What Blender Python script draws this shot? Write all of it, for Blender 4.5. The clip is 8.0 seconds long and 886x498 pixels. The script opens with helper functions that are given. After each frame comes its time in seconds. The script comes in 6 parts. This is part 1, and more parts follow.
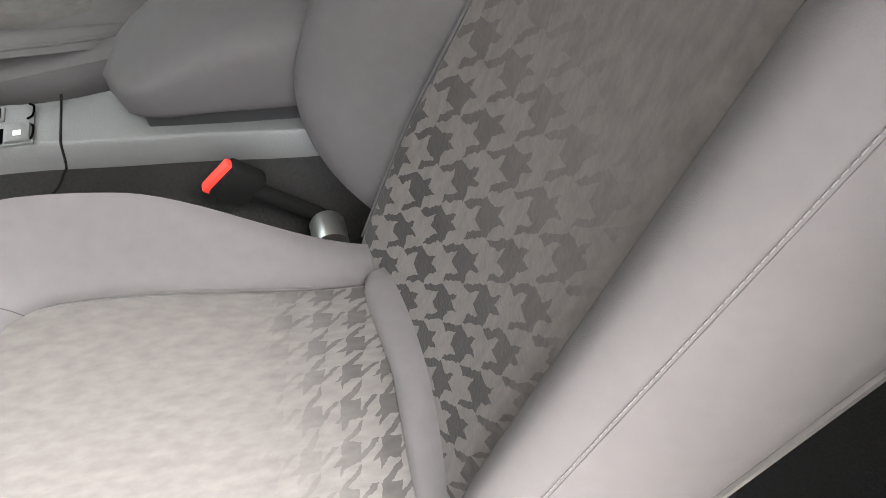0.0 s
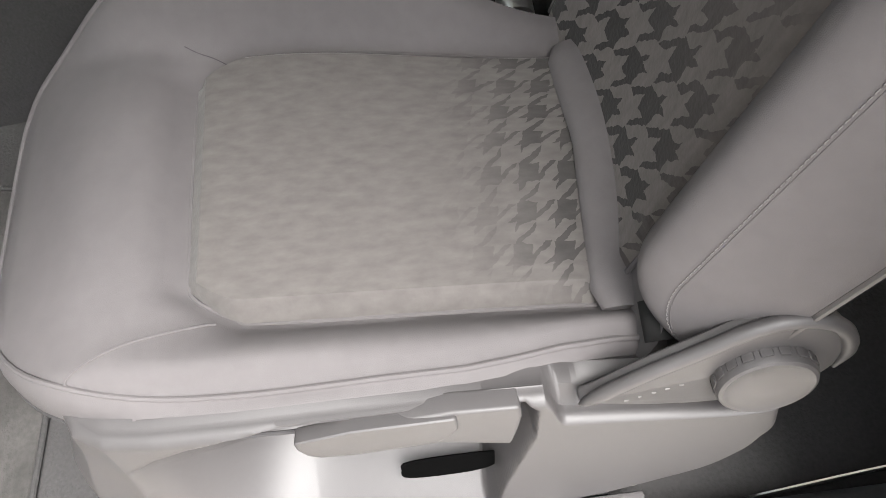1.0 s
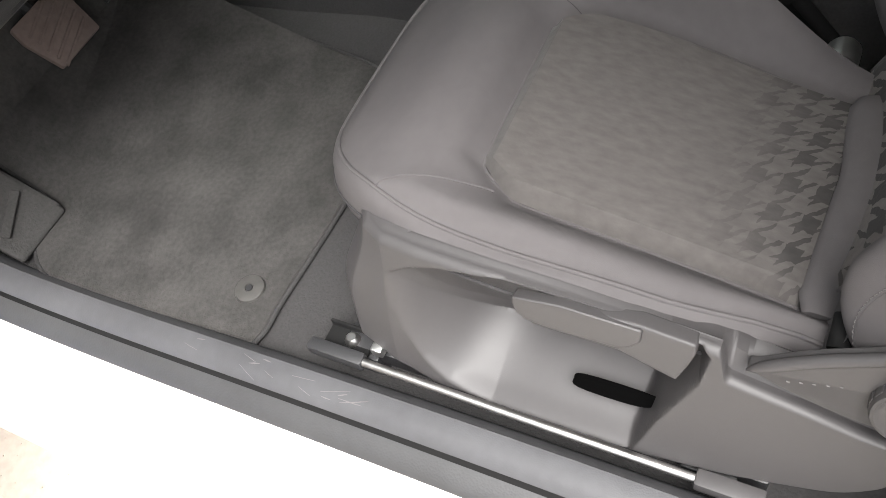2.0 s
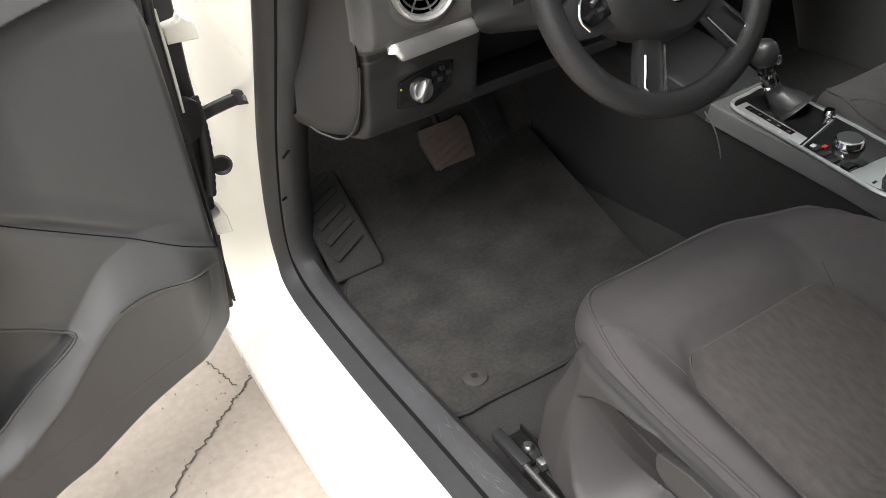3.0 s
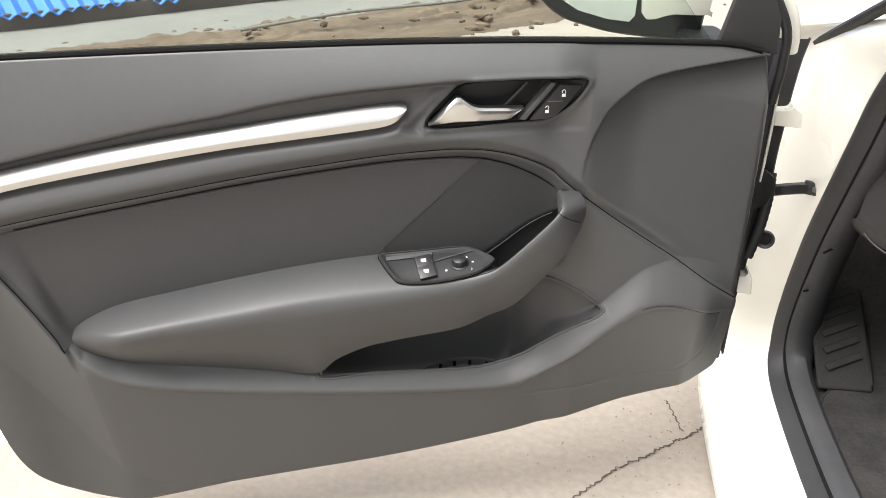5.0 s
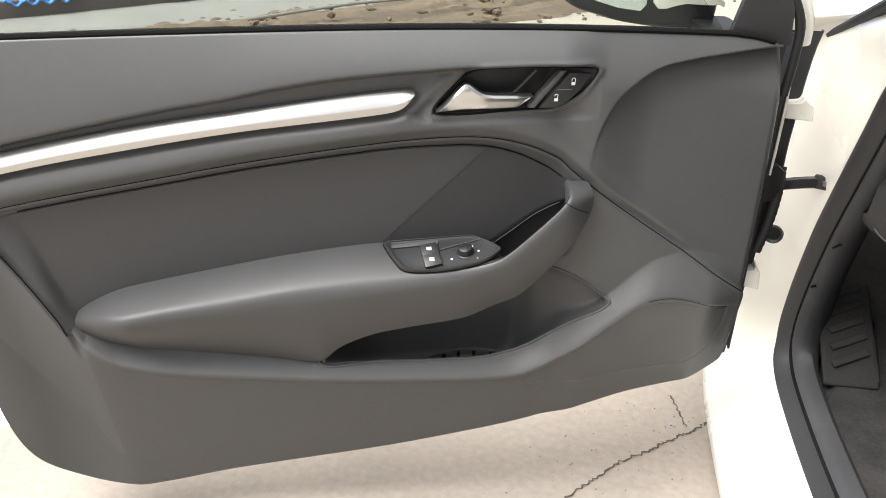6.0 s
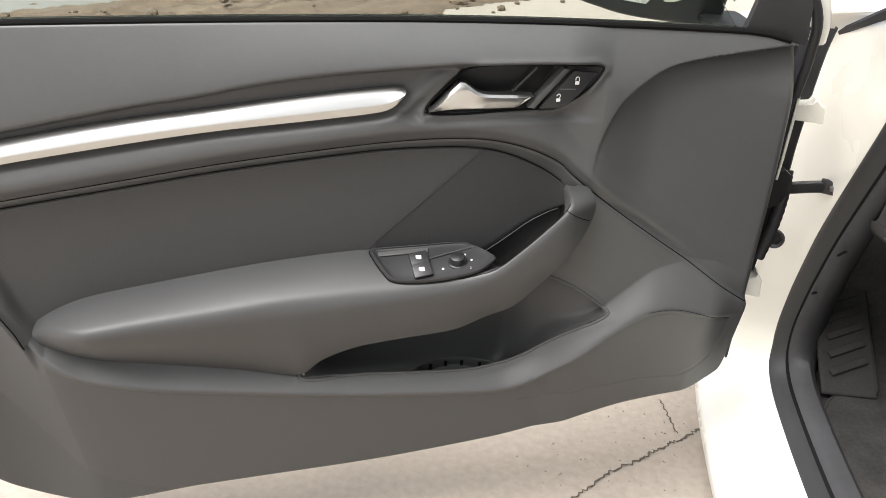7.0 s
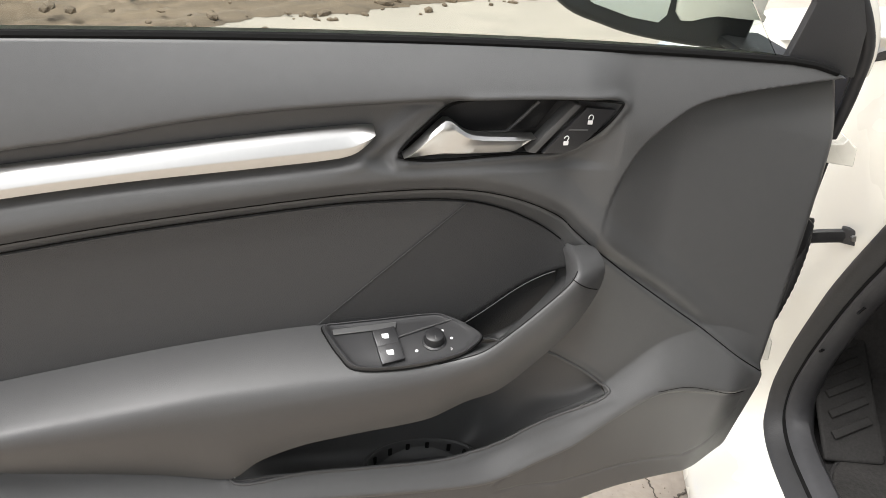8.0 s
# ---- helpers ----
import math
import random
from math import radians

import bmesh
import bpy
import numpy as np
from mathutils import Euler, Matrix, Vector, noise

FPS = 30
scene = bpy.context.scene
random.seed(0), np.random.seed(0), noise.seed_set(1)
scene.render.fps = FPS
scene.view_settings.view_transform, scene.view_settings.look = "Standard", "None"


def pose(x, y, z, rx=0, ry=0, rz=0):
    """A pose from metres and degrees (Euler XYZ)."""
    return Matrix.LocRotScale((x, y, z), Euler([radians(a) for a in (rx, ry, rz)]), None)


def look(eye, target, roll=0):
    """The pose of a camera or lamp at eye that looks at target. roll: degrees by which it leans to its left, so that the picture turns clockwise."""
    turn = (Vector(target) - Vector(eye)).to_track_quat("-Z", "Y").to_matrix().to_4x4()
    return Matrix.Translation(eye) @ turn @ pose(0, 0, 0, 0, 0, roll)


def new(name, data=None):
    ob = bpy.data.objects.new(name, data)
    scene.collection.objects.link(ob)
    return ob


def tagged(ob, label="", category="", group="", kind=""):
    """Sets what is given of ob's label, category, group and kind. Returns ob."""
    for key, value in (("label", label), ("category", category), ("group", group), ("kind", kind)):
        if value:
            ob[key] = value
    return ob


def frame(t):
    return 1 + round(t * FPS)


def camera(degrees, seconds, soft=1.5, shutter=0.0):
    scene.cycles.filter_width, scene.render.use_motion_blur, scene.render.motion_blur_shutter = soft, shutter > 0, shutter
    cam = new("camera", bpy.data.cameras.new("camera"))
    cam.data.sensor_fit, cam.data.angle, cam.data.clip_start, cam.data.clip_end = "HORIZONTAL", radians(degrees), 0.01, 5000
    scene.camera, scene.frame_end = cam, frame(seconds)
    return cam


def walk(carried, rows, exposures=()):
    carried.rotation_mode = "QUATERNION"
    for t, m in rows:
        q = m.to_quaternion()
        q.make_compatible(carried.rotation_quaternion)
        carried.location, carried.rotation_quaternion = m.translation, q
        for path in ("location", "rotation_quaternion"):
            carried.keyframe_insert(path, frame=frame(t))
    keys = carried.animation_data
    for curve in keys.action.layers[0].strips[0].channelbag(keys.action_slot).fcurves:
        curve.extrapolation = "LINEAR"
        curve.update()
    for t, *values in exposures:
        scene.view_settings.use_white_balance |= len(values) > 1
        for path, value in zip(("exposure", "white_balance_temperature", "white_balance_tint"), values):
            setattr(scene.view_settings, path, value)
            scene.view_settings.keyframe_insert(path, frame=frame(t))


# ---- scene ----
cam = camera(57.0, 8.0, soft=0.9)
PATH = [
    (0, (0.089, -0.023, 1.089), (1.236, -0.23, -0.536), -5.8),
    (0.5, (0.063, 0.003, 1.055), (1.105, -0.038, -0.651), -12.5),
    (1, (0.027, 0.016, 1.055), (0.94, 0.249, -0.709), -22.3),
    (1.5, (-0.059, 0.014, 1.082), (0.803, 0.516, -0.652), -26.0),
    (1.7, (-0.095, 0.013, 1.106), (0.772, 0.61, -0.594), -24.0),
    (2.8, (-0.253, -0.179, 1.194), (0.529, 1.168, -0.061), -10.4),
    (3, (-0.275, -0.221, 1.218), (0.464, 1.231, 0.059), -7.7),
    (3.5, (-0.3, -0.288, 1.252), (0.247, 1.334, 0.217), -3.6),
    (4, (-0.325, -0.384, 1.257), (-0.206, 1.403, 0.365), -1.4),
    (4.5, (-0.368, -0.433, 1.264), (-0.54, 1.374, 0.426), -1.1),
    (5, (-0.398, -0.464, 1.247), (-0.71, 1.309, 0.376), -1.1),
    (6.5, (-0.405, -0.45, 1.233), (-0.709, 1.314, 0.339), 0.2),
    (7, (-0.451, -0.364, 1.233), (-0.696, 1.391, 0.306), 1.1),
    (7.5, (-0.509, -0.214, 1.218), (-0.659, 1.545, 0.279), 2.2),
    (8, (-0.559, -0.103, 1.196), (-0.6, 1.671, 0.274), 3.9),
]
walk(cam, [(t, look(eye, target, roll)) for t, eye, target, roll in PATH],
     exposures=[(0, 4.04), (0.5, 3.58), (1.0, 2.83), (1.7, 2.57), (2.3, 1.7), (2.8, 1.2), (3.5, 1.22), (4.5, 1.2), (5.1, 1.27), (6.4, 1.15), (8, 1.1)])

# ---- light: bright overcast day ----
world = bpy.data.worlds.new("sky_light")
scene.world = world
world.use_nodes = True
nt = world.node_tree
sky = nt.nodes.new("ShaderNodeTexSky")
sky.sky_type, sky.sun_disc = "NISHITA", False
sky.sun_elevation, sky.sun_rotation = radians(61), radians(229)
sky.air_density, sky.dust_density, sky.ozone_density = 1.0, 5.0, 0.6
nt.nodes["Background"].inputs["Strength"].default_value = 0.125
haze = nt.nodes.new("ShaderNodeHueSaturation")
haze.inputs["Saturation"].default_value = 0.18
nt.links.new(sky.outputs["Color"], haze.inputs["Color"])
nt.links.new(haze.outputs["Color"], nt.nodes["Background"].inputs["Color"])
sun = new("sun", bpy.data.lights.new("sun", "SUN"))
sun.data.energy, sun.data.angle, sun.data.color = 2.2, radians(38), (1.0, 0.972, 0.950)
sun.matrix_world = look((-3.1, -2.7, 7.4), (0, 0, 0))


# ---- materials ----
def shader(name, colour, rough=0.5, metal=0.0, var=0.0, scale=30.0, bump=0.0, bscale=400.0, coat=0.0, stain=0.0, stain_scale=3.0, spec=0.5, grain=None):
    """A surface with fine grain, slow blotches and relief at real size (object coordinates, metres)."""
    m = bpy.data.materials.new(name)
    m.use_nodes = True
    n, l = m.node_tree.nodes, m.node_tree.links
    b = n["Principled BSDF"]
    b.inputs["Base Color"].default_value = (*colour, 1)
    b.inputs["Roughness"].default_value = rough
    b.inputs["Metallic"].default_value = metal
    b.inputs["Coat Weight"].default_value = coat
    b.inputs["Coat Roughness"].default_value = 0.08
    b.inputs["Specular IOR Level"].default_value = spec
    tc = n.new("ShaderNodeTexCoord")
    if var or stain:
        fine = n.new("ShaderNodeTexNoise")
        fine.inputs["Scale"].default_value, fine.inputs["Detail"].default_value = scale, 6
        slow = n.new("ShaderNodeTexNoise")
        slow.inputs["Scale"].default_value, slow.inputs["Detail"].default_value = stain_scale, 4
        where = tc.outputs["Object"]
        if grain:  # drawn out along a direction of the plan
            turn, draw = n.new("ShaderNodeMapping"), n.new("ShaderNodeMapping")
            turn.inputs["Rotation"].default_value = (0, 0, -math.atan2(grain[1], grain[0]))
            draw.inputs["Scale"].default_value = (0.14, 1.6, 1)
            l.new(where, turn.inputs["Vector"])
            l.new(turn.outputs[0], draw.inputs["Vector"])
            where = draw.outputs[0]
        for q in (fine, slow):
            l.new(where, q.inputs["Vector"])
        mix = n.new("ShaderNodeMath")
        mix.operation = "MULTIPLY_ADD"
        l.new(fine.outputs["Fac"], mix.inputs[0])
        mix.inputs[1].default_value, mix.inputs[2].default_value = var * 2, 1 - var
        mix2 = n.new("ShaderNodeMath")
        mix2.operation = "MULTIPLY_ADD"
        l.new(slow.outputs["Fac"], mix2.inputs[0])
        mix2.inputs[1].default_value, mix2.inputs[2].default_value = stain * 2, 1 - stain
        both = n.new("ShaderNodeMath")
        both.operation = "MULTIPLY"
        l.new(mix.outputs[0], both.inputs[0])
        l.new(mix2.outputs[0], both.inputs[1])
        tint = n.new("ShaderNodeVectorMath")
        tint.operation = "SCALE"
        tint.inputs[0].default_value = colour
        l.new(both.outputs[0], tint.inputs["Scale"])
        l.new(tint.outputs[0], b.inputs["Base Color"])
        rr = n.new("ShaderNodeMath")
        rr.operation = "MULTIPLY_ADD"
        l.new(slow.outputs["Fac"], rr.inputs[0])
        rr.inputs[1].default_value, rr.inputs[2].default_value = 0.16, rough - 0.08
        l.new(rr.outputs[0], b.inputs["Roughness"])
    if bump:
        grain = n.new("ShaderNodeTexVoronoi" if bscale > 250 else "ShaderNodeTexNoise")
        grain.inputs["Scale"].default_value = bscale
        l.new(tc.outputs["Object"], grain.inputs["Vector"])
        bp = n.new("ShaderNodeBump")
        bp.inputs["Strength"].default_value, bp.inputs["Distance"].default_value = bump, 0.002
        l.new(grain.outputs[0], bp.inputs["Height"])
        l.new(bp.outputs["Normal"], b.inputs["Normal"])
    return m


def houndstooth(name, light, dark, px, py, fade0, fade1, rest, rim, lean=0.0):
    """Woven houndstooth: warp and weft bands of px by py metres in a 2/2 twill, fading to an even tone along v from fade0 to fade1; tufts worn pale along the rim."""
    m = shader(name, light, 0.9, bump=0.2, bscale=240.0, spec=0.12)
    n, l = m.node_tree.nodes, m.node_tree.links
    b = n["Principled BSDF"]
    b.inputs["Sheen Weight"].default_value = 0.08
    uv = n.new("ShaderNodeUVMap")
    sep = n.new("ShaderNodeSeparateXYZ")
    wave = n.new("ShaderNodeTexNoise")
    wave.inputs["Scale"].default_value, wave.inputs["Detail"].default_value = 70, 5
    l.new(uv.outputs[0], wave.inputs["Vector"])
    centred = n.new("ShaderNodeVectorMath")
    centred.operation = "SUBTRACT"
    centred.inputs[1].default_value = (0.5, 0.5, 0.5)
    l.new(wave.outputs["Color"], centred.inputs[0])
    small = n.new("ShaderNodeVectorMath")
    small.operation = "MULTIPLY_ADD"
    small.inputs[1].default_value = (0.011, 0.009, 0)
    l.new(centred.outputs[0], small.inputs[0])
    l.new(uv.outputs[0], small.inputs[2])
    l.new(small.outputs[0], sep.inputs[0])

    def op(kind, a, c=None):
        q = n.new("ShaderNodeMath")
        q.operation = kind
        for i, s in enumerate((a, c)):
            if s is None:
                continue
            if isinstance(s, (int, float)):
                q.inputs[i].default_value = s
            else:
                l.new(s, q.inputs[i])
        return q.outputs[0]

    u = op("DIVIDE", sep.outputs[0], px)
    v = op("DIVIDE", op("ADD", sep.outputs[1], op("MULTIPLY", sep.outputs[0], 0.2)), py)
    warp = op("LESS_THAN", op("FRACT", u), 0.5)
    weft = op("LESS_THAN", op("FRACT", v), 0.5)
    twill = op("FRACT", op("MULTIPLY", op("ADD", u, v), 2.0))
    along = op("MULTIPLY", op("GREATER_THAN", twill, 0.08), op("LESS_THAN", twill, 0.42))
    across = op("MULTIPLY", op("GREATER_THAN", twill, 0.56), op("LESS_THAN", twill, 0.94))
    both = op("MULTIPLY", warp, weft)
    pick = op("MAXIMUM", both, op("ADD", op("MULTIPLY", along, warp), op("MULTIPLY", across, weft)))
    noise_t = n.new("ShaderNodeTexNoise")
    noise_t.inputs["Scale"].default_value, noise_t.inputs["Detail"].default_value = 16, 4
    l.new(uv.outputs[0], noise_t.inputs["Vector"])
    fade = n.new("ShaderNodeMapRange")
    fade.inputs["From Min"].default_value, fade.inputs["From Max"].default_value = fade1, fade0
    l.new(op("ADD", op("SUBTRACT", sep.outputs[1], op("MULTIPLY", sep.outputs[0], lean)), op("MULTIPLY", op("SUBTRACT", noise_t.outputs["Fac"], 0.5), 0.10)), fade.inputs["Value"])
    even = op("MULTIPLY", op("SUBTRACT", 1.0, fade.outputs[0]), rest)
    tuft = n.new("ShaderNodeTexNoise")
    tuft.inputs["Scale"].default_value, tuft.inputs["Detail"].default_value = 45, 3
    l.new(uv.outputs[0], tuft.inputs["Vector"])
    near_rim = n.new("ShaderNodeMapRange")
    near_rim.inputs["From Min"].default_value, near_rim.inputs["From Max"].default_value = rim - 0.012, rim + 0.02
    l.new(op("ADD", op("MULTIPLY", sep.outputs[0], -1.0), op("MULTIPLY", op("SUBTRACT", tuft.outputs["Fac"], 0.5), 0.06)), near_rim.inputs["Value"])
    amount = op("SUBTRACT", op("ADD", op("MULTIPLY", pick, fade.outputs[0]), even), op("MULTIPLY", near_rim.outputs[0], 0.5))
    mix = n.new("ShaderNodeMix")
    mix.data_type = "RGBA"
    l.new(amount, mix.inputs["Factor"])
    mix.inputs["A"].default_value, mix.inputs["B"].default_value = (*light, 1), (*dark, 1)
    worn = n.new("ShaderNodeMix")
    worn.data_type, worn.blend_type = "RGBA", "MULTIPLY"
    worn.inputs["Factor"].default_value = 0.5
    brushed = n.new("ShaderNodeTexNoise")
    brushed.inputs["Scale"].default_value, brushed.inputs["Detail"].default_value = 70, 10
    stretch = n.new("ShaderNodeMapping")
    stretch.inputs["Scale"].default_value = (1.7, 0.7, 1)
    l.new(uv.outputs[0], stretch.inputs["Vector"])
    l.new(stretch.outputs[0], brushed.inputs["Vector"])
    l.new(mix.outputs["Result"], worn.inputs["A"])
    l.new(brushed.outputs["Fac"], worn.inputs["B"])
    gain = n.new("ShaderNodeVectorMath")
    gain.operation = "SCALE"
    gain.inputs["Scale"].default_value = 1.33
    l.new(worn.outputs["Result"], gain.inputs[0])
    l.new(gain.outputs[0], b.inputs["Base Color"])
    return m


M_CLOTH = shader("grey_seat_cloth", (0.065, 0.0606, 0.0614), 0.85, spec=0.2, var=0.10, scale=60, bump=0.10, bscale=1400.0, stain=0.09, stain_scale=7)
M_FABRIC = houndstooth("houndstooth_cushion", (0.062, 0.0575, 0.0547), (0.029, 0.0272, 0.026), 0.0395, 0.0335, -0.01, 0.085, 0.0, 0.125)
M_FABRIC_BACK = houndstooth("houndstooth_back", (0.070, 0.0620, 0.0583), (0.0085, 0.0073, 0.0066), 0.048, 0.054, 0.06, 0.36, 0.20, 0.112, 0.22)
M_BUTTON = shader("dusty_button_metal", (0.052, 0.050, 0.047), 0.55, metal=0.3, var=0.3, scale=90, stain=0.2, stain_scale=20)
M_STITCH = shader("pale_thread", (0.092, 0.088, 0.086), 0.8)
M_SEAM = shader("seam_shadow_cord", (0.008, 0.008, 0.008), 0.9, spec=0.1)
M_CREASE = shader("cloth_crease", (0.034, 0.033, 0.034), 0.9, spec=0.1)
M_PLASTIC = shader("charcoal_soft_plastic", (0.082, 0.0825, 0.082), 0.5, var=0.05, scale=90, bump=0.12, bscale=900.0, stain=0.05)
M_DOOR = shader("charcoal_door_trim", (0.073, 0.0737, 0.0742), 0.46, var=0.05, scale=80, bump=0.10, bscale=1000.0, stain=0.08, stain_scale=5)
M_DOOR_LOW = shader("darker_lower_door_plastic", (0.060, 0.0608, 0.0616), 0.48, var=0.05, scale=80, bump=0.10, bscale=1000.0, stain=0.10, stain_scale=5)
M_ARM = shader("soft_armrest_vinyl", (0.056, 0.0562, 0.0568), 0.50, var=0.05, scale=110, bump=0.10, bscale=1100.0, stain=0.08, stain_scale=6)
M_INSERT = shader("dark_vinyl_insert", (0.048, 0.0482, 0.0486), 0.60, var=0.06, scale=120, bump=0.3, bscale=900.0, stain=0.05)
M_PERF = shader("perforated_vinyl", (0.032, 0.0322, 0.0325), 0.7, var=0.10, scale=300, bump=0.25, bscale=600.0)
M_POD = shader("fine_black_plastic", (0.030, 0.030, 0.031), 0.5, var=0.05, scale=90, bump=0.06, bscale=900.0)
M_DASH = shader("grey_dash_plastic", (0.108, 0.1085, 0.107), 0.5, var=0.05, scale=90, bump=0.22, bscale=650.0, stain=0.05)
M_SKIRT = shader("grey_hard_plastic", (0.0375, 0.0354, 0.0358), 0.52, spec=0.4, var=0.06, scale=150, bump=0.06, bscale=1600.0, stain=0.06)
M_BLACK = shader("black_plastic", (0.018, 0.018, 0.019), 0.42, var=0.1, scale=60, bump=0.1, bscale=600.0)
M_GLOSS = shader("gloss_black", (0.012, 0.012, 0.013), 0.15)
M_RUBBER = shader("black_rubber", (0.015, 0.015, 0.016), 0.6, var=0.15, scale=70, stain=0.15, stain_scale=8)
M_SEAL = shader("dull_seal_rubber", (0.027, 0.027, 0.0278), 0.55, var=0.15, scale=70, bump=0.1, bscale=300.0, stain=0.2, stain_scale=9)
M_SILL = shader("dark_sill_trim", (0.047, 0.047, 0.0495), 0.56, var=0.16, scale=60, bump=0.08, bscale=500.0, stain=0.3, stain_scale=9, spec=0.35)
M_MAT = shader("worn_black_carpet", (0.034, 0.0326, 0.0313), 0.95, spec=0.1, var=0.38, scale=130, bump=0.5, bscale=240.0, stain=0.62, stain_scale=13)
M_REST = shader("dark_ribbed_carpet", (0.033, 0.032, 0.031), 0.95, spec=0.08, var=0.3, scale=220, bump=0.5, bscale=240.0, stain=0.4, stain_scale=9)
M_CARPET = shader("dark_floor_carpet", (0.032, 0.0312, 0.0312), 0.95, spec=0.03, var=0.25, scale=250, bump=0.6, bscale=240.0, stain=0.2, stain_scale=6)
M_PAINT = shader("cream_white_paint", (0.80, 0.78, 0.70), 0.28, var=0.02, scale=20, coat=0.6, stain=0.03)
M_CHROME = shader("satin_aluminium", (0.58, 0.58, 0.565), 0.36, metal=1.0, var=0.03, scale=200)
M_RING = shader("bright_satin_aluminium", (0.80, 0.80, 0.79), 0.34, metal=0.8, var=0.04, scale=200)
M_BRIGHT = shader("polished_chrome", (0.82, 0.82, 0.83), 0.1, metal=1.0)
M_STEEL = shader("dull_steel", (0.42, 0.41, 0.40), 0.35, metal=1.0, var=0.2, scale=60, stain=0.2, stain_scale=15)
M_RED = shader("red_plastic", (0.75, 0.05, 0.035), 0.4)
M_WHITE = shader("white_print", (0.75, 0.75, 0.74), 0.6)
M_LEATHER = shader("black_leather", (0.030, 0.030, 0.031), 0.45, var=0.08, scale=90, bump=0.25, bscale=800.0)
M_PEDAL = shader("dusty_pedal_rubber", (0.11, 0.082, 0.073), 0.8, var=0.3, scale=90, stain=0.3, stain_scale=14)
M_BEIGE = shader("pale_pillar_cloth", (0.42, 0.40, 0.36), 0.85, var=0.05, scale=120)
M_GROUND = shader("worn_concrete", (0.35, 0.305, 0.258), 0.9, var=0.22, scale=55, bump=0.35, bscale=70.0, stain=0.22, stain_scale=2.2)
M_CRACK = shader("crack_dirt", (0.10, 0.085, 0.07), 0.95, var=0.3, scale=80)
M_DIRT = shader("dry_soil", (0.135, 0.100, 0.070), 0.95, var=0.75, scale=7, bump=1.0, bscale=22.0, stain=0.4, stain_scale=2.5, grain=(0.72, 0.69))
M_PAVE = shader("pale_pavement", (0.21, 0.205, 0.185), 0.9, var=0.15, scale=12, stain=0.2, stain_scale=1.5)
# brown darkened for the shadow under the blue sheets
M_DARKWALL = shader("shaded_brown_wall", (0.10, 0.085, 0.08), 0.9, var=0.2, scale=5, stain=0.2)
M_BLUE = shader("bright_blue_tarpaulin", (0.055, 0.215, 0.60), 0.5, var=0.12, scale=8, stain=0.15)
M_GRIT = shader("grit", (0.30, 0.255, 0.21), 0.9, var=0.6, scale=60)
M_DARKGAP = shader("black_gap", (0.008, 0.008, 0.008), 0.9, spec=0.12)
M_HOLE = shader("deep_black_hole", (0.0015, 0.0015, 0.0015), 1.0, spec=0.0)
M_LOWER = shader("dark_plastic_and_shaded_dash", (0.032, 0.032, 0.0328), 0.5, var=0.05, scale=90, bump=0.15, bscale=900.0)
M_CONSOLE = shader("grey_console_plastic", (0.088, 0.088, 0.0885), 0.48, var=0.05, scale=90, bump=0.2, bscale=650.0)
M_YELLOW = shader("yellow_green_plastic", (0.55, 0.6, 0.05), 0.5)


def glass(name, tint):
    m = bpy.data.materials.new(name)
    m.use_nodes = True
    b = m.node_tree.nodes["Principled BSDF"]
    b.inputs["Base Color"].default_value = (*tint, 1)
    b.inputs["Roughness"].default_value = 0.02
    b.inputs["IOR"].default_value = 1.25
    b.inputs["Transmission Weight"].default_value = 1.0
    return m


M_GLASS = glass("window_glass", (0.74, 0.80, 0.76))
M_MIRROR = shader("mirror_silver", (0.66, 0.70, 0.69), 0.03, metal=1.0)


# ---- mesh helpers ----
def V(*a):
    return Vector(a)


def part(name, bm, material, parent=None, label="", smooth=True, sharp=None):
    """Links a bmesh as one mesh object under a thing or a part."""
    me = bpy.data.meshes.new(name)
    bmesh.ops.recalc_face_normals(bm, faces=bm.faces)
    bm.to_mesh(me)
    bm.free()
    me.materials.append(material)
    if smooth:
        me.polygons.foreach_set("use_smooth", [True] * len(me.polygons))
        me.set_sharp_from_angle(angle=radians(sharp or 38))
    ob = new(name, me)
    if parent is not None:
        ob.parent = parent
        ob.matrix_parent_inverse = parent.matrix_world.inverted()
    if label:
        ob["label"] = label
    return ob


def thing(name, at, label, category, group="", kind=""):
    ob = new(name)
    ob.matrix_world = Matrix.Translation(at)
    ob.empty_display_size = 0.05
    return tagged(ob, label, category, group, kind)


def smoothstep(a, b, x):
    t = min(1.0, max(0.0, (x - a) / (b - a)))
    return t * t * (3 - 2 * t)


def interp(table, x):
    """Piecewise smooth value of a table of (x, value) pairs."""
    xs = [p[0] for p in table]
    if xs[0] > xs[-1]:
        table = table[::-1]
        xs = xs[::-1]
    if x <= xs[0]:
        return table[0][1]
    for i in range(len(xs) - 1):
        if x <= xs[i + 1]:
            a, b = table[i], table[i + 1]
            pa, pb = table[max(i - 1, 0)], table[min(i + 2, len(xs) - 1)]
            h = b[0] - a[0]
            ma = (b[1] - pa[1]) / (b[0] - pa[0])
            mb = (pb[1] - a[1]) / (pb[0] - a[0])
            t = (x - a[0]) / h
            return ((2 * t**3 - 3 * t**2 + 1) * a[1] + (t**3 - 2 * t**2 + t) * h * ma
                    + (3 * t**2 - 2 * t**3) * b[1] + (t**3 - t**2) * h * mb)
    return table[-1][1]


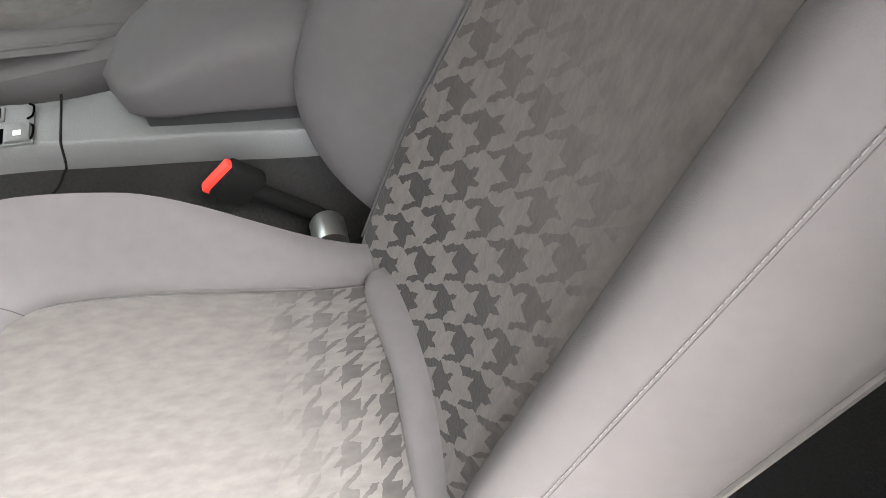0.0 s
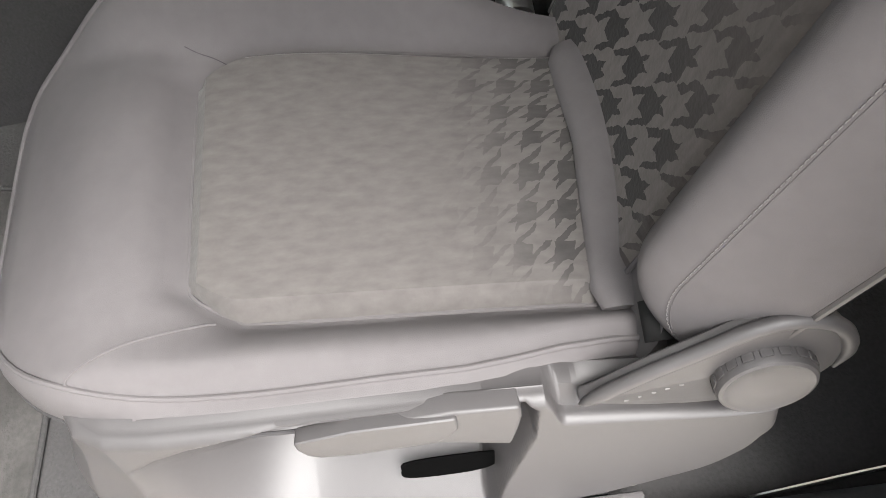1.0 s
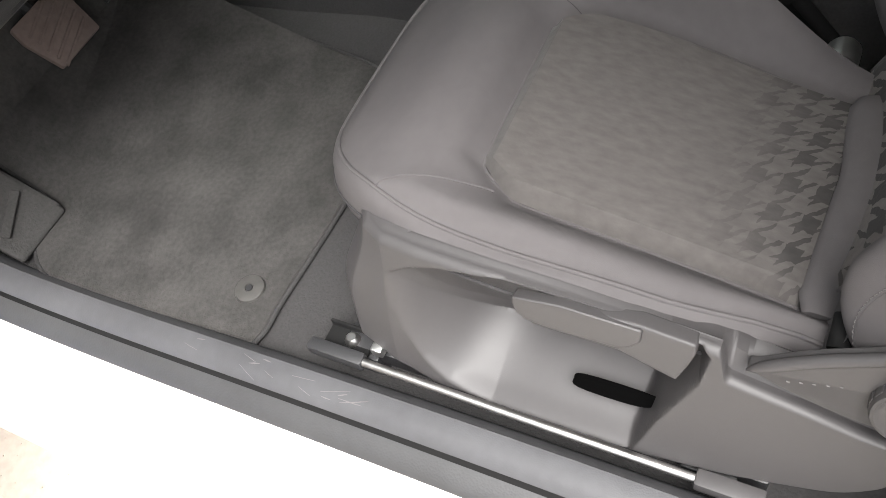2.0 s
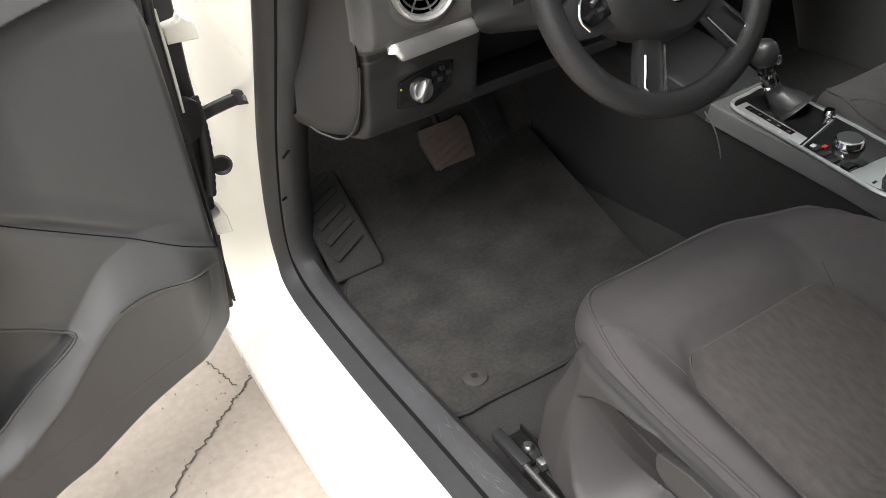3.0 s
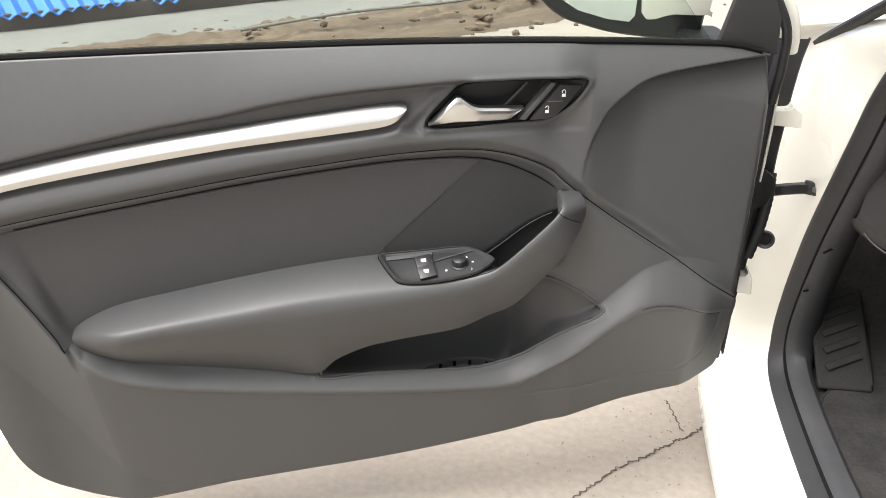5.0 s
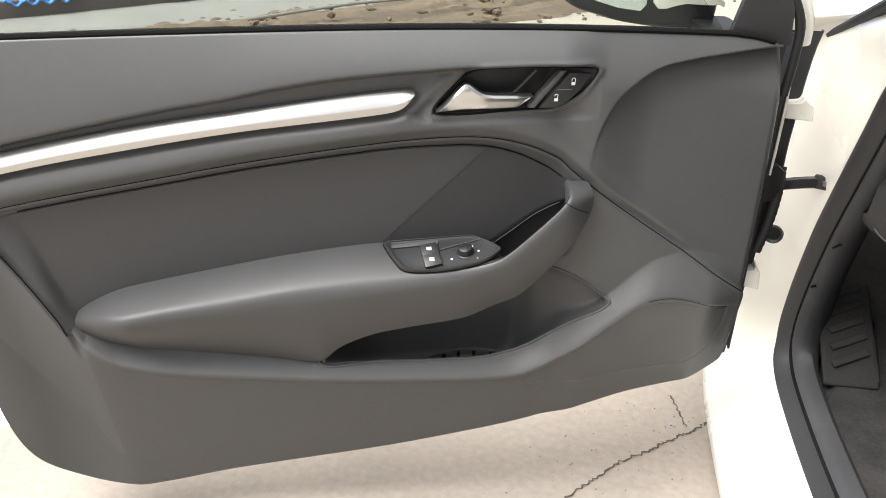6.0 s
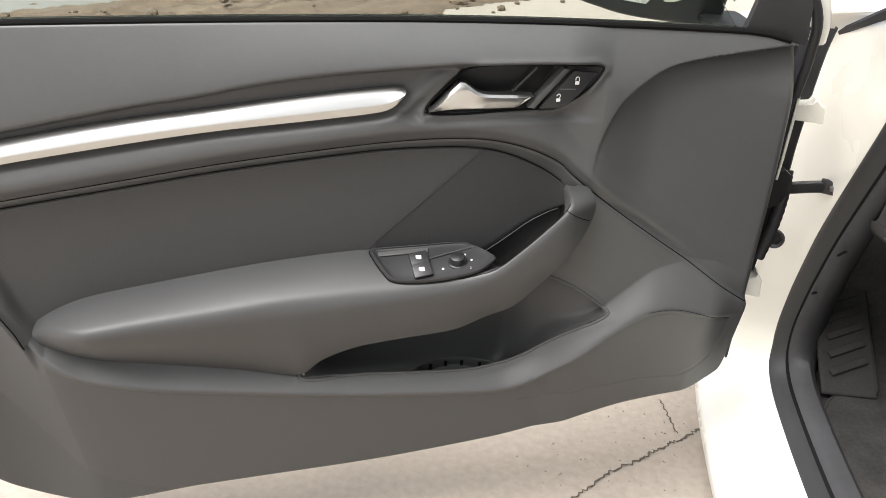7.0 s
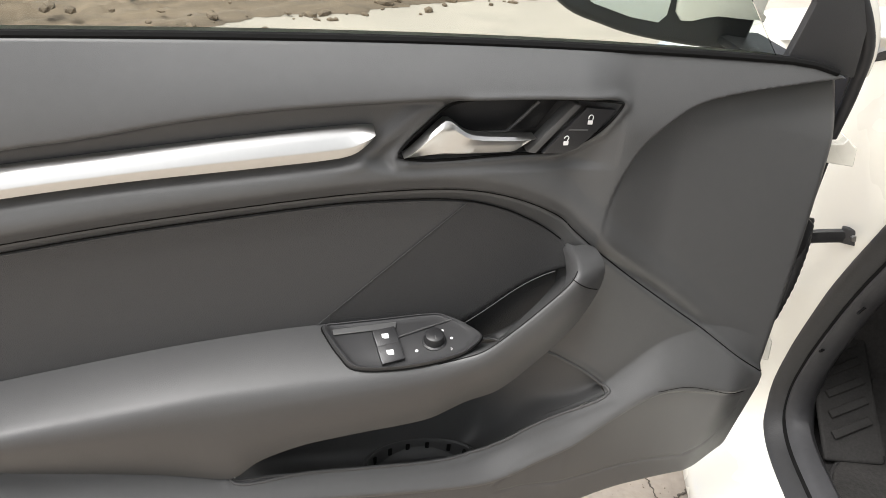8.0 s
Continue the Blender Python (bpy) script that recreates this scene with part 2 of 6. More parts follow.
def curve(points, n=8, closed=False):
    """A Catmull-Rom curve through the points."""
    p = [Vector(q) for q in points]
    out, k = [], len(p)
    spans = k if closed else k - 1
    for i in range(spans):
        a, b = p[i], p[(i + 1) % k]
        pa = p[(i - 1) % k] if closed or i > 0 else a * 2 - b
        pb = p[(i + 2) % k] if closed or i + 2 < k else b * 2 - a
        for j in range(n):
            t = j / n
            out.append(0.5 * ((2 * a) + (b - pa) * t + (2 * pa - 5 * a + 4 * b - pb) * t * t + (3 * a - pa - 3 * b + pb) * t**3))
    if not closed:
        out.append(p[-1])
    return out


def sheet(rows, closed_u=False, closed_v=False, uvs=None, cap=False):
    """A quad grid through rows of points, all of the same length."""
    bm = bmesh.new()
    layer = bm.loops.layers.uv.new("UVMap") if uvs else None
    grid = [[bm.verts.new(p) for p in row] for row in rows]
    bm.verts.index_update()
    nr, nc = len(grid), len(grid[0])
    for i in range(nr if closed_v else nr - 1):
        for j in range(nc if closed_u else nc - 1):
            ids = [(i, j), (i, (j + 1) % nc), ((i + 1) % nr, (j + 1) % nc), ((i + 1) % nr, j)]
            f = bm.faces.new([grid[a][b] for a, b in ids])
            if uvs:
                for lo, (a, b) in zip(f.loops, ids):
                    lo[layer].uv = uvs[a][b]
    if cap and closed_u:
        bm.faces.new(grid[0])
        bm.faces.new(grid[-1][::-1])
    return bm


def merge(*bms):
    out = bmesh.new()
    for b in bms:
        me = bpy.data.meshes.new("tmp")
        b.to_mesh(me)
        b.free()
        out.from_mesh(me)
        bpy.data.meshes.remove(me)
    return out


def tube(path, radius, seg=10, closed=False, squash=1.0, up=None, cap=True):
    """A round bar along a path; radius is a number or one for each point."""
    pts = [Vector(p) for p in path]
    rows, k = [], len(pts)
    ref = Vector(up) if up else None
    for i, p in enumerate(pts):
        a = pts[(i - 1) % k] if closed or i else pts[0]
        b = pts[(i + 1) % k] if closed or i < k - 1 else pts[-1]
        d = (b - a).normalized()
        if ref is None:
            ref = Vector((0, 0, 1)) if abs(d.z) < 0.9 else Vector((1, 0, 0))
        s = d.cross(ref).normalized()
        w = s.cross(d).normalized()
        if not up:
            ref = w
        r = radius[i] if isinstance(radius, (list, tuple)) else radius
        rows.append([p + s * (r * math.cos(2 * math.pi * j / seg)) + w * (r * squash * math.sin(2 * math.pi * j / seg)) for j in range(seg)])
    return sheet(rows, closed_u=True, closed_v=closed, cap=cap and not closed)


def bevelled(bm, width, segments=2, angle=35):
    edges = [e for e in bm.edges if len(e.link_faces) == 2 and e.calc_face_angle(0) > radians(angle)]
    bmesh.ops.bevel(bm, geom=edges, offset=width, segments=segments, affect="EDGES", profile=0.6)
    return bm


def box(size, m=Matrix(), bevel=0.002, segments=2):
    bm = bmesh.new()
    bmesh.ops.create_cube(bm, size=1, matrix=Matrix.Diagonal((*size, 1)))
    if bevel:
        bevelled(bm, bevel, segments)
    bm.transform(m)
    return bm


def slab(outline, offset, bevel=0.0, segments=2):
    """A plate: a closed outline of points, thickened by the offset vector."""
    bm = bmesh.new()
    a = [bm.verts.new(p) for p in outline]
    b = [bm.verts.new(Vector(p) + Vector(offset)) for p in outline]
    k = len(a)
    bm.faces.new(a)
    bm.faces.new(b[::-1])
    for i in range(k):
        bm.faces.new([a[i], a[(i + 1) % k], b[(i + 1) % k], b[i]])
    bmesh.ops.recalc_face_normals(bm, faces=bm.faces)
    if bevel:
        bevelled(bm, bevel, segments)
    return bm


def lathe(profile, m=Matrix(), seg=32, cap=True):
    """A turned body about local z: profile of (radius, height)."""
    rows = [[m @ Vector((r * math.cos(2 * math.pi * j / seg), r * math.sin(2 * math.pi * j / seg), h)) for j in range(seg)] for r, h in profile]
    return sheet(rows, closed_u=True, cap=cap)


def axes(origin, x, y, z):
    m = Matrix((x, y, z)).transposed().to_4x4()
    m.translation = origin
    return m


def polygon_distance(x, y, poly):
    """Signed distance to a closed polygon, negative inside."""
    inside, best = False, 1e9
    for i in range(len(poly)):
        (ax, ay), (bx, by) = poly[i], poly[(i + 1) % len(poly)]
        if (ay > y) != (by > y) and x < (bx - ax) * (y - ay) / (by - ay) + ax:
            inside = not inside
        dx, dy = bx - ax, by - ay
        t = max(0.0, min(1.0, ((x - ax) * dx + (y - ay) * dy) / (dx * dx + dy * dy + 1e-12)))
        best = min(best, math.hypot(x - ax - t * dx, y - ay - t * dy))
    return -best if inside else best


# ---- ground and surroundings ----
def build_ground():
    rows = []
    edges = [-400, -60, -20, -8, -4, -2.5] + [-2.2 + 0.06 * i for i in range(50)] + [1.2, 3, 8, 20, 60, 400]
    for y in edges:
        rows.append([V(x, y + 0.6 if abs(y) < 5 else y, 0.0025 * noise.noise(V(x * 3, y * 3, 0)) if abs(x) < 4 and abs(y) < 4 else 0) for x in edges])
    ground = part("ground", sheet(rows), M_GROUND)
    tagged(ground, "dusty worn pale concrete yard", "ground", kind="structure")


def ragged_line(points, width, lift, seed):
    """A thin uneven crack laid along a line."""
    rnd = random.Random(seed)
    pts = curve(points, 9)
    rows = []
    for i, p in enumerate(pts):
        d = (pts[min(i + 1, len(pts) - 1)] - pts[max(i - 1, 0)]).normalized()
        s = Vector((-d.y, d.x, 0))
        j = s * rnd.uniform(-1, 1) * width * 1.6
        w = width * rnd.uniform(0.35, 1.0) * (0.3 if i in (0, len(pts) - 1) else 1)
        rows.append([p + j - s * w + V(0, 0, lift), p + j + V(0, 0, lift + 0.0012), p + j + s * w + V(0, 0, lift)])
    return sheet(rows)


build_ground()

# ---- the car's white shell ----
car = thing("white_car", (0.9, 0.6, 0), "cream-white car shell with its driver's door open", "car")

# seal line of the door opening in y and z, from the roof down the pillar and back along the sill
SEAL = [(-0.55, 1.37), (-0.2, 1.355), (0.15, 1.295), (0.45, 1.18), (0.652, 1.073), (0.779, 0.988), (0.87, 0.896), (0.93, 0.801), (0.999, 0.69),
        (1.065, 0.58), (1.115, 0.48), (1.155, 0.386), (1.178, 0.30), (1.165, 0.232), (1.105, 0.198), (0.98, 0.19), (0.82, 0.194),
        (0.65, 0.207), (0.45, 0.222), (0.2, 0.235), (-0.15, 0.24), (-0.6, 0.25)]


def seal_frame(n=6):
    pts = curve([V(0, y, z) for y, z in SEAL], n)
    out = []
    for i, p in enumerate(pts):
        d = (pts[min(i + 1, len(pts) - 1)] - pts[max(i - 1, 0)]).normalized()
        out.append((p, Vector((0, -d.z, d.y)) * -1.0))
    return out


FRAME = seal_frame()


def band(pillar, sill, roof=None, low=-1.0, high=9.0):
    """A loft along the door opening; (outward, x) pairs for the pillar, the sill and the roof rail are blended where the line turns."""
    rows = []
    for p, out in FRAME:
        if not low <= p.z <= high:
            continue
        k, kr = smoothstep(0.15, 0.9, -out.z), smoothstep(0.35, 0.62, out.z) if roof else 0
        row = []
        for i, ((oa, xa), (ob, xb)) in enumerate(zip(pillar, sill)):
            o, x = oa + (ob - oa) * k, xa + (xb - xa) * k
            if roof:
                o, x = o + (roof[i][0] - o) * kr, x + (roof[i][1] - x) * kr
            row.append(V(x, *(p + out * o).yz))
        rows.append(row)
    return sheet(rows)


if FRAME[len(FRAME) // 2][1].y < 0:
    FRAME = [(p, -o) for p, o in FRAME]


def build_jamb():
    """Painted pillar, sill and roof rail round the opening, out to the front wing's edge."""
    sill = [(-0.004, 0.066), (0.002, 0.056), (0.006, 0.046), (0.012, 0.03), (0.022, 0.005), (0.036, -0.025), (0.054, -0.058), (0.076, -0.082), (0.10, -0.09), (0.14, -0.06), (0.15, 0.2)]
    roof = [(-0.004, 0.066), (0.006, 0.058), (0.014, 0.050), (0.026, 0.045), (0.04, 0.042), (0.052, 0.044), (0.060, 0.050), (0.066, 0.062), (0.070, 0.08), (0.072, 0.10), (0.073, 0.14)]
    pillar = [(0.0, 0.066), (0.05, 0.056), (0.13, 0.050), (0.3, 0.040), (0.55, 0.025), (0.8, 0.010), (0.94, 0.0), (1.0, -0.008)]
    rows = []
    for p, out in FRAME:
        k, kr = smoothstep(0.15, 0.9, -out.z), smoothstep(0.925, 0.985, p.z)
        if p.y > 0.95:
            k = max(k, 0.75 * smoothstep(0.46, 0.22, p.z))
        edge_y = interp([(0.15, 1.30), (0.25, 1.27), (0.33, 1.225), (0.45, 1.19), (0.6, 1.178), (0.8, 1.172), (1.0, 1.160)], p.z)
        row = []
        for i in range(11):
            if i < 8:
                f, x = pillar[i]
                q = V(x, p.y + (edge_y - p.y) * f, p.z)
            else:
                x, dy = ((-0.045, 0.022), (-0.085, 0.05), (-0.095, 0.12))[i - 8]
                q = V(x, edge_y + dy, p.z)
            o, x = sill[i]
            s_ = V(x, *(p + out * o).yz)
            o, x = roof[i]
            r_ = V(x, *(p + out * o).yz)
            row.append(q.lerp(s_, k).lerp(r_, kr))
        rows.append(row)
    return sheet(rows)


part("door_jamb", build_jamb(), M_PAINT, car, "cream-white painted door jamb and sill", sharp=150)
part("door_seal", band([(-0.0135, 0.0755), (-0.0115, 0.069), (-0.006, 0.0595), (-0.0005, 0.0535), (0.006, 0.050), (0.011, 0.0505), (0.014, 0.053), (0.012, 0.066), (-0.006, 0.078)],
                       [(-0.0125, 0.0755), (-0.0105, 0.069), (-0.0065, 0.0595), (-0.001, 0.0515), (0.004, 0.046), (0.0075, 0.0445), (0.010, 0.0445), (0.010, 0.06), (-0.006, 0.078)]), M_SEAL, car, "black rubber door seal")
part("seal_groove", band([(-0.012, 0.0752), (-0.015, 0.0738), (-0.0185, 0.0765)], [(-0.0115, 0.0752), (-0.0135, 0.0740), (-0.017, 0.0800)]), M_SEAM, car)
TRIM_PILLAR = [(-0.006, 0.074), (-0.022, 0.078), (-0.030, 0.092), (-0.028, 0.11), (-0.012, 0.13), (0.03, 0.16), (0.09, 0.17)]
TRIM_SILL = [(-0.006, 0.074), (-0.020, 0.082), (-0.030, 0.100), (-0.030, 0.118), (-0.018, 0.130), (0.0, 0.138), (0.05, 0.142)]
part("sill_trim", band(TRIM_PILLAR, TRIM_SILL, high=0.96), M_SILL, car, "scuffed dark plastic sill and kick trim")
part("pillar_trim", band(TRIM_PILLAR, TRIM_SILL, low=0.945), M_BEIGE, car, "pale trim inside the windscreen pillar")


def plate(corners, thick):
    """A flat plate through four corners, thickened along its normal."""
    c = [Vector(p) for p in corners]
    n = (c[1] - c[0]).cross(c[3] - c[0]).normalized()
    return slab(c, n * thick, 0.004)


# floor, bulkhead and the rest of the cabin, closed to keep out sky light
part("floor_pan", box((1.63, 2.1, 0.06), Matrix.Translation((0.93, 0.2, 0.165)), 0.01), M_CARPET, car, "dark carpeted cabin floor")
part("toe_board", plate([(0.10, 1.25, 0.18), (1.7, 1.25, 0.18), (1.7, 1.45, 0.75), (0.10, 1.45, 0.75)], 0.03), M_MAT, car, "dark carpeted toe board")
part("far_side_wall", box((0.05, 2.6, 0.75), Matrix.Translation((1.74, 0.25, 0.56)), 0.02), M_PLASTIC, car, "dark trim of the far cabin side")
part("rear_wall", box((1.7, 0.05, 0.75), Matrix.Translation((0.9, -1.08, 0.56)), 0.02), M_CARPET, car, "dark rear cabin wall")
part("rear_side_panel", box((0.06, 0.935, 0.72), Matrix.Translation((0.08, -0.667, 0.55)), 0.02), M_PLASTIC, car, "dark trim behind the door opening")
M_TINT = glass("tinted_glass", (0.22, 0.25, 0.25))
far_pane = part("far_window", plate([(1.74, 0.95, 0.93), (1.74, -1.05, 0.93), (1.70, -1.05, 1.33), (1.70, 0.35, 1.27)], 0.005), M_GLASS, car, "clear far side window", smooth=False)
far_pane.visible_shadow = False
# unseen pane, its tint added to cut the light from behind
part("rear_window", plate([(0.08, -1.07, 0.93), (1.72, -1.07, 0.93), (1.70, -1.07, 1.33), (0.10, -1.07, 1.33)], 0.005), M_TINT, car, "unseen rear window, tinted to dim the cabin", smooth=False)
part("sill_strip", tube([(0.139, -0.075, 0.198), (0.141, -0.09, 0.2025), (0.147, -0.155, 0.203), (0.156, -0.25, 0.203), (0.165, -0.36, 0.203)], 0.0028, 8), M_BRIGHT, car, "thin chrome strip on the cabin floor")
# unseen rear quarter, added to block light from the rear left
part("quarter_panel", box((0.05, 0.90, 0.46), Matrix.Translation((0.085, -0.70, 1.13)), 0.015), M_PAINT, car, "unseen cream-white rear quarter that shades the cabin")
part("quarter_trim", box((0.012, 0.90, 0.46), Matrix.Translation((0.118, -0.70, 1.13)), 0.004), M_PLASTIC, car, "unseen dark trim inside the rear quarter")
part("roof", sheet([[V(0.06 + 1.68 * i / 16, y, z + 0.06 * math.sin(math.pi * i / 16)) for i in range(17)] for y, z in ((0.42, 1.235), (0.25, 1.30), (0, 1.355), (-0.5, 1.39), (-1.1, 1.34))]), M_BEIGE, car, "pale headlining under the roof")
part("far_pillar", tube([(1.72, 1.2, 0.9), (1.70, 0.8, 1.05), (1.70, 0.42, 1.2)], 0.03), M_BEIGE, car, "pale far windscreen pillar")
part("bonnet", sheet([[V(0.02 + 1.74 * i / 20, y, z + 0.05 * math.sin(math.pi * i / 20) - 0.05 * (1 - min(i, 20 - i) / 2 if min(i, 20 - i) < 2 else 0)) for i in range(21)]
                      for y, z in ((1.30, 0.905), (1.5, 0.90), (1.8, 0.87), (2.1, 0.81), (2.2, 0.72), (2.22, 0.3))]), M_PAINT, car, "cream-white bonnet")
part("front_wing", sheet([[V(x, y, z) for x, z in ((0.035, 0.868 - dz), (-0.02, 0.85 - dz), (-0.07, 0.80 - dz), (-0.092, 0.70 - dz), (-0.095, 0.45), (-0.085, 0.2))] for y, dz in ((1.29, 0.0), (1.5, 0.01), (1.85, 0.04), (2.2, 0.12))]), M_PAINT, car, "cream-white front wing")
screen = part("windscreen", plate([(0.10, 1.24, 0.93), (1.72, 1.24, 0.93), (1.66, 0.42, 1.28), (0.14, 0.42, 1.28)], 0.005), M_GLASS, car, "sloping clear windscreen", smooth=False)
screen.visible_shadow = False
part("screen_trim", tube(curve([V(0.020, 1.105, 0.932), V(0.036, 0.88, 1.027), V(0.050, 0.663, 1.113), V(0.062, 0.45, 1.20), V(0.075, 0.2, 1.30)], 5), 0.013, 10, squash=0.7), M_RUBBER, car, "black trim along the windscreen's side")
part("jamb_hole", lathe([(0.0, -0.004), (0.013, -0.004), (0.015, 0.0), (0.019, 0.002), (0.020, -0.004)], axes(V(-0.011, 1.131, 0.526), V(0.94, -0.34, 0), V(0, 0, 1), V(-0.34, -0.94, 0)), 24), M_BLACK, car, "black oval plug hole in the jamb")
GAP = [(-0.012, 0.950), (-0.020, 0.912), (-0.027, 0.852), (-0.031, 0.79), (-0.035, 0.735), (-0.038, 0.64), (-0.050, 0.575), (-0.060, 0.50), (-0.072, 0.40), (-0.083, 0.292)]  # x, z of the gap's edge on the pillar
rows = [[V(p.x - 0.075, 1.046, p.y), V(p.x - 0.012, 1.040, p.y), V(p.x - 0.003, 1.040, p.y), V(p.x, 1.044, p.y), V(p.x, 1.06, p.y)] for p in curve([V(x, z, 0) for x, z in GAP], 5)]
part("gap_seal", sheet(rows), M_RUBBER, car, "black rubber seal down the hinge gap")
part("kick_seam", tube([V(0.074, 1.026, 0.553), V(0.092, 1.046, 0.552), V(0.125, 1.075, 0.55)], 0.0025, 6), M_SEAM, car)
part("kick_seam", tube([V(0.074, 1.100, 0.43), V(0.092, 1.118, 0.425), V(0.125, 1.14, 0.42)], 0.0025, 6), M_SEAM, car)

# ---- driver's seat ----
SX = 0.435


def seat_mid(y):
    return interp([(-0.08, 0.412), (0, 0.433), (0.15, 0.460), (0.3, 0.484), (0.38, 0.496), (0.43, 0.493), (0.47, 0.482), (0.495, 0.465), (0.514, 0.445)], y)


def seat_half(y):
    k = max(0.0, (y - 0.22) / 0.293)
    return 0.205 * max(0.0, 1 - k**2.8) ** (1 / 2.8)


FAB = [(-0.152, -0.03), (-0.140, 0.262), (-0.105, 0.312), (0.105, 0.312), (0.140, 0.262), (0.152, -0.03)]


def seat_top(x, y):
    """Height of the cushion at x across from its middle and y along: side bolsters and the seam groove round the fabric."""
    s = abs(x) / 0.205
    high = 0.086 * smoothstep(-0.06, 0.17, y) if x > 0 else 0.017
    z = seat_mid(y) + high * smoothstep(0.66, 0.93, s) * (1 - smoothstep(0.25, 0.48, y)) - (0.030 * smoothstep(0.93, 1.0, s) if x > 0 else (0.020 - 0.012 * smoothstep(0.26, 0.10, y)) * smoothstep(0.86, 1.0, s))
    z += 0.016 * smoothstep(0.30, 0.36, y) * (1 - smoothstep(0.38, 0.47, y)) * (1 - s * s)
    d = polygon_distance(x, y, FAB)
    return z - 0.013 * math.exp(-(d / 0.012) ** 2) - 0.006 * math.exp(-(d / 0.028) ** 2)


def piping(n=14):
    """The outline of the cushion's top, from the back of one side round the front to the back of the other."""
    ys = [-0.07 + 0.583 * (1 - (1 - i / n) ** 2.2) for i in range(n + 1)]
    side = [(-seat_half(y), y) for y in ys]
    return side + [(-x, y) for x, y in side[-2::-1]]


def build_seat(name, xc, label, detail=True):
    seat = thing(name, (xc, 0.15, 0.2), label, "car seat", "front seats")
    at = lambda x, y, z: V(xc + x - (0.040 * smoothstep(0.26, -0.03, y) * min(1.0, x / 0.14) if x > 0 else -0.014 * smoothstep(0.10, -0.03, y) * smoothstep(-0.155, -0.205, x)), y, z)
    rows = []
    ny = 64
    for i in range(ny + 1):
        y = -0.07 + 0.583 * (1 - (1 - i / ny) ** 1.9)
        h = max(seat_half(y), 0.004)
        rows.append([at(h * j / 28, y, seat_top(h * j / 28, y)) for j in range(-28, 29)])
    top = sheet(rows)
    edge = [V(x, y, seat_top(x, y)) for x, y in piping(30)]
    wall = []
    for o, dz, f in ((0, 0.0, 0), (0.007, -0.004, 0.1), (0.014, -0.016, 0.4), (0.019, -0.034, 0.8), (0.019, -0.055, 1), (0.012, -0.075, 1)):
        row = []
        for i, p in enumerate(edge):
            d = (edge[min(i + 1, len(edge) - 1)] - edge[max(i - 1, 0)])
            nrm = V(-d.y, d.x, 0).normalized()
            spread = -0.009 * f * smoothstep(0.42, 0.30, p.y) if p.x < 0 else 0
            z = p.z + dz * (0.75 if p.y < 0.3 else 0.75 + 0.5 * smoothstep(0.3, 0.45, p.y))
            if p.x < 0 and p.y < 0.36:
                z = max(z, interp(((-0.08, 0.38), (-0.04, 0.405), (0.0, 0.430), (0.03, 0.441), (0.06, 0.449), (0.10, 0.457), (0.18, 0.467), (0.27, 0.474), (0.36, 0.478)), p.y) + 0.002 * dz / 0.075)
            o_ = o * (0.35 + 0.65 * smoothstep(0.30, 0.44, p.y)) if p.x > 0 else o
            row.append(at(p.x + nrm.x * (o_ + spread), p.y + nrm.y * (o_ + spread), z))
        wall.append(row)
    part("cushion", merge(top, sheet(wall)), M_CLOTH, seat, "grey cloth seat cushion", sharp=60)
    cord = [at(p.x, p.y, p.z + 0.0005) for p in edge]
    part("piping", tube(cord, 0.0028, 8), M_CLOTH, seat)
    low = []
    for i, p in enumerate(edge):
        d = edge[min(i + 1, len(edge) - 1)] - edge[max(i - 1, 0)]
        nrm = V(-d.y, d.x, 0).normalized()
        low.append(at(p.x + nrm.x * 0.0195, p.y + nrm.y * 0.0195, p.z - 0.046))
    part("lower_seam", tube(low, 0.002, 6), M_CREASE, seat)
    # fabric centre of the cushion
    rows, uvs = [], []
    for i in range(49):
        y = -0.028 + 0.340 * i / 48
        h = interp([(-0.03, 0.151), (0.262, 0.140)], min(y, 0.262)) if y < 0.262 else 0.140 - 0.035 * ((y - 0.262) / 0.050) ** 1.5
        edge_k = lambda j: 1 - smoothstep(0.88, 1.0, abs(j) / 20) ** 2
        rows.append([at(h * j / 20, y, seat_mid(y) + 0.0185 * edge_k(j) * (1 - smoothstep(0.290, 0.312, y) ** 2) - 0.014) for j in range(-20, 21)])
        uvs.append([(h * j / 20, y) for j in range(-20, 21)])
    part("seat_fabric", sheet(rows, uvs=uvs), M_FABRIC, seat, "worn houndstooth fabric seat centre")
    border = curve([V(x, y, 0) for x, y in ((-0.152, -0.03), (-0.146, 0.12), (-0.140, 0.25), (-0.133, 0.275), (-0.114, 0.306), (-0.09, 0.312), (0, 0.313), (0.09, 0.312), (0.114, 0.306), (0.133, 0.275), (0.140, 0.25), (0.146, 0.12), (0.152, -0.03))], 6)
    part("fabric_seam", tube([at(p.x, p.y, seat_top(p.x, p.y) + 0.0022) for p in border], 0.0020, 6), M_CLOTH, seat)
    corner = curve([V(x, y, 0) for x, y in ((-0.186, 0.398), (-0.179, 0.392), (-0.167, 0.371), (-0.156, 0.342), (-0.147, 0.312), (-0.141, 0.285))], 6)
    part("bolster_seam", tube([at(p.x, p.y, seat_top(p.x, p.y) + 0.0002) for p in corner], 0.0013, 6), M_CLOTH, seat)
    corner = curve([V(x, y, 0) for x, y in ((0.145, 0.318), (0.141, 0.308), (0.138, 0.297), (0.134, 0.284))], 6)
    part("bolster_seam", tube([at(p.x, p.y, seat_top(p.x, p.y) + 0.0002) for p in corner], 0.0005, 6), M_CREASE, seat)
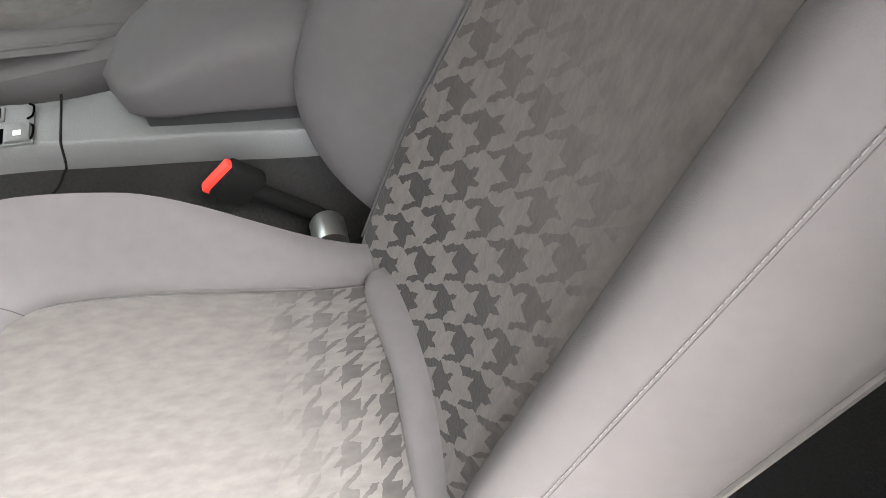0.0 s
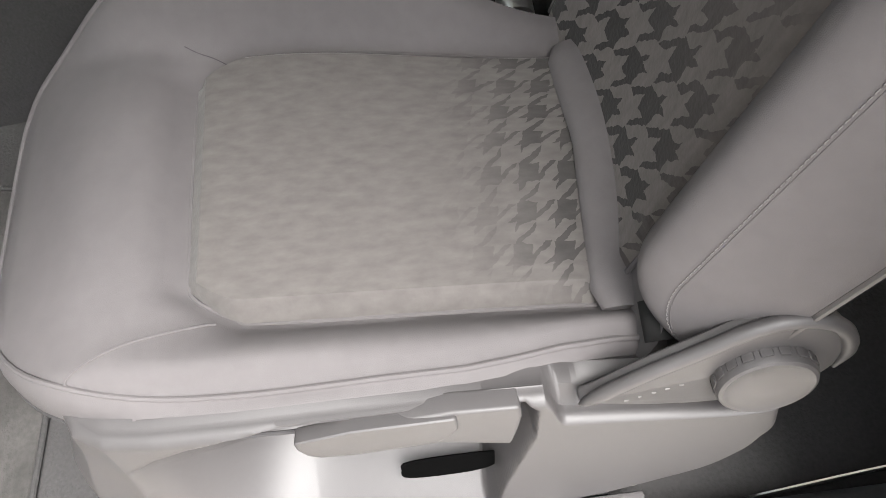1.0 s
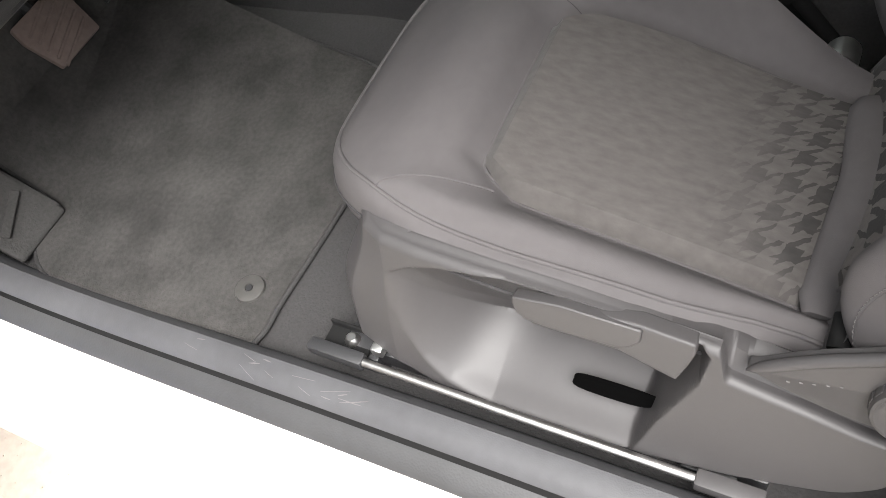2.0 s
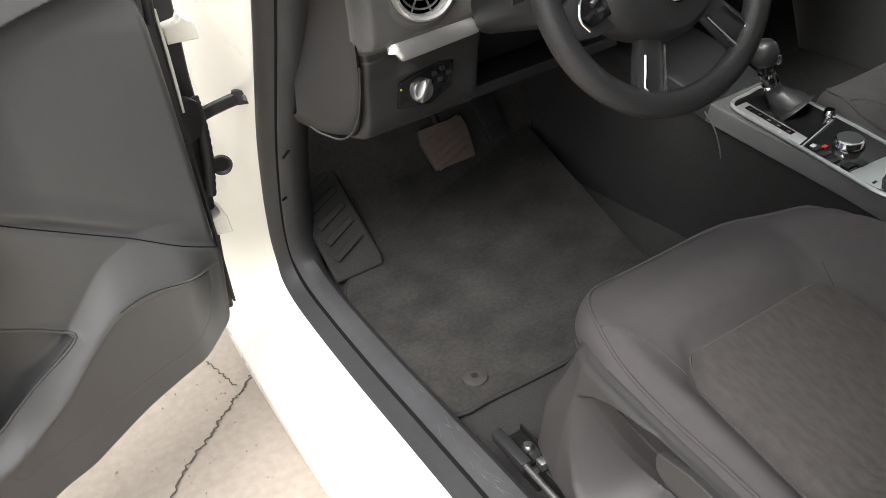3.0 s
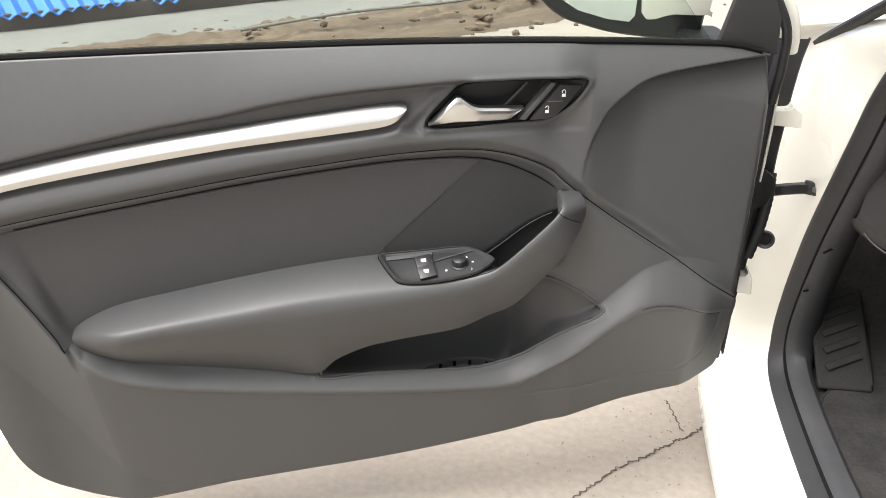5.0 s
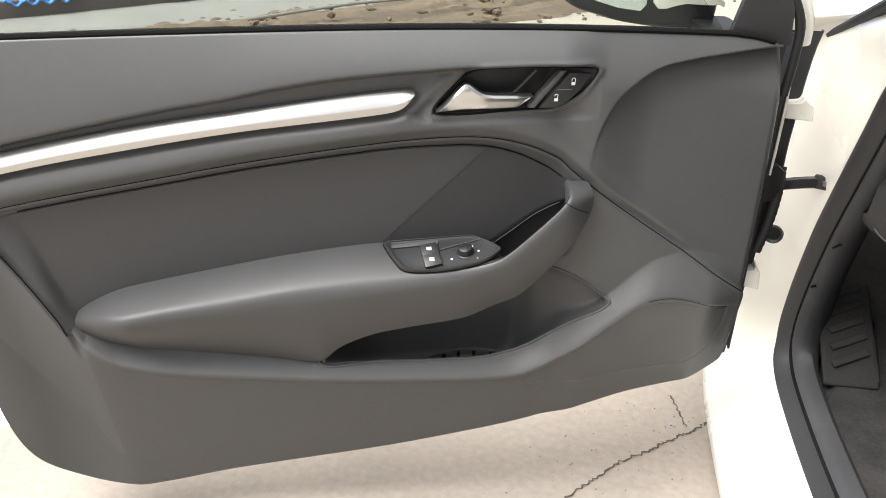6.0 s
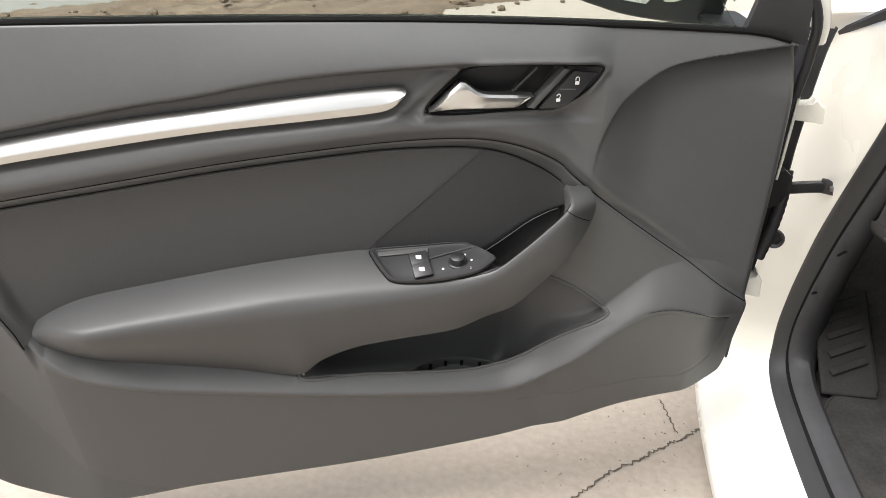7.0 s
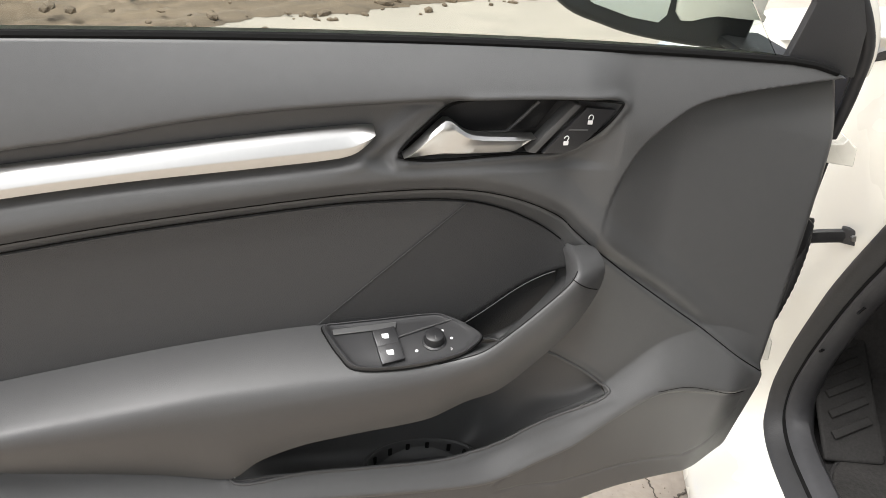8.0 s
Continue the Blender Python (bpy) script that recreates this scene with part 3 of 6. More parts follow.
    roll = [at(x, -0.044 - 0.01 * (1 - abs(x) / 0.15), 0.427 + 0.008 * (1 - (x / 0.16) ** 2)) for x in [-0.165 + 0.315 * i / 16 for i in range(17)]]
    part("rear_roll", tube(roll, [0.026 if 0 < i < 16 else 0.018 for i in range(17)], 16, squash=0.5), M_CLOTH, seat, "plain grey cloth roll at the back of the cushion")
    # backrest
    B, U, N = V(xc, -0.05, 0.45), V(0, -0.3746, 0.9272), V(0, 0.9272, 0.3746)

    def near(v):
        return interp([(-0.06, -0.140), (0.05, -0.136), (0.22, -0.126), (0.45, -0.116), (0.65, -0.11)], v)

    def far(v):
        return interp([(-0.06, 0.180), (0.12, 0.172), (0.275, 0.146), (0.45, 0.135), (0.65, 0.13)], v)

    # across a bolster: q runs from the fabric's edge (0) over the crest and the stitched edge to the shell (1)
    ROLL = [(-0.10, 0.0), (0.0, -0.008), (0.05, 0.004), (0.13, 0.018), (0.26, 0.032), (0.40, 0.038), (0.52, 0.0345), (0.65, 0.022), (0.76, 0.004), (0.86, -0.017), (0.94, -0.038), (1.0, -0.058)]
    STITCH = 0.69

    def mid_depth(x):
        return -0.002 - 0.012 * (1 - min(1, (x / 0.14) ** 2))

    def back(x, v):
        return B + V(x, 0, 0) + U * v + N * mid_depth(x)

    def bolster(sgn, q, v):
        e = far(v) if sgn > 0 else -near(v)
        wide, low, height = (0.455, -0.05, 0.13) if sgn > 0 else (0.229, 0.012, 0.085)
        t = max(0.0, min(1.0, (v - low) / height))
        k = (1 - (1 - t) ** 2) ** 0.5
        inner = e + (0.075 if sgn < 0 else 0.02) * (1 - k)
        if sgn > 0:
            wide = e + (wide - e) * (0.28 + 0.72 * k)
        rise = interp(ROLL, q) * (1 + smoothstep(0.75, 0.45, q) if sgn > 0 else 1)
        return B + V(sgn * (inner + (wide - inner) * q), 0, 0) + U * v + N * (mid_depth(e) + rise * k - 0.045 * (1 - k))

    rows = []
    for i in range(61):
        v = -0.06 + 0.68 * i / 60
        a, b_ = near(v) - 0.07 * (1 - smoothstep(0.0, 0.1, v)), far(v)
        rows.append([back(a + (b_ - a) * j / 24, v) - N * 0.004 for j in range(25)])
    sides = []
    for sgn, low in ((-1, 0.012), (1, -0.05)):
        grid = []
        for i in range(91):
            v = low + (0.62 - low) * (i / 90) ** 1.6
            half = [bolster(sgn, 0, v) - N * 0.012] + [bolster(sgn, j / 36, v) for j in range(37)]
            half += [half[-1] + V(sgn * a, 0, 0) + N * c for a, c in ((-0.006, -0.012), (-0.02, -0.03), (-0.05, -0.05), (-0.08, -0.06))]
            grid.append(half)
        sides.append(sheet([[p - N * 0.03 + U * 0.004 for p in grid[0]]] + grid))
    part("backrest", merge(sheet(rows), *sides), M_CLOTH, seat, "grey cloth backrest with side bolsters", sharp=60)
    rows, uvs = [], []
    for i in range(57):
        v = -0.045 + 0.66 * i / 56
        a, b_ = near(v) + 0.003, far(v) - 0.003
        xs = [a + (b_ - a) * (j + 24) / 48 for j in range(-24, 25)]
        rows.append([back(x, v) + N * (0.0055 * (1 - smoothstep(0.92, 1.0, abs(j) / 24))) for j, x in zip(range(-24, 25), xs)])
        uvs.append([(x, v) for x in xs])
    part("back_fabric", sheet(rows, uvs=uvs), M_FABRIC_BACK, seat, "houndstooth fabric backrest centre")
    for side in (near, far):
        part("back_seam", tube([back(side(v), v) + N * -0.001 for v in [-0.05 + 0.66 * i / 40 for i in range(41)]], 0.0025, 6), M_CLOTH, seat)
    if not detail:
        return seat
    stitch = []
    for i in range(100):
        v = 0.03 + i * 0.0055
        a, b_ = bolster(-1, STITCH - 0.012, v), bolster(-1, STITCH - 0.012, v + 0.0038)
        stitch.append(tube([a + N * 0.0004, (a + b_) / 2 + N * 0.0014 + V(-0.0005, 0, 0), b_ + N * 0.0004], 0.0004, 5))
    part("stitching", merge(*stitch), M_STITCH, seat, "pale stitches along the bolster")
    part("side_seam", tube([bolster(-1, STITCH, v) + N * 0.0002 for v in [0.013 + 0.6 * (i / 80) ** 1.5 for i in range(81)]], 0.0004, 6), M_CLOTH, seat)
    part("shell_edge", tube([bolster(-1, 1.0, v) + N * -0.004 for v in [0.04 + 0.57 * i / 50 for i in range(51)]], 0.0032, 8), M_SKIRT, seat, "grey plastic edge of the seat back shell")
    part("shell_back", sheet([[bolster(-1, 1.0, v) + N * -0.012, bolster(-1, 1.0, v) + V(0.04, 0, 0) + N * -0.05, bolster(-1, 1.0, v) + V(0.12, 0, 0) + N * -0.075, bolster(1, 1.0, v) + V(-0.10, 0, 0) + N * -0.06, bolster(1, 1.0, v) + N * -0.01] for v in [0.06 + 0.55 * i / 30 for i in range(31)]]), M_BLACK, seat, "dark shell behind the backrest")
    return seat


driver_seat = build_seat("driver_seat", SX, "grey cloth car seat with houndstooth centre panels")


# plastic skirt of the seat with the lever recess
def side_x(z):
    return 0.155 + 0.22 * (z - 0.27)


RECESS = [(0.376, 0.424), (0.345, 0.446), (0.314, 0.457), (0.283, 0.463), (0.24, 0.466), (0.13, 0.460), (0.046, 0.453), (0.038, 0.443), (0.045, 0.402), (0.079, 0.325), (0.103, 0.255), (0.268, 0.254), (0.32, 0.268), (0.352, 0.295), (0.371, 0.332), (0.379, 0.380)]
SKIRT = [  # path length along the outline, y, inset, top, bottom
    (-0.150, 0.012, 0.389, 0.379), (-0.146, 0.002, 0.391, 0.362), (-0.135, 0.0, 0.393, 0.345), (-0.123, 0.0, 0.394, 0.325), (-0.094, 0.0, 0.399, 0.300), (-0.05, 0.0, 0.409, 0.283), (-0.01, 0.0, 0.417, 0.270),
    (0.019, 0.0, 0.423, 0.263), (0.0225, 0.0, 0.427, 0.262), (0.0275, 0.0, 0.452, 0.261), (0.031, 0.0, 0.459, 0.260), (0.10, 0.0, 0.466, 0.248), (0.16, 0.0, 0.469, 0.243), (0.22, 0.0, 0.472, 0.240), (0.27, 0.0, 0.475, 0.240), (0.34, 0.002, 0.478, 0.246), (0.38, 0.007, 0.478, 0.256), (0.408, 0.022, 0.477, 0.266),
    (0.425, 0.052, 0.476, 0.285), (0.435, 0.11, 0.476, 0.305), (0.44, 0.22, 0.487, 0.34), (0.44, 0.33, 0.487, 0.34), (0.43, 0.45, 0.487, 0.34), (0.40, 0.50, 0.487, 0.33)]


def scoop(y, z):
    """Depth of the lever recess: a floor that rises inwards to a crease and a steep wall above it."""
    q = polygon_distance(y, z, RECESS)
    k = smoothstep(0.002, -0.007, q)
    crease = interp([(0.10, 0.292), (0.19, 0.290), (0.27, 0.291), (0.31, 0.312), (0.345, 0.362), (0.372, 0.415)], y)
    deep = interp([(0.05, 0.085), (0.10, 0.100), (0.25, 0.105), (0.30, 0.088), (0.34, 0.050), (0.372, 0.006)], y)
    low = interp([(0.268, 0.250), (0.32, 0.266), (0.352, 0.293), (0.371, 0.330), (0.379, 0.375)], y)
    if z < crease:
        d = deep * max(0.0, (z - low) / max(0.01, crease - low))
    else:
        d = deep * max(0.0, 1 - (z - crease) / (0.468 - crease)) ** 0.85 + 0.004 * smoothstep(crease, crease + 0.03, z)
    return k * d


def build_skirt():
    pts = []
    rear = [[p.x, q.x, p.y, p.z] for p, q in zip(curve([V(r[0], r[2], r[3]) for r in SKIRT[:7]], 6), curve([V(r[1], 0, 0) for r in SKIRT[:7]], 6))]
    table = rear + [list(r) for r in SKIRT[7:]]
    for a, b in zip(table[:-1], table[1:]):
        n = max(2, int(abs(b[0] - a[0]) / 0.0018)) if b[1] < 0.1 else 5
        for j in range(n):
            pts.append([a[k] + (b[k] - a[k]) * j / n for k in range(4)])
    pts.append(list(SKIRT[-1]))
    rows = []
    n = 110
    for y, inset, top, bottom in pts:
        row = []
        for j in range(n + 1):
            t = j / n
            z = bottom + (top - bottom) * t
            d = 0.0
            if inset < 0.05 and y < 0.42:
                d = scoop(y, z)
            rim = 0.014 * smoothstep(0.93, 1.0, t) ** 2 + 0.02 * smoothstep(0.05, 0.0, t) ** 2
            row.append(V(side_x(z) + inset + d + rim * (1 if inset < 0.3 else -1), y - rim * smoothstep(0.38, 0.43, y) + 0.050 * smoothstep(0.475, 0.33, z) * smoothstep(0.36, 0.425, y), z - 0.006 * smoothstep(0.97, 1, t)))
        last = row[-1]
        shelf = interp([(-0.15, 0.405), (0.0, 0.430), (0.02, 0.438), (0.04, 0.445), (0.08, 0.451), (0.12, 0.457), (0.16, 0.462), (0.22, 0.468), (0.27, 0.471), (0.34, 0.473), (0.40, 0.472)], y)
        turn = smoothstep(0.4, 0.43, y)
        row += [V(last.x + 0.012, last.y - 0.012 * turn, shelf), V(last.x + 0.03, last.y - 0.03 * turn, shelf + 0.002), V(last.x + 0.06, last.y - 0.03 * turn, shelf - 0.03)]
        rows.append(row)
    return part("side_trim", sheet(rows), M_SKIRT, driver_seat, "grey hard plastic seat skirt with a lever recess", sharp=50)


skirt = build_skirt()


def on_side(y, z, out=0.0):
    return V(side_x(z) - out, y, z)


lever = part("height_lever", slab([on_side(y, z, -0.010) for y, z in ((0.226, 0.455), (0.2265, 0.445), (0.222, 0.433), (0.212, 0.4265), (0.185, 0.4235), (0.118, 0.4245), (0.108, 0.431), (0.099, 0.441), (0.098, 0.458), (0.177, 0.461))], (-0.016, 0, 0.006), 0.0035, 3), M_SKIRT, driver_seat, "grey plastic height lever")
part("lever_base", slab([on_side(y, z, -0.018) for y, z in ((0.222, 0.430), (0.206, 0.418), (0.12, 0.417), (0.085, 0.405), (0.064, 0.398), (0.056, 0.420), (0.050, 0.440), (0.050, 0.454), (0.101, 0.460), (0.20, 0.456))], (-0.020, 0, 0.005), 0.0035, 3), M_SKIRT, lever)
part("lever_slot", slab(curve([V(0.190, 0.170, 0.2925), V(0.189, 0.112, 0.2925), V(0.193, 0.088, 0.2955), V(0.202, 0.086, 0.3030), V(0.203, 0.166, 0.3030), V(0.197, 0.177, 0.298)], 4, closed=True), (-0.002, 0, 0.003), 0.001), M_HOLE, driver_seat, "dark slot under the lever")
HOUSING = [(0.006, 0.438, -0.004), (-0.005, 0.452, 0.0), (-0.042, 0.481, 0.003), (-0.081, 0.503, 0.004), (-0.109, 0.518, 0.004), (-0.134, 0.524, 0.004), (-0.160, 0.518, 0.004), (-0.177, 0.499, 0.003), (-0.184, 0.470, 0.0), (-0.180, 0.440, -0.004), (-0.160, 0.412, -0.007), (-0.13, 0.402, -0.008), (-0.086, 0.406, -0.007), (-0.035, 0.419, -0.006)]  # y, z, out
housing = [on_side(p.x, p.y, p.z) for p in curve([V(*p) for p in HOUSING], 5, closed=True)]
part("knob_housing", slab(housing, (0.014, 0, 0), 0.005, 3), M_SKIRT, driver_seat, "grey plastic arm round the recline knob")
part("housing_rim", tube([on_side(p.x, p.y, p.z) for p in curve([V(*p) for p in HOUSING[:10]], 6)], [min(0.006, 0.0015 + 0.0006 * min(i, 54 - i)) for i in range(55)], 10), M_SKIRT, driver_seat)
for i in range(5):
    part("moulded_mark", box((0.001, 0.003, 0.0008), Matrix.Translation(on_side(-0.028 - 0.010 * i, 0.448 + 0.003 * i, 0.0035)), 0), M_STITCH, driver_seat)
KC = V(0.189, -0.127, 0.456)
KM = axes(KC, V(0, 1, 0), V(0.22, 0, 0.976), V(-0.976, 0, 0.22))
prof = [(0.027, -0.03), (0.036, -0.028), (0.0370, -0.02), (0.0365, 0.003), (0.0350, 0.0065), (0.0325, 0.0078), (0.0300, 0.0070), (0.0280, 0.0058), (0.010, 0.0065), (0.0, 0.0065)]
knob = part("recline_knob", lathe(prof, KM, 48), M_SKIRT, driver_seat, "round ribbed grey plastic recline knob")
for i in range(18):
    a = 2 * math.pi * i / 18 + 0.1
    part("rib", box((0.0022, 0.0090, 0.024), KM @ Matrix.Translation((0.0363 * math.cos(a), 0.0363 * math.sin(a), -0.010)) @ Matrix.Rotation(a, 4, "Z"), 0.0016, 2), M_SKIRT, knob)
part("pivot", tube([(0.232, -0.062, 0.45), (0.262, -0.062, 0.46)], 0.012, 14), M_DARKGAP, driver_seat, "dark pivot between cushion and backrest")
bk = axes(V(0.694, 0.10, 0.462), V(1, 0, 0), V(0, 0.76, -0.65).normalized(), V(0, 0.65, 0.76).normalized())
buckle = part("buckle", box((0.020, 0.046, 0.045), bk @ Matrix.Translation((0, -0.002, -0.028)), 0.006), M_DARKGAP, driver_seat, "black seat belt buckle")
part("release_button", box((0.012, 0.046, 0.010), bk @ Matrix.Translation((0, 0.0, -0.005)), 0.003), M_RED, driver_seat, "red release button")
part("buckle_stalk", tube([(0.70, -0.01, 0.33), (0.697, 0.03, 0.38), (0.694, 0.07, 0.43)], 0.010, 10), M_DARKGAP, driver_seat)
part("hinge_cover", lathe([(0.0, 0.010), (0.011, 0.009), (0.016, 0.005), (0.019, 0.0), (0.019, -0.03)], axes(V(0.645, 0.0, 0.40), V(0, 1, 0), V(0, 0, 1), V(1, 0, 0)), 24), M_CHROME, driver_seat, "shiny hinge cover")

# ---- seat rail beside the sill ----
rail = thing("seat_rail", (0.15, 0.24, 0.195), "steel seat rail with plastic end caps on the floor", "seat rail")
part("rail_channel", box((0.035, 0.52, 0.03), Matrix.Translation((0.185, 0.22, 0.235)), 0.004), M_BLACK, rail)
part("rail_foot", box((0.04, 0.06, 0.045), Matrix.Translation((0.18, 0.46, 0.217)), 0.004), M_BLACK, rail)
part("rail_foot", box((0.04, 0.06, 0.045), Matrix.Translation((0.18, 0.02, 0.217)), 0.004), M_BLACK, rail)
part("rod", tube([(0.146, 0.44, 0.262), (0.145, 0.20, 0.262), (0.145, 0.02, 0.262)], 0.0055, 12), M_STEEL, rail, "bare steel rod")
part("front_cap", box((0.018, 0.080, 0.020), Matrix.Translation((0.147, 0.475, 0.260)), 0.004), M_BLACK, rail, "grey plastic end cap")
part("rear_cap", box((0.02, 0.07, 0.02), Matrix.Translation((0.145, -0.005, 0.261)), 0.004), M_SKIRT, rail, "grey plastic end cap")
bracket = part("bracket", merge(box((0.030, 0.065, 0.006), Matrix.Translation((0.174, 0.475, 0.246)), 0.001), box((0.004, 0.065, 0.016), Matrix.Translation((0.188, 0.475, 0.252)), 0.001)), M_DARKGAP, rail, "black steel bracket")
part("bolt", lathe([(0.0, 0.008), (0.006, 0.008), (0.009, 0.005), (0.011, 0.0), (0.011, -0.003)], Matrix.Translation((0.174, 0.47, 0.250)), 12), M_STEEL, bracket, "bolt head")
part("rail_clip", box((0.014, 0.016, 0.016), Matrix.Translation((0.168, 0.425, 0.262)), 0.003), M_CHROME, rail)

# ---- floor mat, foot rest and pedals ----
mat = thing("floor_mat", (0.35, 0.95, 0.197), "worn black carpet floor mat with dusty stains", "floor mat")
outline = curve([V(0.124, 0.655, 0), V(0.155, 0.625, 0), V(0.22, 0.625, 0), V(0.45, 0.62, 0), V(0.62, 0.64, 0), V(0.68, 0.75, 0), V(0.72, 1.0, 0), V(0.745, 1.2, 0), V(0.72, 1.34, 0), V(0.40, 1.36, 0), V(0.285, 1.3, 0), V(0.262, 1.16, 0), V(0.245, 1.11, 0), V(0.17, 1.09, 0), V(0.122, 1.0, 0), V(0.120, 0.80, 0)], 6, closed=True)


def floor_z(x, y):
    return 0.199 + 0.20 * smoothstep(1.12, 1.45, y) + 0.004 * noise.noise(V(x * 7, y * 7, 2))


mid = V(0.42, 0.98, 0)
rows = [[V(*(mid + (p - mid) * k).xy, floor_z(*(mid + (p - mid) * k).xy) + dz) for p in outline] for k, dz in ((0.02, 0.008), (0.25, 0.008), (0.5, 0.008), (0.75, 0.008), (0.9, 0.008), (0.97, 0.008), (0.985, 0.0075), (0.995, 0.004), (1.0, -0.004))]
part("mat_carpet", sheet(rows, closed_u=True, cap=True), M_MAT, mat)
part("mat_edging", tube([V(p.x, p.y, floor_z(p.x, p.y) + 0.004) for p in outline], 0.004, 8, closed=True), M_CARPET, mat, "sewn black edging")
btn = part("mat_button", lathe([(0.0, 0.003), (0.006, 0.003), (0.0065, 0.006), (0.012, 0.006), (0.022, 0.004), (0.0235, 0.0), (0.0235, -0.004)], Matrix.Translation((0.212, 0.680, floor_z(0.212, 0.680) + 0.008)), 32), M_BUTTON, mat, "round dusty metal fixing button")
part("button_hole", lathe([(0.0, 0.001), (0.0055, 0.001), (0.0055, -0.002)], Matrix.Translation((0.212, 0.680, floor_z(0.212, 0.680) + 0.0125)), 16), M_BLACK, btn)

rest = thing("foot_rest", (0.18, 1.25, 0.2), "dark ribbed carpet foot rest", "foot rest")
part("foot_cheek", slab([(0.247, 1.09, 0.198), (0.247, 1.09, 0.222), (0.251, 1.40, 0.42), (0.251, 1.42, 0.20)], (-0.02, 0, 0), 0.004), M_REST, rest)
part("foot_plate", slab([(0.135, 1.085, 0.203), (0.245, 1.085, 0.203), (0.25, 1.40, 0.42), (0.135, 1.40, 0.42)], (0, -0.007, 0.010), 0.008, 4), M_REST, rest)
for i in range(7):
    k = (i + 0.6) / 7.5
    part("rib", box((0.082, 0.016, 0.0060), Matrix.Translation((0.19, 1.105 + 0.25 * k, 0.240 + 0.163 * k)) @ Matrix.Rotation(radians(33), 4, "X") @ Matrix.Rotation(radians(25), 4, "Z"), 0.0028, 3), M_REST, rest)


def pedal(name, x, y, z, w, h, label, material):
    p = thing(name, (x, y, z), label, "pedal", "pedals")
    m = Matrix.Translation((x, y, z)) @ Matrix.Rotation(radians(52), 4, "X")
    out = [m @ V(a, b, 0) for a, b in ((-w * 0.46, h * 0.5), (w * 0.46, h * 0.5), (w * 0.5, h * 0.2), (w * 0.42, -h * 0.5), (-w * 0.42, -h * 0.5), (-w * 0.5, h * 0.2))]
    part("pedal_pad", slab(out, m.to_3x3() @ V(0, 0, 0.014), 0.004), material, p)
    for i in range(5):
        k = -0.36 + 0.18 * i
        part("tread", box((w * 0.8, 0.006, 0.004), m @ Matrix.Translation((0, h * k, 0.016)) @ Matrix.Rotation(radians(18), 4, "Z"), 0.001, 1), material, p)
    part("pedal_arm", tube([m @ V(0, h * 0.3, -0.004), V(x, y + 0.12, z + 0.13), V(x, y + 0.10, z + 0.40)], 0.012, 8), M_BLACK, p)


pedal("brake_pedal", 0.515, 1.245, 0.325, 0.125, 0.10, "dusty ribbed rubber brake pedal", M_PEDAL)
pedal("accelerator_pedal", 0.645, 1.26, 0.335, 0.06, 0.10, "dark rubber accelerator pedal", M_RUBBER)

# ---- the open door: u back from its front edge, d towards the cabin, z up ----
DO, DX, DN, DZ = V(-0.0755, 0.9653, 0), V(-0.9637, -0.2671, 0), V(0.2664, -0.9611, -0.0735), V(0.0196, -0.0708, 0.9973)


def D(u, d, z):
    return DO + DX * u + DN * d + DZ * z


def d_axes(u, d, z):
    return axes(D(u, d, z), DX, DZ, DN)


door = thing("driver_door", D(0.7, 0, 0.12), "open car door with charcoal inner trim and cream-white outside", "car door")
BELT = [(0.0, 0.936), (0.05, 0.953), (0.09, 0.965), (0.14, 0.972), (0.4, 0.986), (0.65, 0.993), (1.0, 0.994), (1.42, 0.990)]
FOOT = [(0.0, 0.39), (0.030, 0.345), (0.037, 0.322), (0.050, 0.309), (0.068, 0.302), (0.213, 0.262), (0.436, 0.210), (0.661, 0.160), (0.886, 0.123), (1.06, 0.094), (1.13, 0.082), (1.197, 0.079), (1.269, 0.097), (1.332, 0.143), (1.371, 0.200), (1.39, 0.28), (1.40, 0.40)]
LEDGE = [(0.0, 0.48), (0.035, 0.506), (0.159, 0.599), (0.271, 0.681), (0.366, 0.757), (0.39, 0.779), (0.435, 0.802), (0.485, 0.817), (0.533, 0.8235), (0.586, 0.824), (0.663, 0.820), (0.787, 0.807), (0.906, 0.792), (1.02, 0.774), (1.259, 0.735), (1.42, 0.70)]
INSERT_W = [(0.37, 0.030), (0.421, 0.026), (0.474, 0.020), (0.51, 0.018), (0.584, 0.0165), (0.663, 0.015), (1.42, 0.015)]  # height of the dark band between the two insert seams
PAD = [(0.34, 0.941), (0.42, 0.945), (0.545, 0.944), (0.606, 0.941), (0.665, 0.938), (0.751, 0.931), (0.835, 0.920), (0.917, 0.905), (0.995, 0.894), (1.15, 0.866), (1.42, 0.812)]  # crease under the soft upper pad
BROW = [(0.0, 0.945), (0.045, 0.950), (0.131, 0.945), (0.211, 0.935), (0.25, 0.925), (0.279, 0.908), (0.305, 0.885), (0.319, 0.862), (0.335, 0.82), (0.345, 0.76)]
STRIP_T = [(0.624, 0.9055), (0.64, 0.9068), (0.733, 0.899), (0.9, 0.880), (1.067, 0.859), (1.234, 0.830), (1.42, 0.79)]
STRIP_B = [(0.624, 0.9035), (0.632, 0.892), (0.646, 0.879), (0.666, 0.8725), (0.734, 0.865), (0.904, 0.849), (1.072, 0.826), (1.242, 0.798), (1.42, 0.757)]
HANDLE = [(0.598, 0.866), (0.580, 0.893), (0.546, 0.928), (0.52, 0.936), (0.477, 0.9365), (0.362, 0.936), (0.347, 0.930), (0.368, 0.897), (0.390, 0.878), (0.412, 0.869), (0.474, 0.867)]
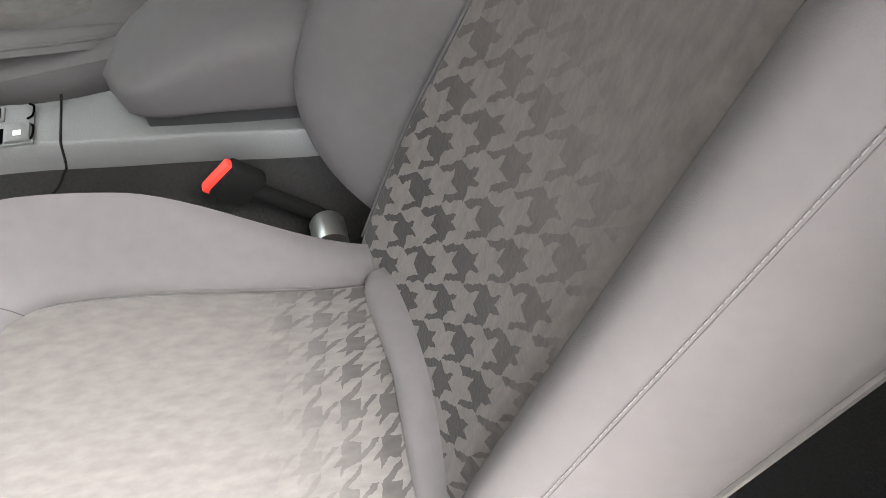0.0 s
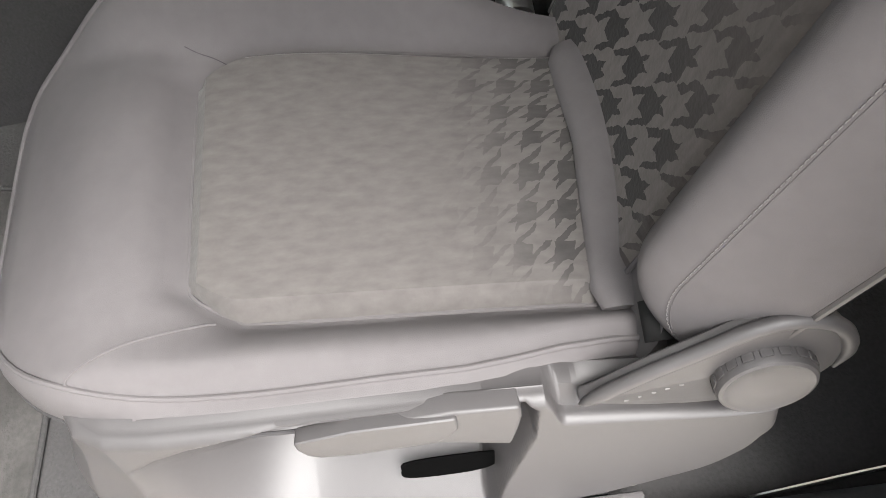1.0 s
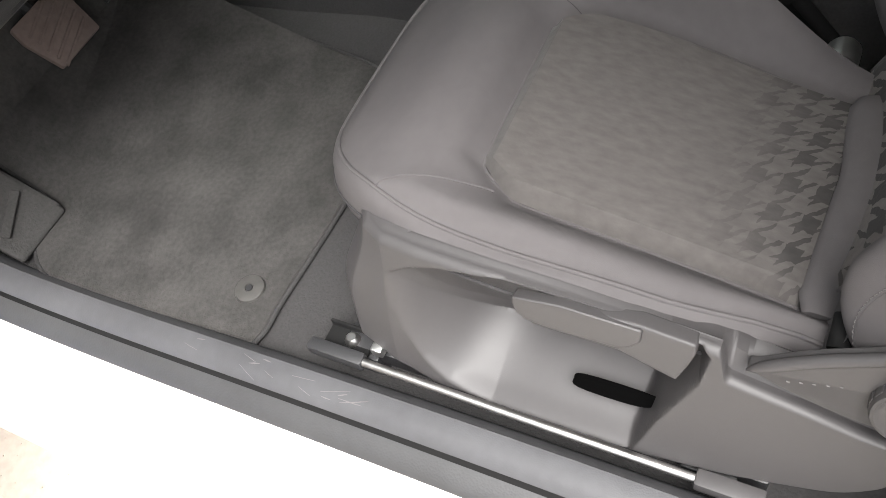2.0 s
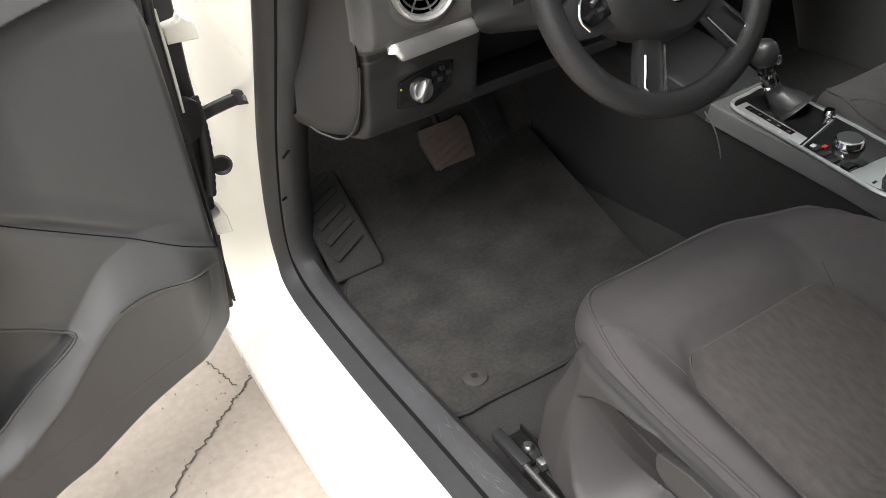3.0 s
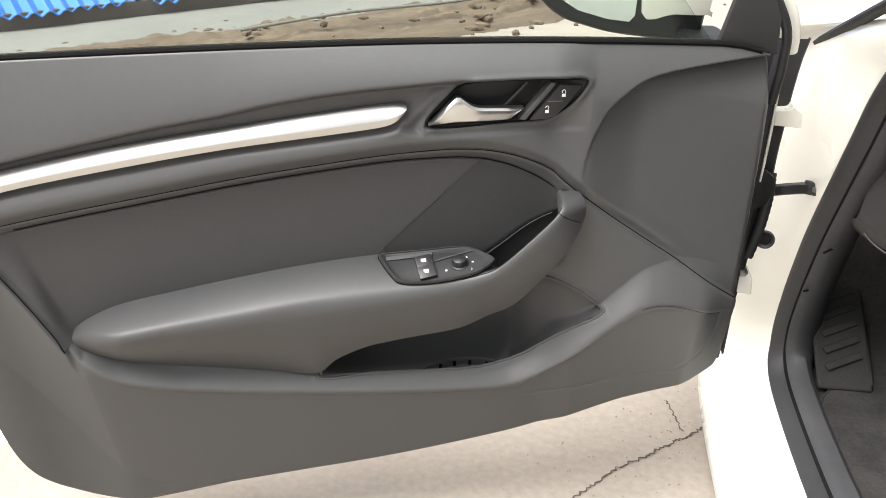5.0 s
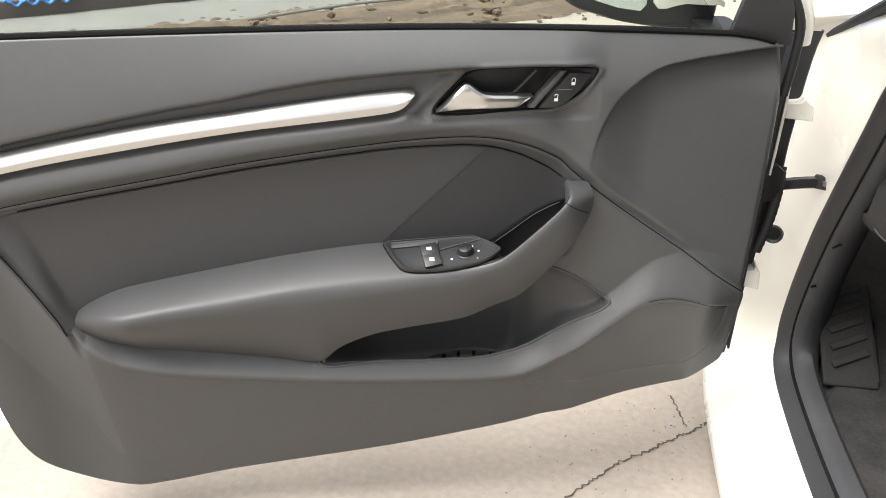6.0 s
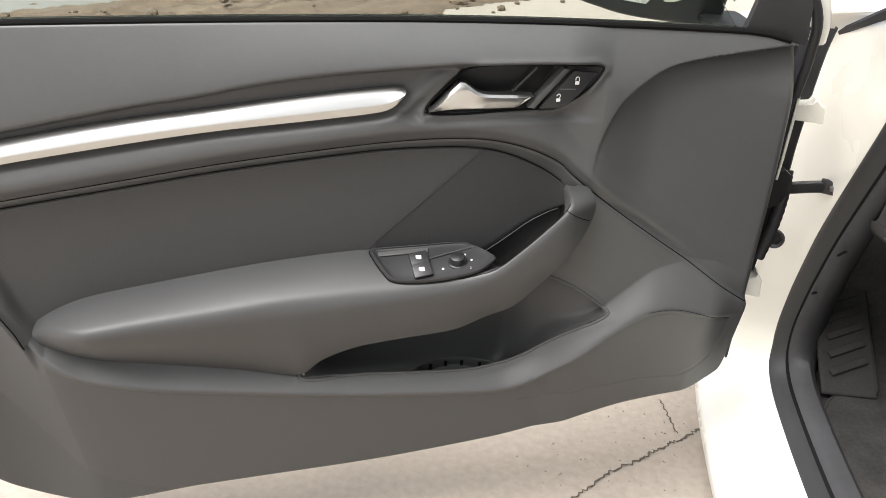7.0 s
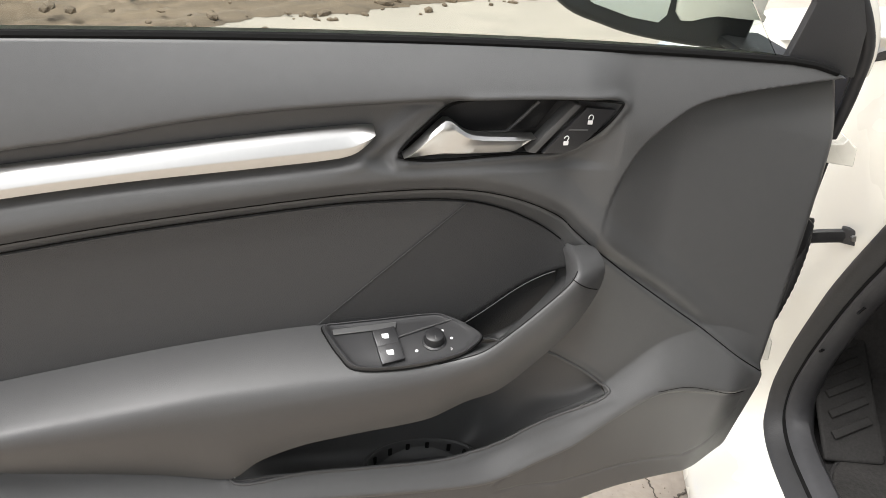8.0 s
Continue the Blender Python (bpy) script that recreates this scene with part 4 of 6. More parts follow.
POCKET_T = [(0.289, 0.507), (0.300, 0.521), (0.330, 0.546), (0.365, 0.563), (0.402, 0.571), (0.47, 0.569), (0.56, 0.535), (0.66, 0.50), (0.74, 0.455), (0.806, 0.403)]
POCKET_B = [(0.289, 0.507), (0.345, 0.467), (0.400, 0.427), (0.437, 0.407), (0.47, 0.397), (0.52, 0.391), (0.60, 0.3925), (0.70, 0.397), (0.806, 0.402)]
POCKET = POCKET_T + POCKET_B[-2:0:-1]
WELL = [(0.36, 0.712), (0.385, 0.699), (0.43, 0.673), (0.472, 0.640), (0.505, 0.616)]  # upper edge of the hollow behind the grab handle
GRILLE = [(0.440, 0.347), (0.404, 0.390), (0.346, 0.432), (0.262, 0.500), (0.225, 0.523), (0.188, 0.527), (0.148, 0.519), (0.068, 0.487), (0.068, 0.446), (0.086, 0.395), (0.132, 0.354), (0.240, 0.342), (0.344, 0.337), (0.430, 0.330)]


def rear_line(z):
    """Where the lower rear seam of the insert runs."""
    return interp([(0.40, 1.20), (0.455, 1.212), (0.515, 1.226), (0.631, 1.289), (0.75, 1.36)], z)


def line_distance(x, y, line):
    """Distance to an open polyline."""
    best = 1e9
    for (ax, ay), (bx, by) in zip(line[:-1], line[1:]):
        dx, dy = bx - ax, by - ay
        t = max(0.0, min(1.0, ((x - ax) * dx + (y - ay) * dy) / (dx * dx + dy * dy)))
        best = min(best, math.hypot(x - ax - t * dx, y - ay - t * dy))
    return best


def lip_line(u):
    """Height of the lip that parts the upper door trim from the lower panel."""
    if u < 1.2:
        return interp([(0.04, 0.486), (0.097, 0.508), (0.15, 0.520), (0.188, 0.526), (0.222, 0.523), (0.262, 0.500), (0.346, 0.430), (0.404, 0.386), (0.44, 0.371), (0.473, 0.366), (0.557, 0.367), (0.76, 0.380), (0.956, 0.402), (1.051, 0.415), (1.142, 0.440), (1.197, 0.478)], u)
    return interp([(1.197, 0.478), (1.217, 0.508), (1.25, 0.570), (1.29, 0.650), (1.36, 0.79), (1.42, 0.90)], u)


def door_depth(u, z):
    d = -0.010 * max(0.0, 1 - (u - 0.030) / 0.014) ** 2
    ledge, brow = interp(LEDGE, u), interp(BROW, min(u, 0.345))
    # soft upper pad: rolled over at the window, creased above the bright strip
    top, pad = interp(BELT, u), interp(PAD, max(u, 0.34))
    front = smoothstep(0.325, 0.40, u)
    k = max(0.0, min(1.0, (z - pad) / max(0.03, top - pad)))
    crest = 0.022 * smoothstep(pad - 0.014, pad + 0.003, z) - 0.034 * k**1.4
    k = max(0.0, min(1.0, (z - top + 0.085) / 0.085))
    roll = 0.012 - 0.028 * k**1.5
    d += crest * front + roll * (1 - front)
    if u > 0.34 and z < pad + 0.012:
        low = 0.862 + (interp(STRIP_B, max(u, 0.64)) - 0.862) * smoothstep(0.58, 0.68, u)
        d -= 0.008 * smoothstep(pad + 0.002, pad - 0.012, z) * smoothstep(low - 0.016, low - 0.002, z) * front
    # raised diagonal between the strip's end and the handle
    if 0.50 < u < 0.70 and 0.84 < z < 0.96:
        q = line_distance(u, z, [(0.668, 0.846), (0.634, 0.870), (0.586, 0.912), (0.545, 0.948)])
        d += 0.010 * math.exp(-(q / 0.010) ** 2) * smoothstep(0.848, 0.880, z) * smoothstep(0.946, 0.922, z)
    # flat front field below the brow
    if u < 0.36:
        k = smoothstep(brow + 0.003, brow - 0.007, z) * smoothstep(0.355, 0.24, u) * smoothstep(ledge - 0.002, ledge + 0.006, z)
        d -= 0.036 * k * (0.3 + 0.7 * math.exp(-max(0.0, brow - z) / 0.13))
    # rounded shelf under the strip, dropping to the insert
    h = z - ledge
    shelf = smoothstep(0.0, 0.024, h) * smoothstep(0.062, 0.026, h)
    d += 0.014 * shelf * smoothstep(0.05, 0.25, u) * (0.45 + 0.55 * smoothstep(0.45, 0.75, u))
    # recessed vinyl insert behind two seams
    back = rear_line(z)
    inside = smoothstep(0.30, 0.42, u) * smoothstep(back + 0.002, back - 0.006, u) * smoothstep(0.44, 0.52, z)
    wide = interp(INSERT_W, max(u, 0.37))
    d -= (0.002 * smoothstep(ledge + 0.001, ledge - 0.001, z) + 0.013 * max(0.0, min(1.0, (ledge - z) / wide))) * inside
    d -= 0.004 * math.exp(-(h / 0.0030) ** 2)
    if u > 1.0:
        d -= 0.003 * math.exp(-((u - back) / 0.004) ** 2) * smoothstep(ledge, ledge - 0.02, z) * smoothstep(0.49, 0.53, z)
    # lip that runs under the armrest, round the speaker and up the rear seam
    lip = lip_line(u)
    band = interp([(0.05, 0.075), (0.15, 0.080), (0.20, 0.066), (0.26, 0.046), (0.34, 0.040), (0.42, 0.034), (0.555, 0.029), (1.1, 0.029), (1.22, 0.04), (1.26, 0.10), (1.40, 0.12)], u)
    k = min(1.0, max(0.0, (z - lip) / band))
    d += 0.035 * (1 - 0.75 * k - 0.25 * smoothstep(0.0, 1.0, k)) * smoothstep(0.03, 0.12, u) * (1 - 0.75 * smoothstep(1.18, 1.32, u)) * smoothstep(0.86, 0.66, z)
    d -= 0.19 * max(0.0, min(0.30, lip - z)) * (1 - 0.6 * smoothstep(1.20, 1.38, u))
    d -= 0.0045 * smoothstep(0.004, 0.014, lip - z) * smoothstep(0.05, 0.16, u) * (1 - smoothstep(1.12, 1.22, u))
    # handle recess, hollow behind the grab handle, and the pocket's edge
    if 0.32 < u < 0.62 and z > 0.84:
        q = polygon_distance(u, z, HANDLE)
        d += 0.006 * math.exp(-((q - 0.005) / 0.006) ** 2)
        d -= 0.034 * smoothstep(0.002, -0.008, q) * smoothstep(0.365, 0.41, u + 0.45 * (z - 0.9)) + 0.007 * smoothstep(0.001, -0.003, q)
    if 0.34 < u < 0.53 and 0.56 < z < 0.74:
        q = interp(WELL, u) - z
        d -= 0.026 * smoothstep(-0.001, 0.010, q) * smoothstep(0.118, 0.080, q) * smoothstep(0.355, 0.38, u) * smoothstep(0.52, 0.50, u)
    if 0.26 < u < 0.84 and z < 0.62:
        q = polygon_distance(u, z, POCKET)
        d += 0.0018 * math.exp(-((q - 0.005) / 0.004) ** 2) - 0.004 * smoothstep(0.001, -0.004, q)
    if u < 0.46 and z < 0.54:
        q = polygon_distance(u, z, GRILLE)
        d -= 0.0012 * math.exp(-(q / 0.0032) ** 2)
    # lower edge turns away
    foot = interp(FOOT, u)
    d -= 0.018 * smoothstep(foot + 0.03, foot, z) ** 2
    return d


def to_edge(x, y, poly):
    """The nearest point on a closed polygon's edge."""
    best = None
    for i in range(len(poly)):
        (ax, ay), (bx, by) = poly[i - 1], poly[i]
        dx, dy = bx - ax, by - ay
        t = max(0.0, min(1.0, ((x - ax) * dx + (y - ay) * dy) / (dx * dx + dy * dy + 1e-12)))
        q = (math.hypot(x - ax - t * dx, y - ay - t * dy), ax + t * dx, ay + t * dy)
        best = q if best is None or q < best else best
    return best[1:]


def build_panel():
    rows, inside = [], set()
    nu, nz = 480, 360
    for i in range(nu + 1):
        u = 0.030 + 1.370 * i / nu
        a, b = interp(FOOT, u), interp(BELT, u)
        row = []
        for j in range(nz + 1):
            x, z = u, a + (b - a) * j / nz
            if 0.28 < x < 0.82 and 0.38 < z < 0.58 and polygon_distance(x, z, POCKET) < 0:
                x, z = to_edge(x, z, POCKET)
                inside.add((i + 1, j + 1))
            row.append(D(x, door_depth(x, z), z))
        row = [D(u, door_depth(u, a) - 0.03, a + 0.01)] + row + [D(u, door_depth(u, b) - 0.012, b + 0.002)]
        rows.append(row)
    first = [p - DN * 0.05 for p in rows[0]]
    last = [p - DN * 0.03 for p in rows[-1]]
    n = len(rows[0])

    def piece(test):
        bm = sheet([first] + rows + [last])
        bm.verts.ensure_lookup_table()
        drop = []
        for f in bm.faces:
            cells = [(v.index // n, v.index % n) for v in f.verts]
            i = min(max(cells[0][0] - 1, 0), nu)
            u = 0.030 + 1.370 * i / nu
            z = interp(FOOT, u) + (interp(BELT, u) - interp(FOOT, u)) * (min(c[1] for c in cells) - 0.5) / nz
            if all(c in inside for c in cells) or not test(u, z):
                drop.append(f)
        bmesh.ops.delete(bm, geom=drop, context="FACES")
        return bm

    part("inner_panel", piece(lambda u, z: z >= lip_line(u) - 0.006), M_DOOR, door, "charcoal grained plastic inner door panel", sharp=70)
    part("lower_panel", piece(lambda u, z: z < lip_line(u) - 0.006), M_DOOR_LOW, door, "darker plastic lower door panel", sharp=70)


def build_pocket():
    """The hollow of the door pocket: a bowl that deepens rearwards to a level floor."""
    rows = []
    for i in range(61):
        u = 0.2915 + 0.513 * (i / 60) ** 1.25
        zt, zb = interp(POCKET_T, u) - 0.002, interp(POCKET_B, u) + 0.002
        t = min(1.0, (u - 0.289) / 0.27)
        edge_t = door_depth(u, zt + 0.008) - 0.006
        edge_b = door_depth(u, zb - 0.008) - 0.006
        deep = max(-0.100, min(edge_t, 0.012) - 0.004 - 0.088 * smoothstep(-0.25, 1.0, t) ** 1.15)
        floor_ = zb - 0.0015 + (0.316 - zb) * smoothstep(0.36, 0.47, u)
        h = zt - floor_
        prof = [(edge_t, zt), (edge_t + (deep - edge_t) * 0.55, zt - 0.05 * h), (deep, zt - 0.22 * h), (deep, zt - 0.5 * h), (deep + (edge_b - deep) * 0.06, floor_ + 0.16 * h),
                (deep + (edge_b - deep) * 0.25, floor_ + 0.02 * h), (deep + (edge_b - deep) * 0.7, floor_), (edge_b - 0.008, floor_ + 0.001), (edge_b - 0.003, floor_ + 0.3 * (zb - floor_)), (edge_b, zb)]
        rows.append([D(u, p.x, p.y) for p in curve([V(a, b, 0) for a, b in prof], 4)])
    tub = part("door_pocket", sheet(rows), M_DOOR, door, "hollow door pocket in charcoal plastic", sharp=70)
    edge = [D(p.x, door_depth(p.x, p.y) + 0.0010, p.y) for p in curve([V(u, z, 0) for u, z in POCKET_T] + [V(u, z, 0) for u, z in POCKET_B[-2:0:-1]], 8, closed=True)]
    part("pocket_edge", tube(edge, 0.0024, 10, closed=True), M_DOOR, tub)
    seat_m = axes(D(0.53, -0.040, 0.317), DX * 1.2, -DN * 0.66, DZ)
    ring = part("bottle_ring", lathe([(0.0, 0.001), (0.066, 0.001), (0.067, 0.006), (0.0695, 0.024), (0.072, 0.026), (0.075, 0.024), (0.077, 0.0)], seat_m, 48), M_DOOR, tub, "round bottle holder in the pocket floor")
    for a in (32, 58, 80, 102, 128, 152):
        part("slot", box((0.003, 0.005, 0.014), seat_m @ Matrix.Rotation(radians(a), 4, "Z") @ Matrix.Translation((0.0668, 0, 0.0135)), 0.0006, 1), M_DARKGAP, ring)


build_pocket()
build_panel()


def draped(outline_fn, lift, material, name, label, nu, nz, u0, u1):
    """A skin laid over the panel between two lines of z."""
    rows = []
    for i in range(nu + 1):
        u = u0 + (u1 - u0) * i / nu
        a, b = outline_fn(u)
        rows.append([D(u, door_depth(u, a + (b - a) * j / nz) + lift, a + (b - a) * j / nz) for j in range(nz + 1)])
    return part(name, sheet(rows), material, door, label, sharp=70)


# vinyl insert between the ledge and the armrest
ARM_T = [(0.44, 0.640), (0.50, 0.637), (0.60, 0.636), (0.69, 0.634), (0.747, 0.630), (0.841, 0.619), (0.935, 0.604), (1.03, 0.587), (1.124, 0.568), (1.17, 0.550), (1.206, 0.528), (1.231, 0.502)]
ARM_R = [(0.48, 0.652), (0.493, 0.645), (0.525, 0.629), (0.56, 0.6205), (0.602, 0.6145), (0.657, 0.609), (0.748, 0.601), (0.839, 0.592), (0.929, 0.580), (1.019, 0.570), (1.108, 0.558), (1.15, 0.549), (1.205, 0.519), (1.231, 0.499)]
ARM_LOW = [(0.56, 0.038), (0.66, 0.038), (0.72, 0.034), (0.80, 0.022), (0.86, 0.012), (0.98, 0.004), (1.24, 0.0)]  # depth of the armrest's lower edge
ARM_B = [(0.48, 0.545), (0.561, 0.506), (0.657, 0.489), (0.70, 0.480), (0.735, 0.466), (0.77, 0.445), (0.803, 0.415), (0.9, 0.422), (1.046, 0.440), (1.138, 0.456), (1.187, 0.474), (1.215, 0.487), (1.231, 0.496)]
draped(lambda u: (interp(ARM_T, u) - 0.012 + 0.05 * smoothstep(0.50, 0.42, u) if u < 1.222 else interp([(1.222, 0.500), (1.232, 0.520), (1.289, 0.628), (1.345, 0.722)], u), max(interp(LEDGE, u) - interp(INSERT_W, u) - 0.003, interp(ARM_T, u))), 0.002, M_INSERT, "insert_panel", "darker vinyl insert panel", 170, 40, 0.42, 1.335)
seam = [D(0.509 + 0.180 * k, door_depth(0.509 + 0.180 * k, 0.802 - 0.169 * k) + 0.0040, 0.802 - 0.169 * k) for k in [i / 20 for i in range(21)]]
part("insert_seam", tube(seam, 0.0006, 6), M_INSERT, door)


def skin_line(points, r, name, material, lift=0.0006, n=10):
    """A thin cord laid on the panel along (u, z) points."""
    part(name, tube([D(p.x, door_depth(p.x, p.y) + lift, p.y) for p in curve([V(u, z, 0) for u, z in points], n)], r, 6), material, door)


skin_line([(u, interp(LEDGE, u)) for u in (0.032, 0.05, 0.09, 0.16, 0.22, 0.28, 0.33, 0.37, 0.39, 0.41, 0.435, 0.46, 0.485, 0.51, 0.56, 0.62, 0.7, 0.8, 0.9, 1.0, 1.1, 1.2, 1.3)], 0.0010, "ledge_seam", M_SEAM)
skin_line([(u, interp(LEDGE, u) - interp(INSERT_W, u)) for u in (0.385, 0.41, 0.435, 0.46, 0.50, 0.53, 0.56, 0.65, 0.74, 0.83, 0.92, 1.0, 1.08, 1.17, 1.26)], 0.0009, "insert_edge", M_SEAM, 0.0024)
skin_line([(rear_line(z), z) for z in (0.50, 0.53, 0.57, 0.60, 0.63, 0.66, 0.70)], 0.0014, "rear_seam", M_SEAM)
skin_line(WELL[1:], 0.0006, "well_edge", M_DOOR, 0.0042)
skin_line(GRILLE[4:8], 0.0004, "grille_seam", M_SEAM)
draped(lambda u: (interp([(0.37, 0.650), (0.40, 0.615), (0.43, 0.590), (0.47, 0.578), (0.52, 0.600), (0.60, 0.632), (0.70, 0.628)], u), max(min(interp(LEDGE, u) - interp(INSERT_W, u) - 0.0015, 0.802 - 0.94 * (u - 0.509)), 0.64)), 0.0035, M_PERF, "speaker_cloth", "darker perforated insert corner", 70, 30, 0.374, 0.672)


def arm_end(u):
    return smoothstep(1.236, 1.10, u)


def arm_top(u, k):
    """A point on the armrest's top: k runs from the panel (0) to its outer ridge (1)."""
    zt, zr = interp(ARM_T, u), interp(ARM_R, u)
    d = -0.012 + (0.074 * arm_end(u) + 0.012) * k
    z = zt + (zr - zt) * (0.55 * k + 0.45 * k**3)
    return d, z


def build_armrest():
    """Armrest and grab handle in one sweep: at each station the line on the panel, the ridge and the lower edge, as (u, d, z)."""
    inner, ridge, lower = [], [], []
    n = 90
    for i in range(n + 1):
        u = 1.231 - 0.671 * (i / n) ** 1.6
        e = arm_end(u)
        inner.append(V(u, -0.012, interp(ARM_T, u)))
        ridge.append(V(u, 0.074 * e, interp(ARM_R, u)))
        lower.append(V(u - 0.015 * smoothstep(0.62, 0.56, u), interp(ARM_LOW, u) * e, interp(ARM_B, u)))
    grab = [  # inner, ridge, lower
        (0.515, -0.012, 0.632, 0.525, 0.075, 0.630, 0.497, 0.030, 0.522), (0.480, 0.020, 0.612, 0.493, 0.076, 0.646, 0.455, 0.038, 0.546),
        (0.440, 0.034, 0.640, 0.455, 0.076, 0.680, 0.414, 0.042, 0.590), (0.402, 0.036, 0.682, 0.418, 0.074, 0.715, 0.374, 0.044, 0.640),
        (0.386, 0.030, 0.708, 0.400, 0.072, 0.732, 0.351, 0.044, 0.686), (0.382, 0.010, 0.726, 0.389, 0.066, 0.743, 0.341, 0.041, 0.720),
        (0.380, -0.010, 0.734, 0.382, 0.046, 0.747, 0.342, 0.030, 0.738), (0.376, -0.018, 0.738, 0.374, 0.004, 0.744, 0.346, -0.004, 0.744)]
    fan = 7
    for out, k in ((inner, 0), (ridge, 3), (lower, 6)):
        c = curve([out[-4], out[-1]] + [V(*g[k:k + 3]) for g in grab], fan)
        out += c[fan + 1:]
    rows = []
    for a, r, b in zip(inner, ridge, lower):
        flat = smoothstep(0.56, 0.50, r.x)
        row = [V(a.x + (r.x - a.x) * k, a.y + (r.y - a.y) * k, a.z + (r.z - a.z) * (k if flat > 0.5 else 0.55 * k + 0.45 * k**3)) for k in [j / 14 for j in range(13)]]
        size = (r - b).length

        def face(t):
            p = r.lerp(b, t)
            return p + V(0, min(0.012, size * 0.12) * math.sin(math.pi * t**0.75), 0)

        p0, p2 = row[-1], face(0.13)
        for j in range(1, 7):
            t = j / 7
            row.append(p0 * (1 - t) ** 2 + r * 2 * t * (1 - t) + p2 * t * t)
        row += [face(t) for t in (0.13, 0.22, 0.33, 0.45, 0.57, 0.69, 0.80, 0.89, 0.95)]
        tuck = (b - r).normalized()
        row += [b, b + V(0, -0.006, 0) - tuck * 0.002, V(b.x, b.y - 0.016, b.z) - tuck * 0.010, V(b.x, min(-0.03, b.y - 0.03), b.z) - tuck * 0.018]
        rows.append([D(p.x, p.y, p.z) for p in row])
    part("armrest", sheet(rows), M_ARM, door, "padded charcoal armrest that sweeps up into a grab handle", sharp=60)
    # seam along the handle's inner edge and across its cap
    k = len(rows) - 8 * fan + 1
    part("handle_seam", tube([r[14] for r in rows[k:k + 6 * fan]], 0.0007, 6), M_SEAM, door)
    cap = rows[len(rows) - 2 * fan - 5]
    part("cap_seam", tube([p + DN * 0.0002 + DZ * 0.0002 for p in cap[12:27]], 0.0006, 6), M_SEAM, door)


build_armrest()


def ribbon(u0, u1, top, bottom, thick, n, lift):
    rows = []
    for i in range(n + 1):
        u = u0 + (u1 - u0) * (i / n) ** 1.3
        a, b = interp(top, u), interp(bottom, u)
        m_ = (a + b) / 2
        base = door_depth(u, m_) + lift
        prof = [(0.0, -0.004), (0.0, 0.001), (0.03, thick * 0.22), (0.30, thick * 0.62), (0.57, thick * 0.97), (0.61, thick), (0.65, thick * 0.99), (0.82, thick * 0.90), (0.96, thick * 0.80), (1.0, thick * 0.55), (1.0, -0.004)]
        rows.append([D(u, base + d, a + (b - a) * t) for t, d in prof])
    return sheet(rows)


part("trim_strip", ribbon(0.627, 1.40, STRIP_T, STRIP_B, 0.015, 70, 0.008), M_CHROME, door, "satin aluminium trim strip")
bezel = [D(p.x, door_depth(p.x, p.y) + 0.0030, p.y) for p in curve([V(u, z, 0) for u, z in HANDLE], 6, closed=True)]
for _ in range(5):
    bezel = [(bezel[i - 1] + bezel[i] * 2 + bezel[(i + 1) % len(bezel)]) / 4 for i in range(len(bezel))]
part("handle_bezel", tube(bezel, 0.0016, 6, closed=True), M_SEAM, door, "dark joint round the door handle")
part("handle_cup", slab([D(u, -0.0300, z) for u, z in ((0.575, 0.887), (0.538, 0.925), (0.515, 0.931), (0.405, 0.931), (0.432, 0.888), (0.52, 0.886))], DN * 0.003, 0.001), M_BLACK, door, "dark hollow behind the door handle")
part("cup_step", tube(curve([D(0.520, -0.020, 0.887), D(0.475, -0.020, 0.888), D(0.466, -0.020, 0.892), D(0.436, -0.018, 0.925)], 4), 0.0022, 8), M_PLASTIC, door, "moulded step inside the handle hollow")
part("handle_divider", slab([D(u, -0.012, z) for u, z in ((0.452, 0.874), (0.441, 0.872), (0.394, 0.930), (0.403, 0.932))], DN * 0.020, 0.0025, 2), M_PLASTIC, door, "slanted rib between handle and lock switch")
rows = []
for i in range(25):
    k = i / 24
    zt = interp([(0.0, 0.8740), (0.05, 0.8790), (0.26, 0.912), (0.31, 0.9165), (0.36, 0.912), (0.46, 0.901), (0.54, 0.8975), (0.7, 0.896), (1.0, 0.8945)], k)
    zb = interp([(0.0, 0.8715), (0.5, 0.8725), (0.8, 0.8735), (0.87, 0.8750), (1.0, 0.8895)], k) if k < 0.87 else 0.8750 + 0.0150 * (k - 0.87) / 0.13
    u = 0.594 - 0.149 * k
    h = zt - zb
    bar = smoothstep(0.35, 0.60, k)
    rows.append([D(u, 0.004, zb), D(u, 0.010 - 0.004 * bar, zb + h * 0.10), D(u, 0.013 - 0.006 * bar, zb + h * 0.40), D(u, 0.015 - 0.002 * bar, zb + h * 0.72), D(u, 0.0155, zb + h * 0.86), D(u, 0.012, zt), D(u, -0.004, zt - 0.001), D(u, -0.006, zb + 0.001)])
part("door_handle", sheet(rows, closed_u=True, cap=True), M_CHROME, door, "satin metal inner door handle")
lock = part("lock_switch", slab([D(u, 0.006, z) for u, z in ((0.435, 0.874), (0.408, 0.8745), (0.394, 0.880), (0.379, 0.894), (0.354, 0.9265), (0.390, 0.930))], DN * 0.007, 0.002), M_BLACK, door, "black lock and unlock switch")
part("switch_line", tube([D(0.408, 0.0132, 0.9035), D(0.385, 0.0132, 0.903)], 0.0009, 6), M_PLASTIC, lock)
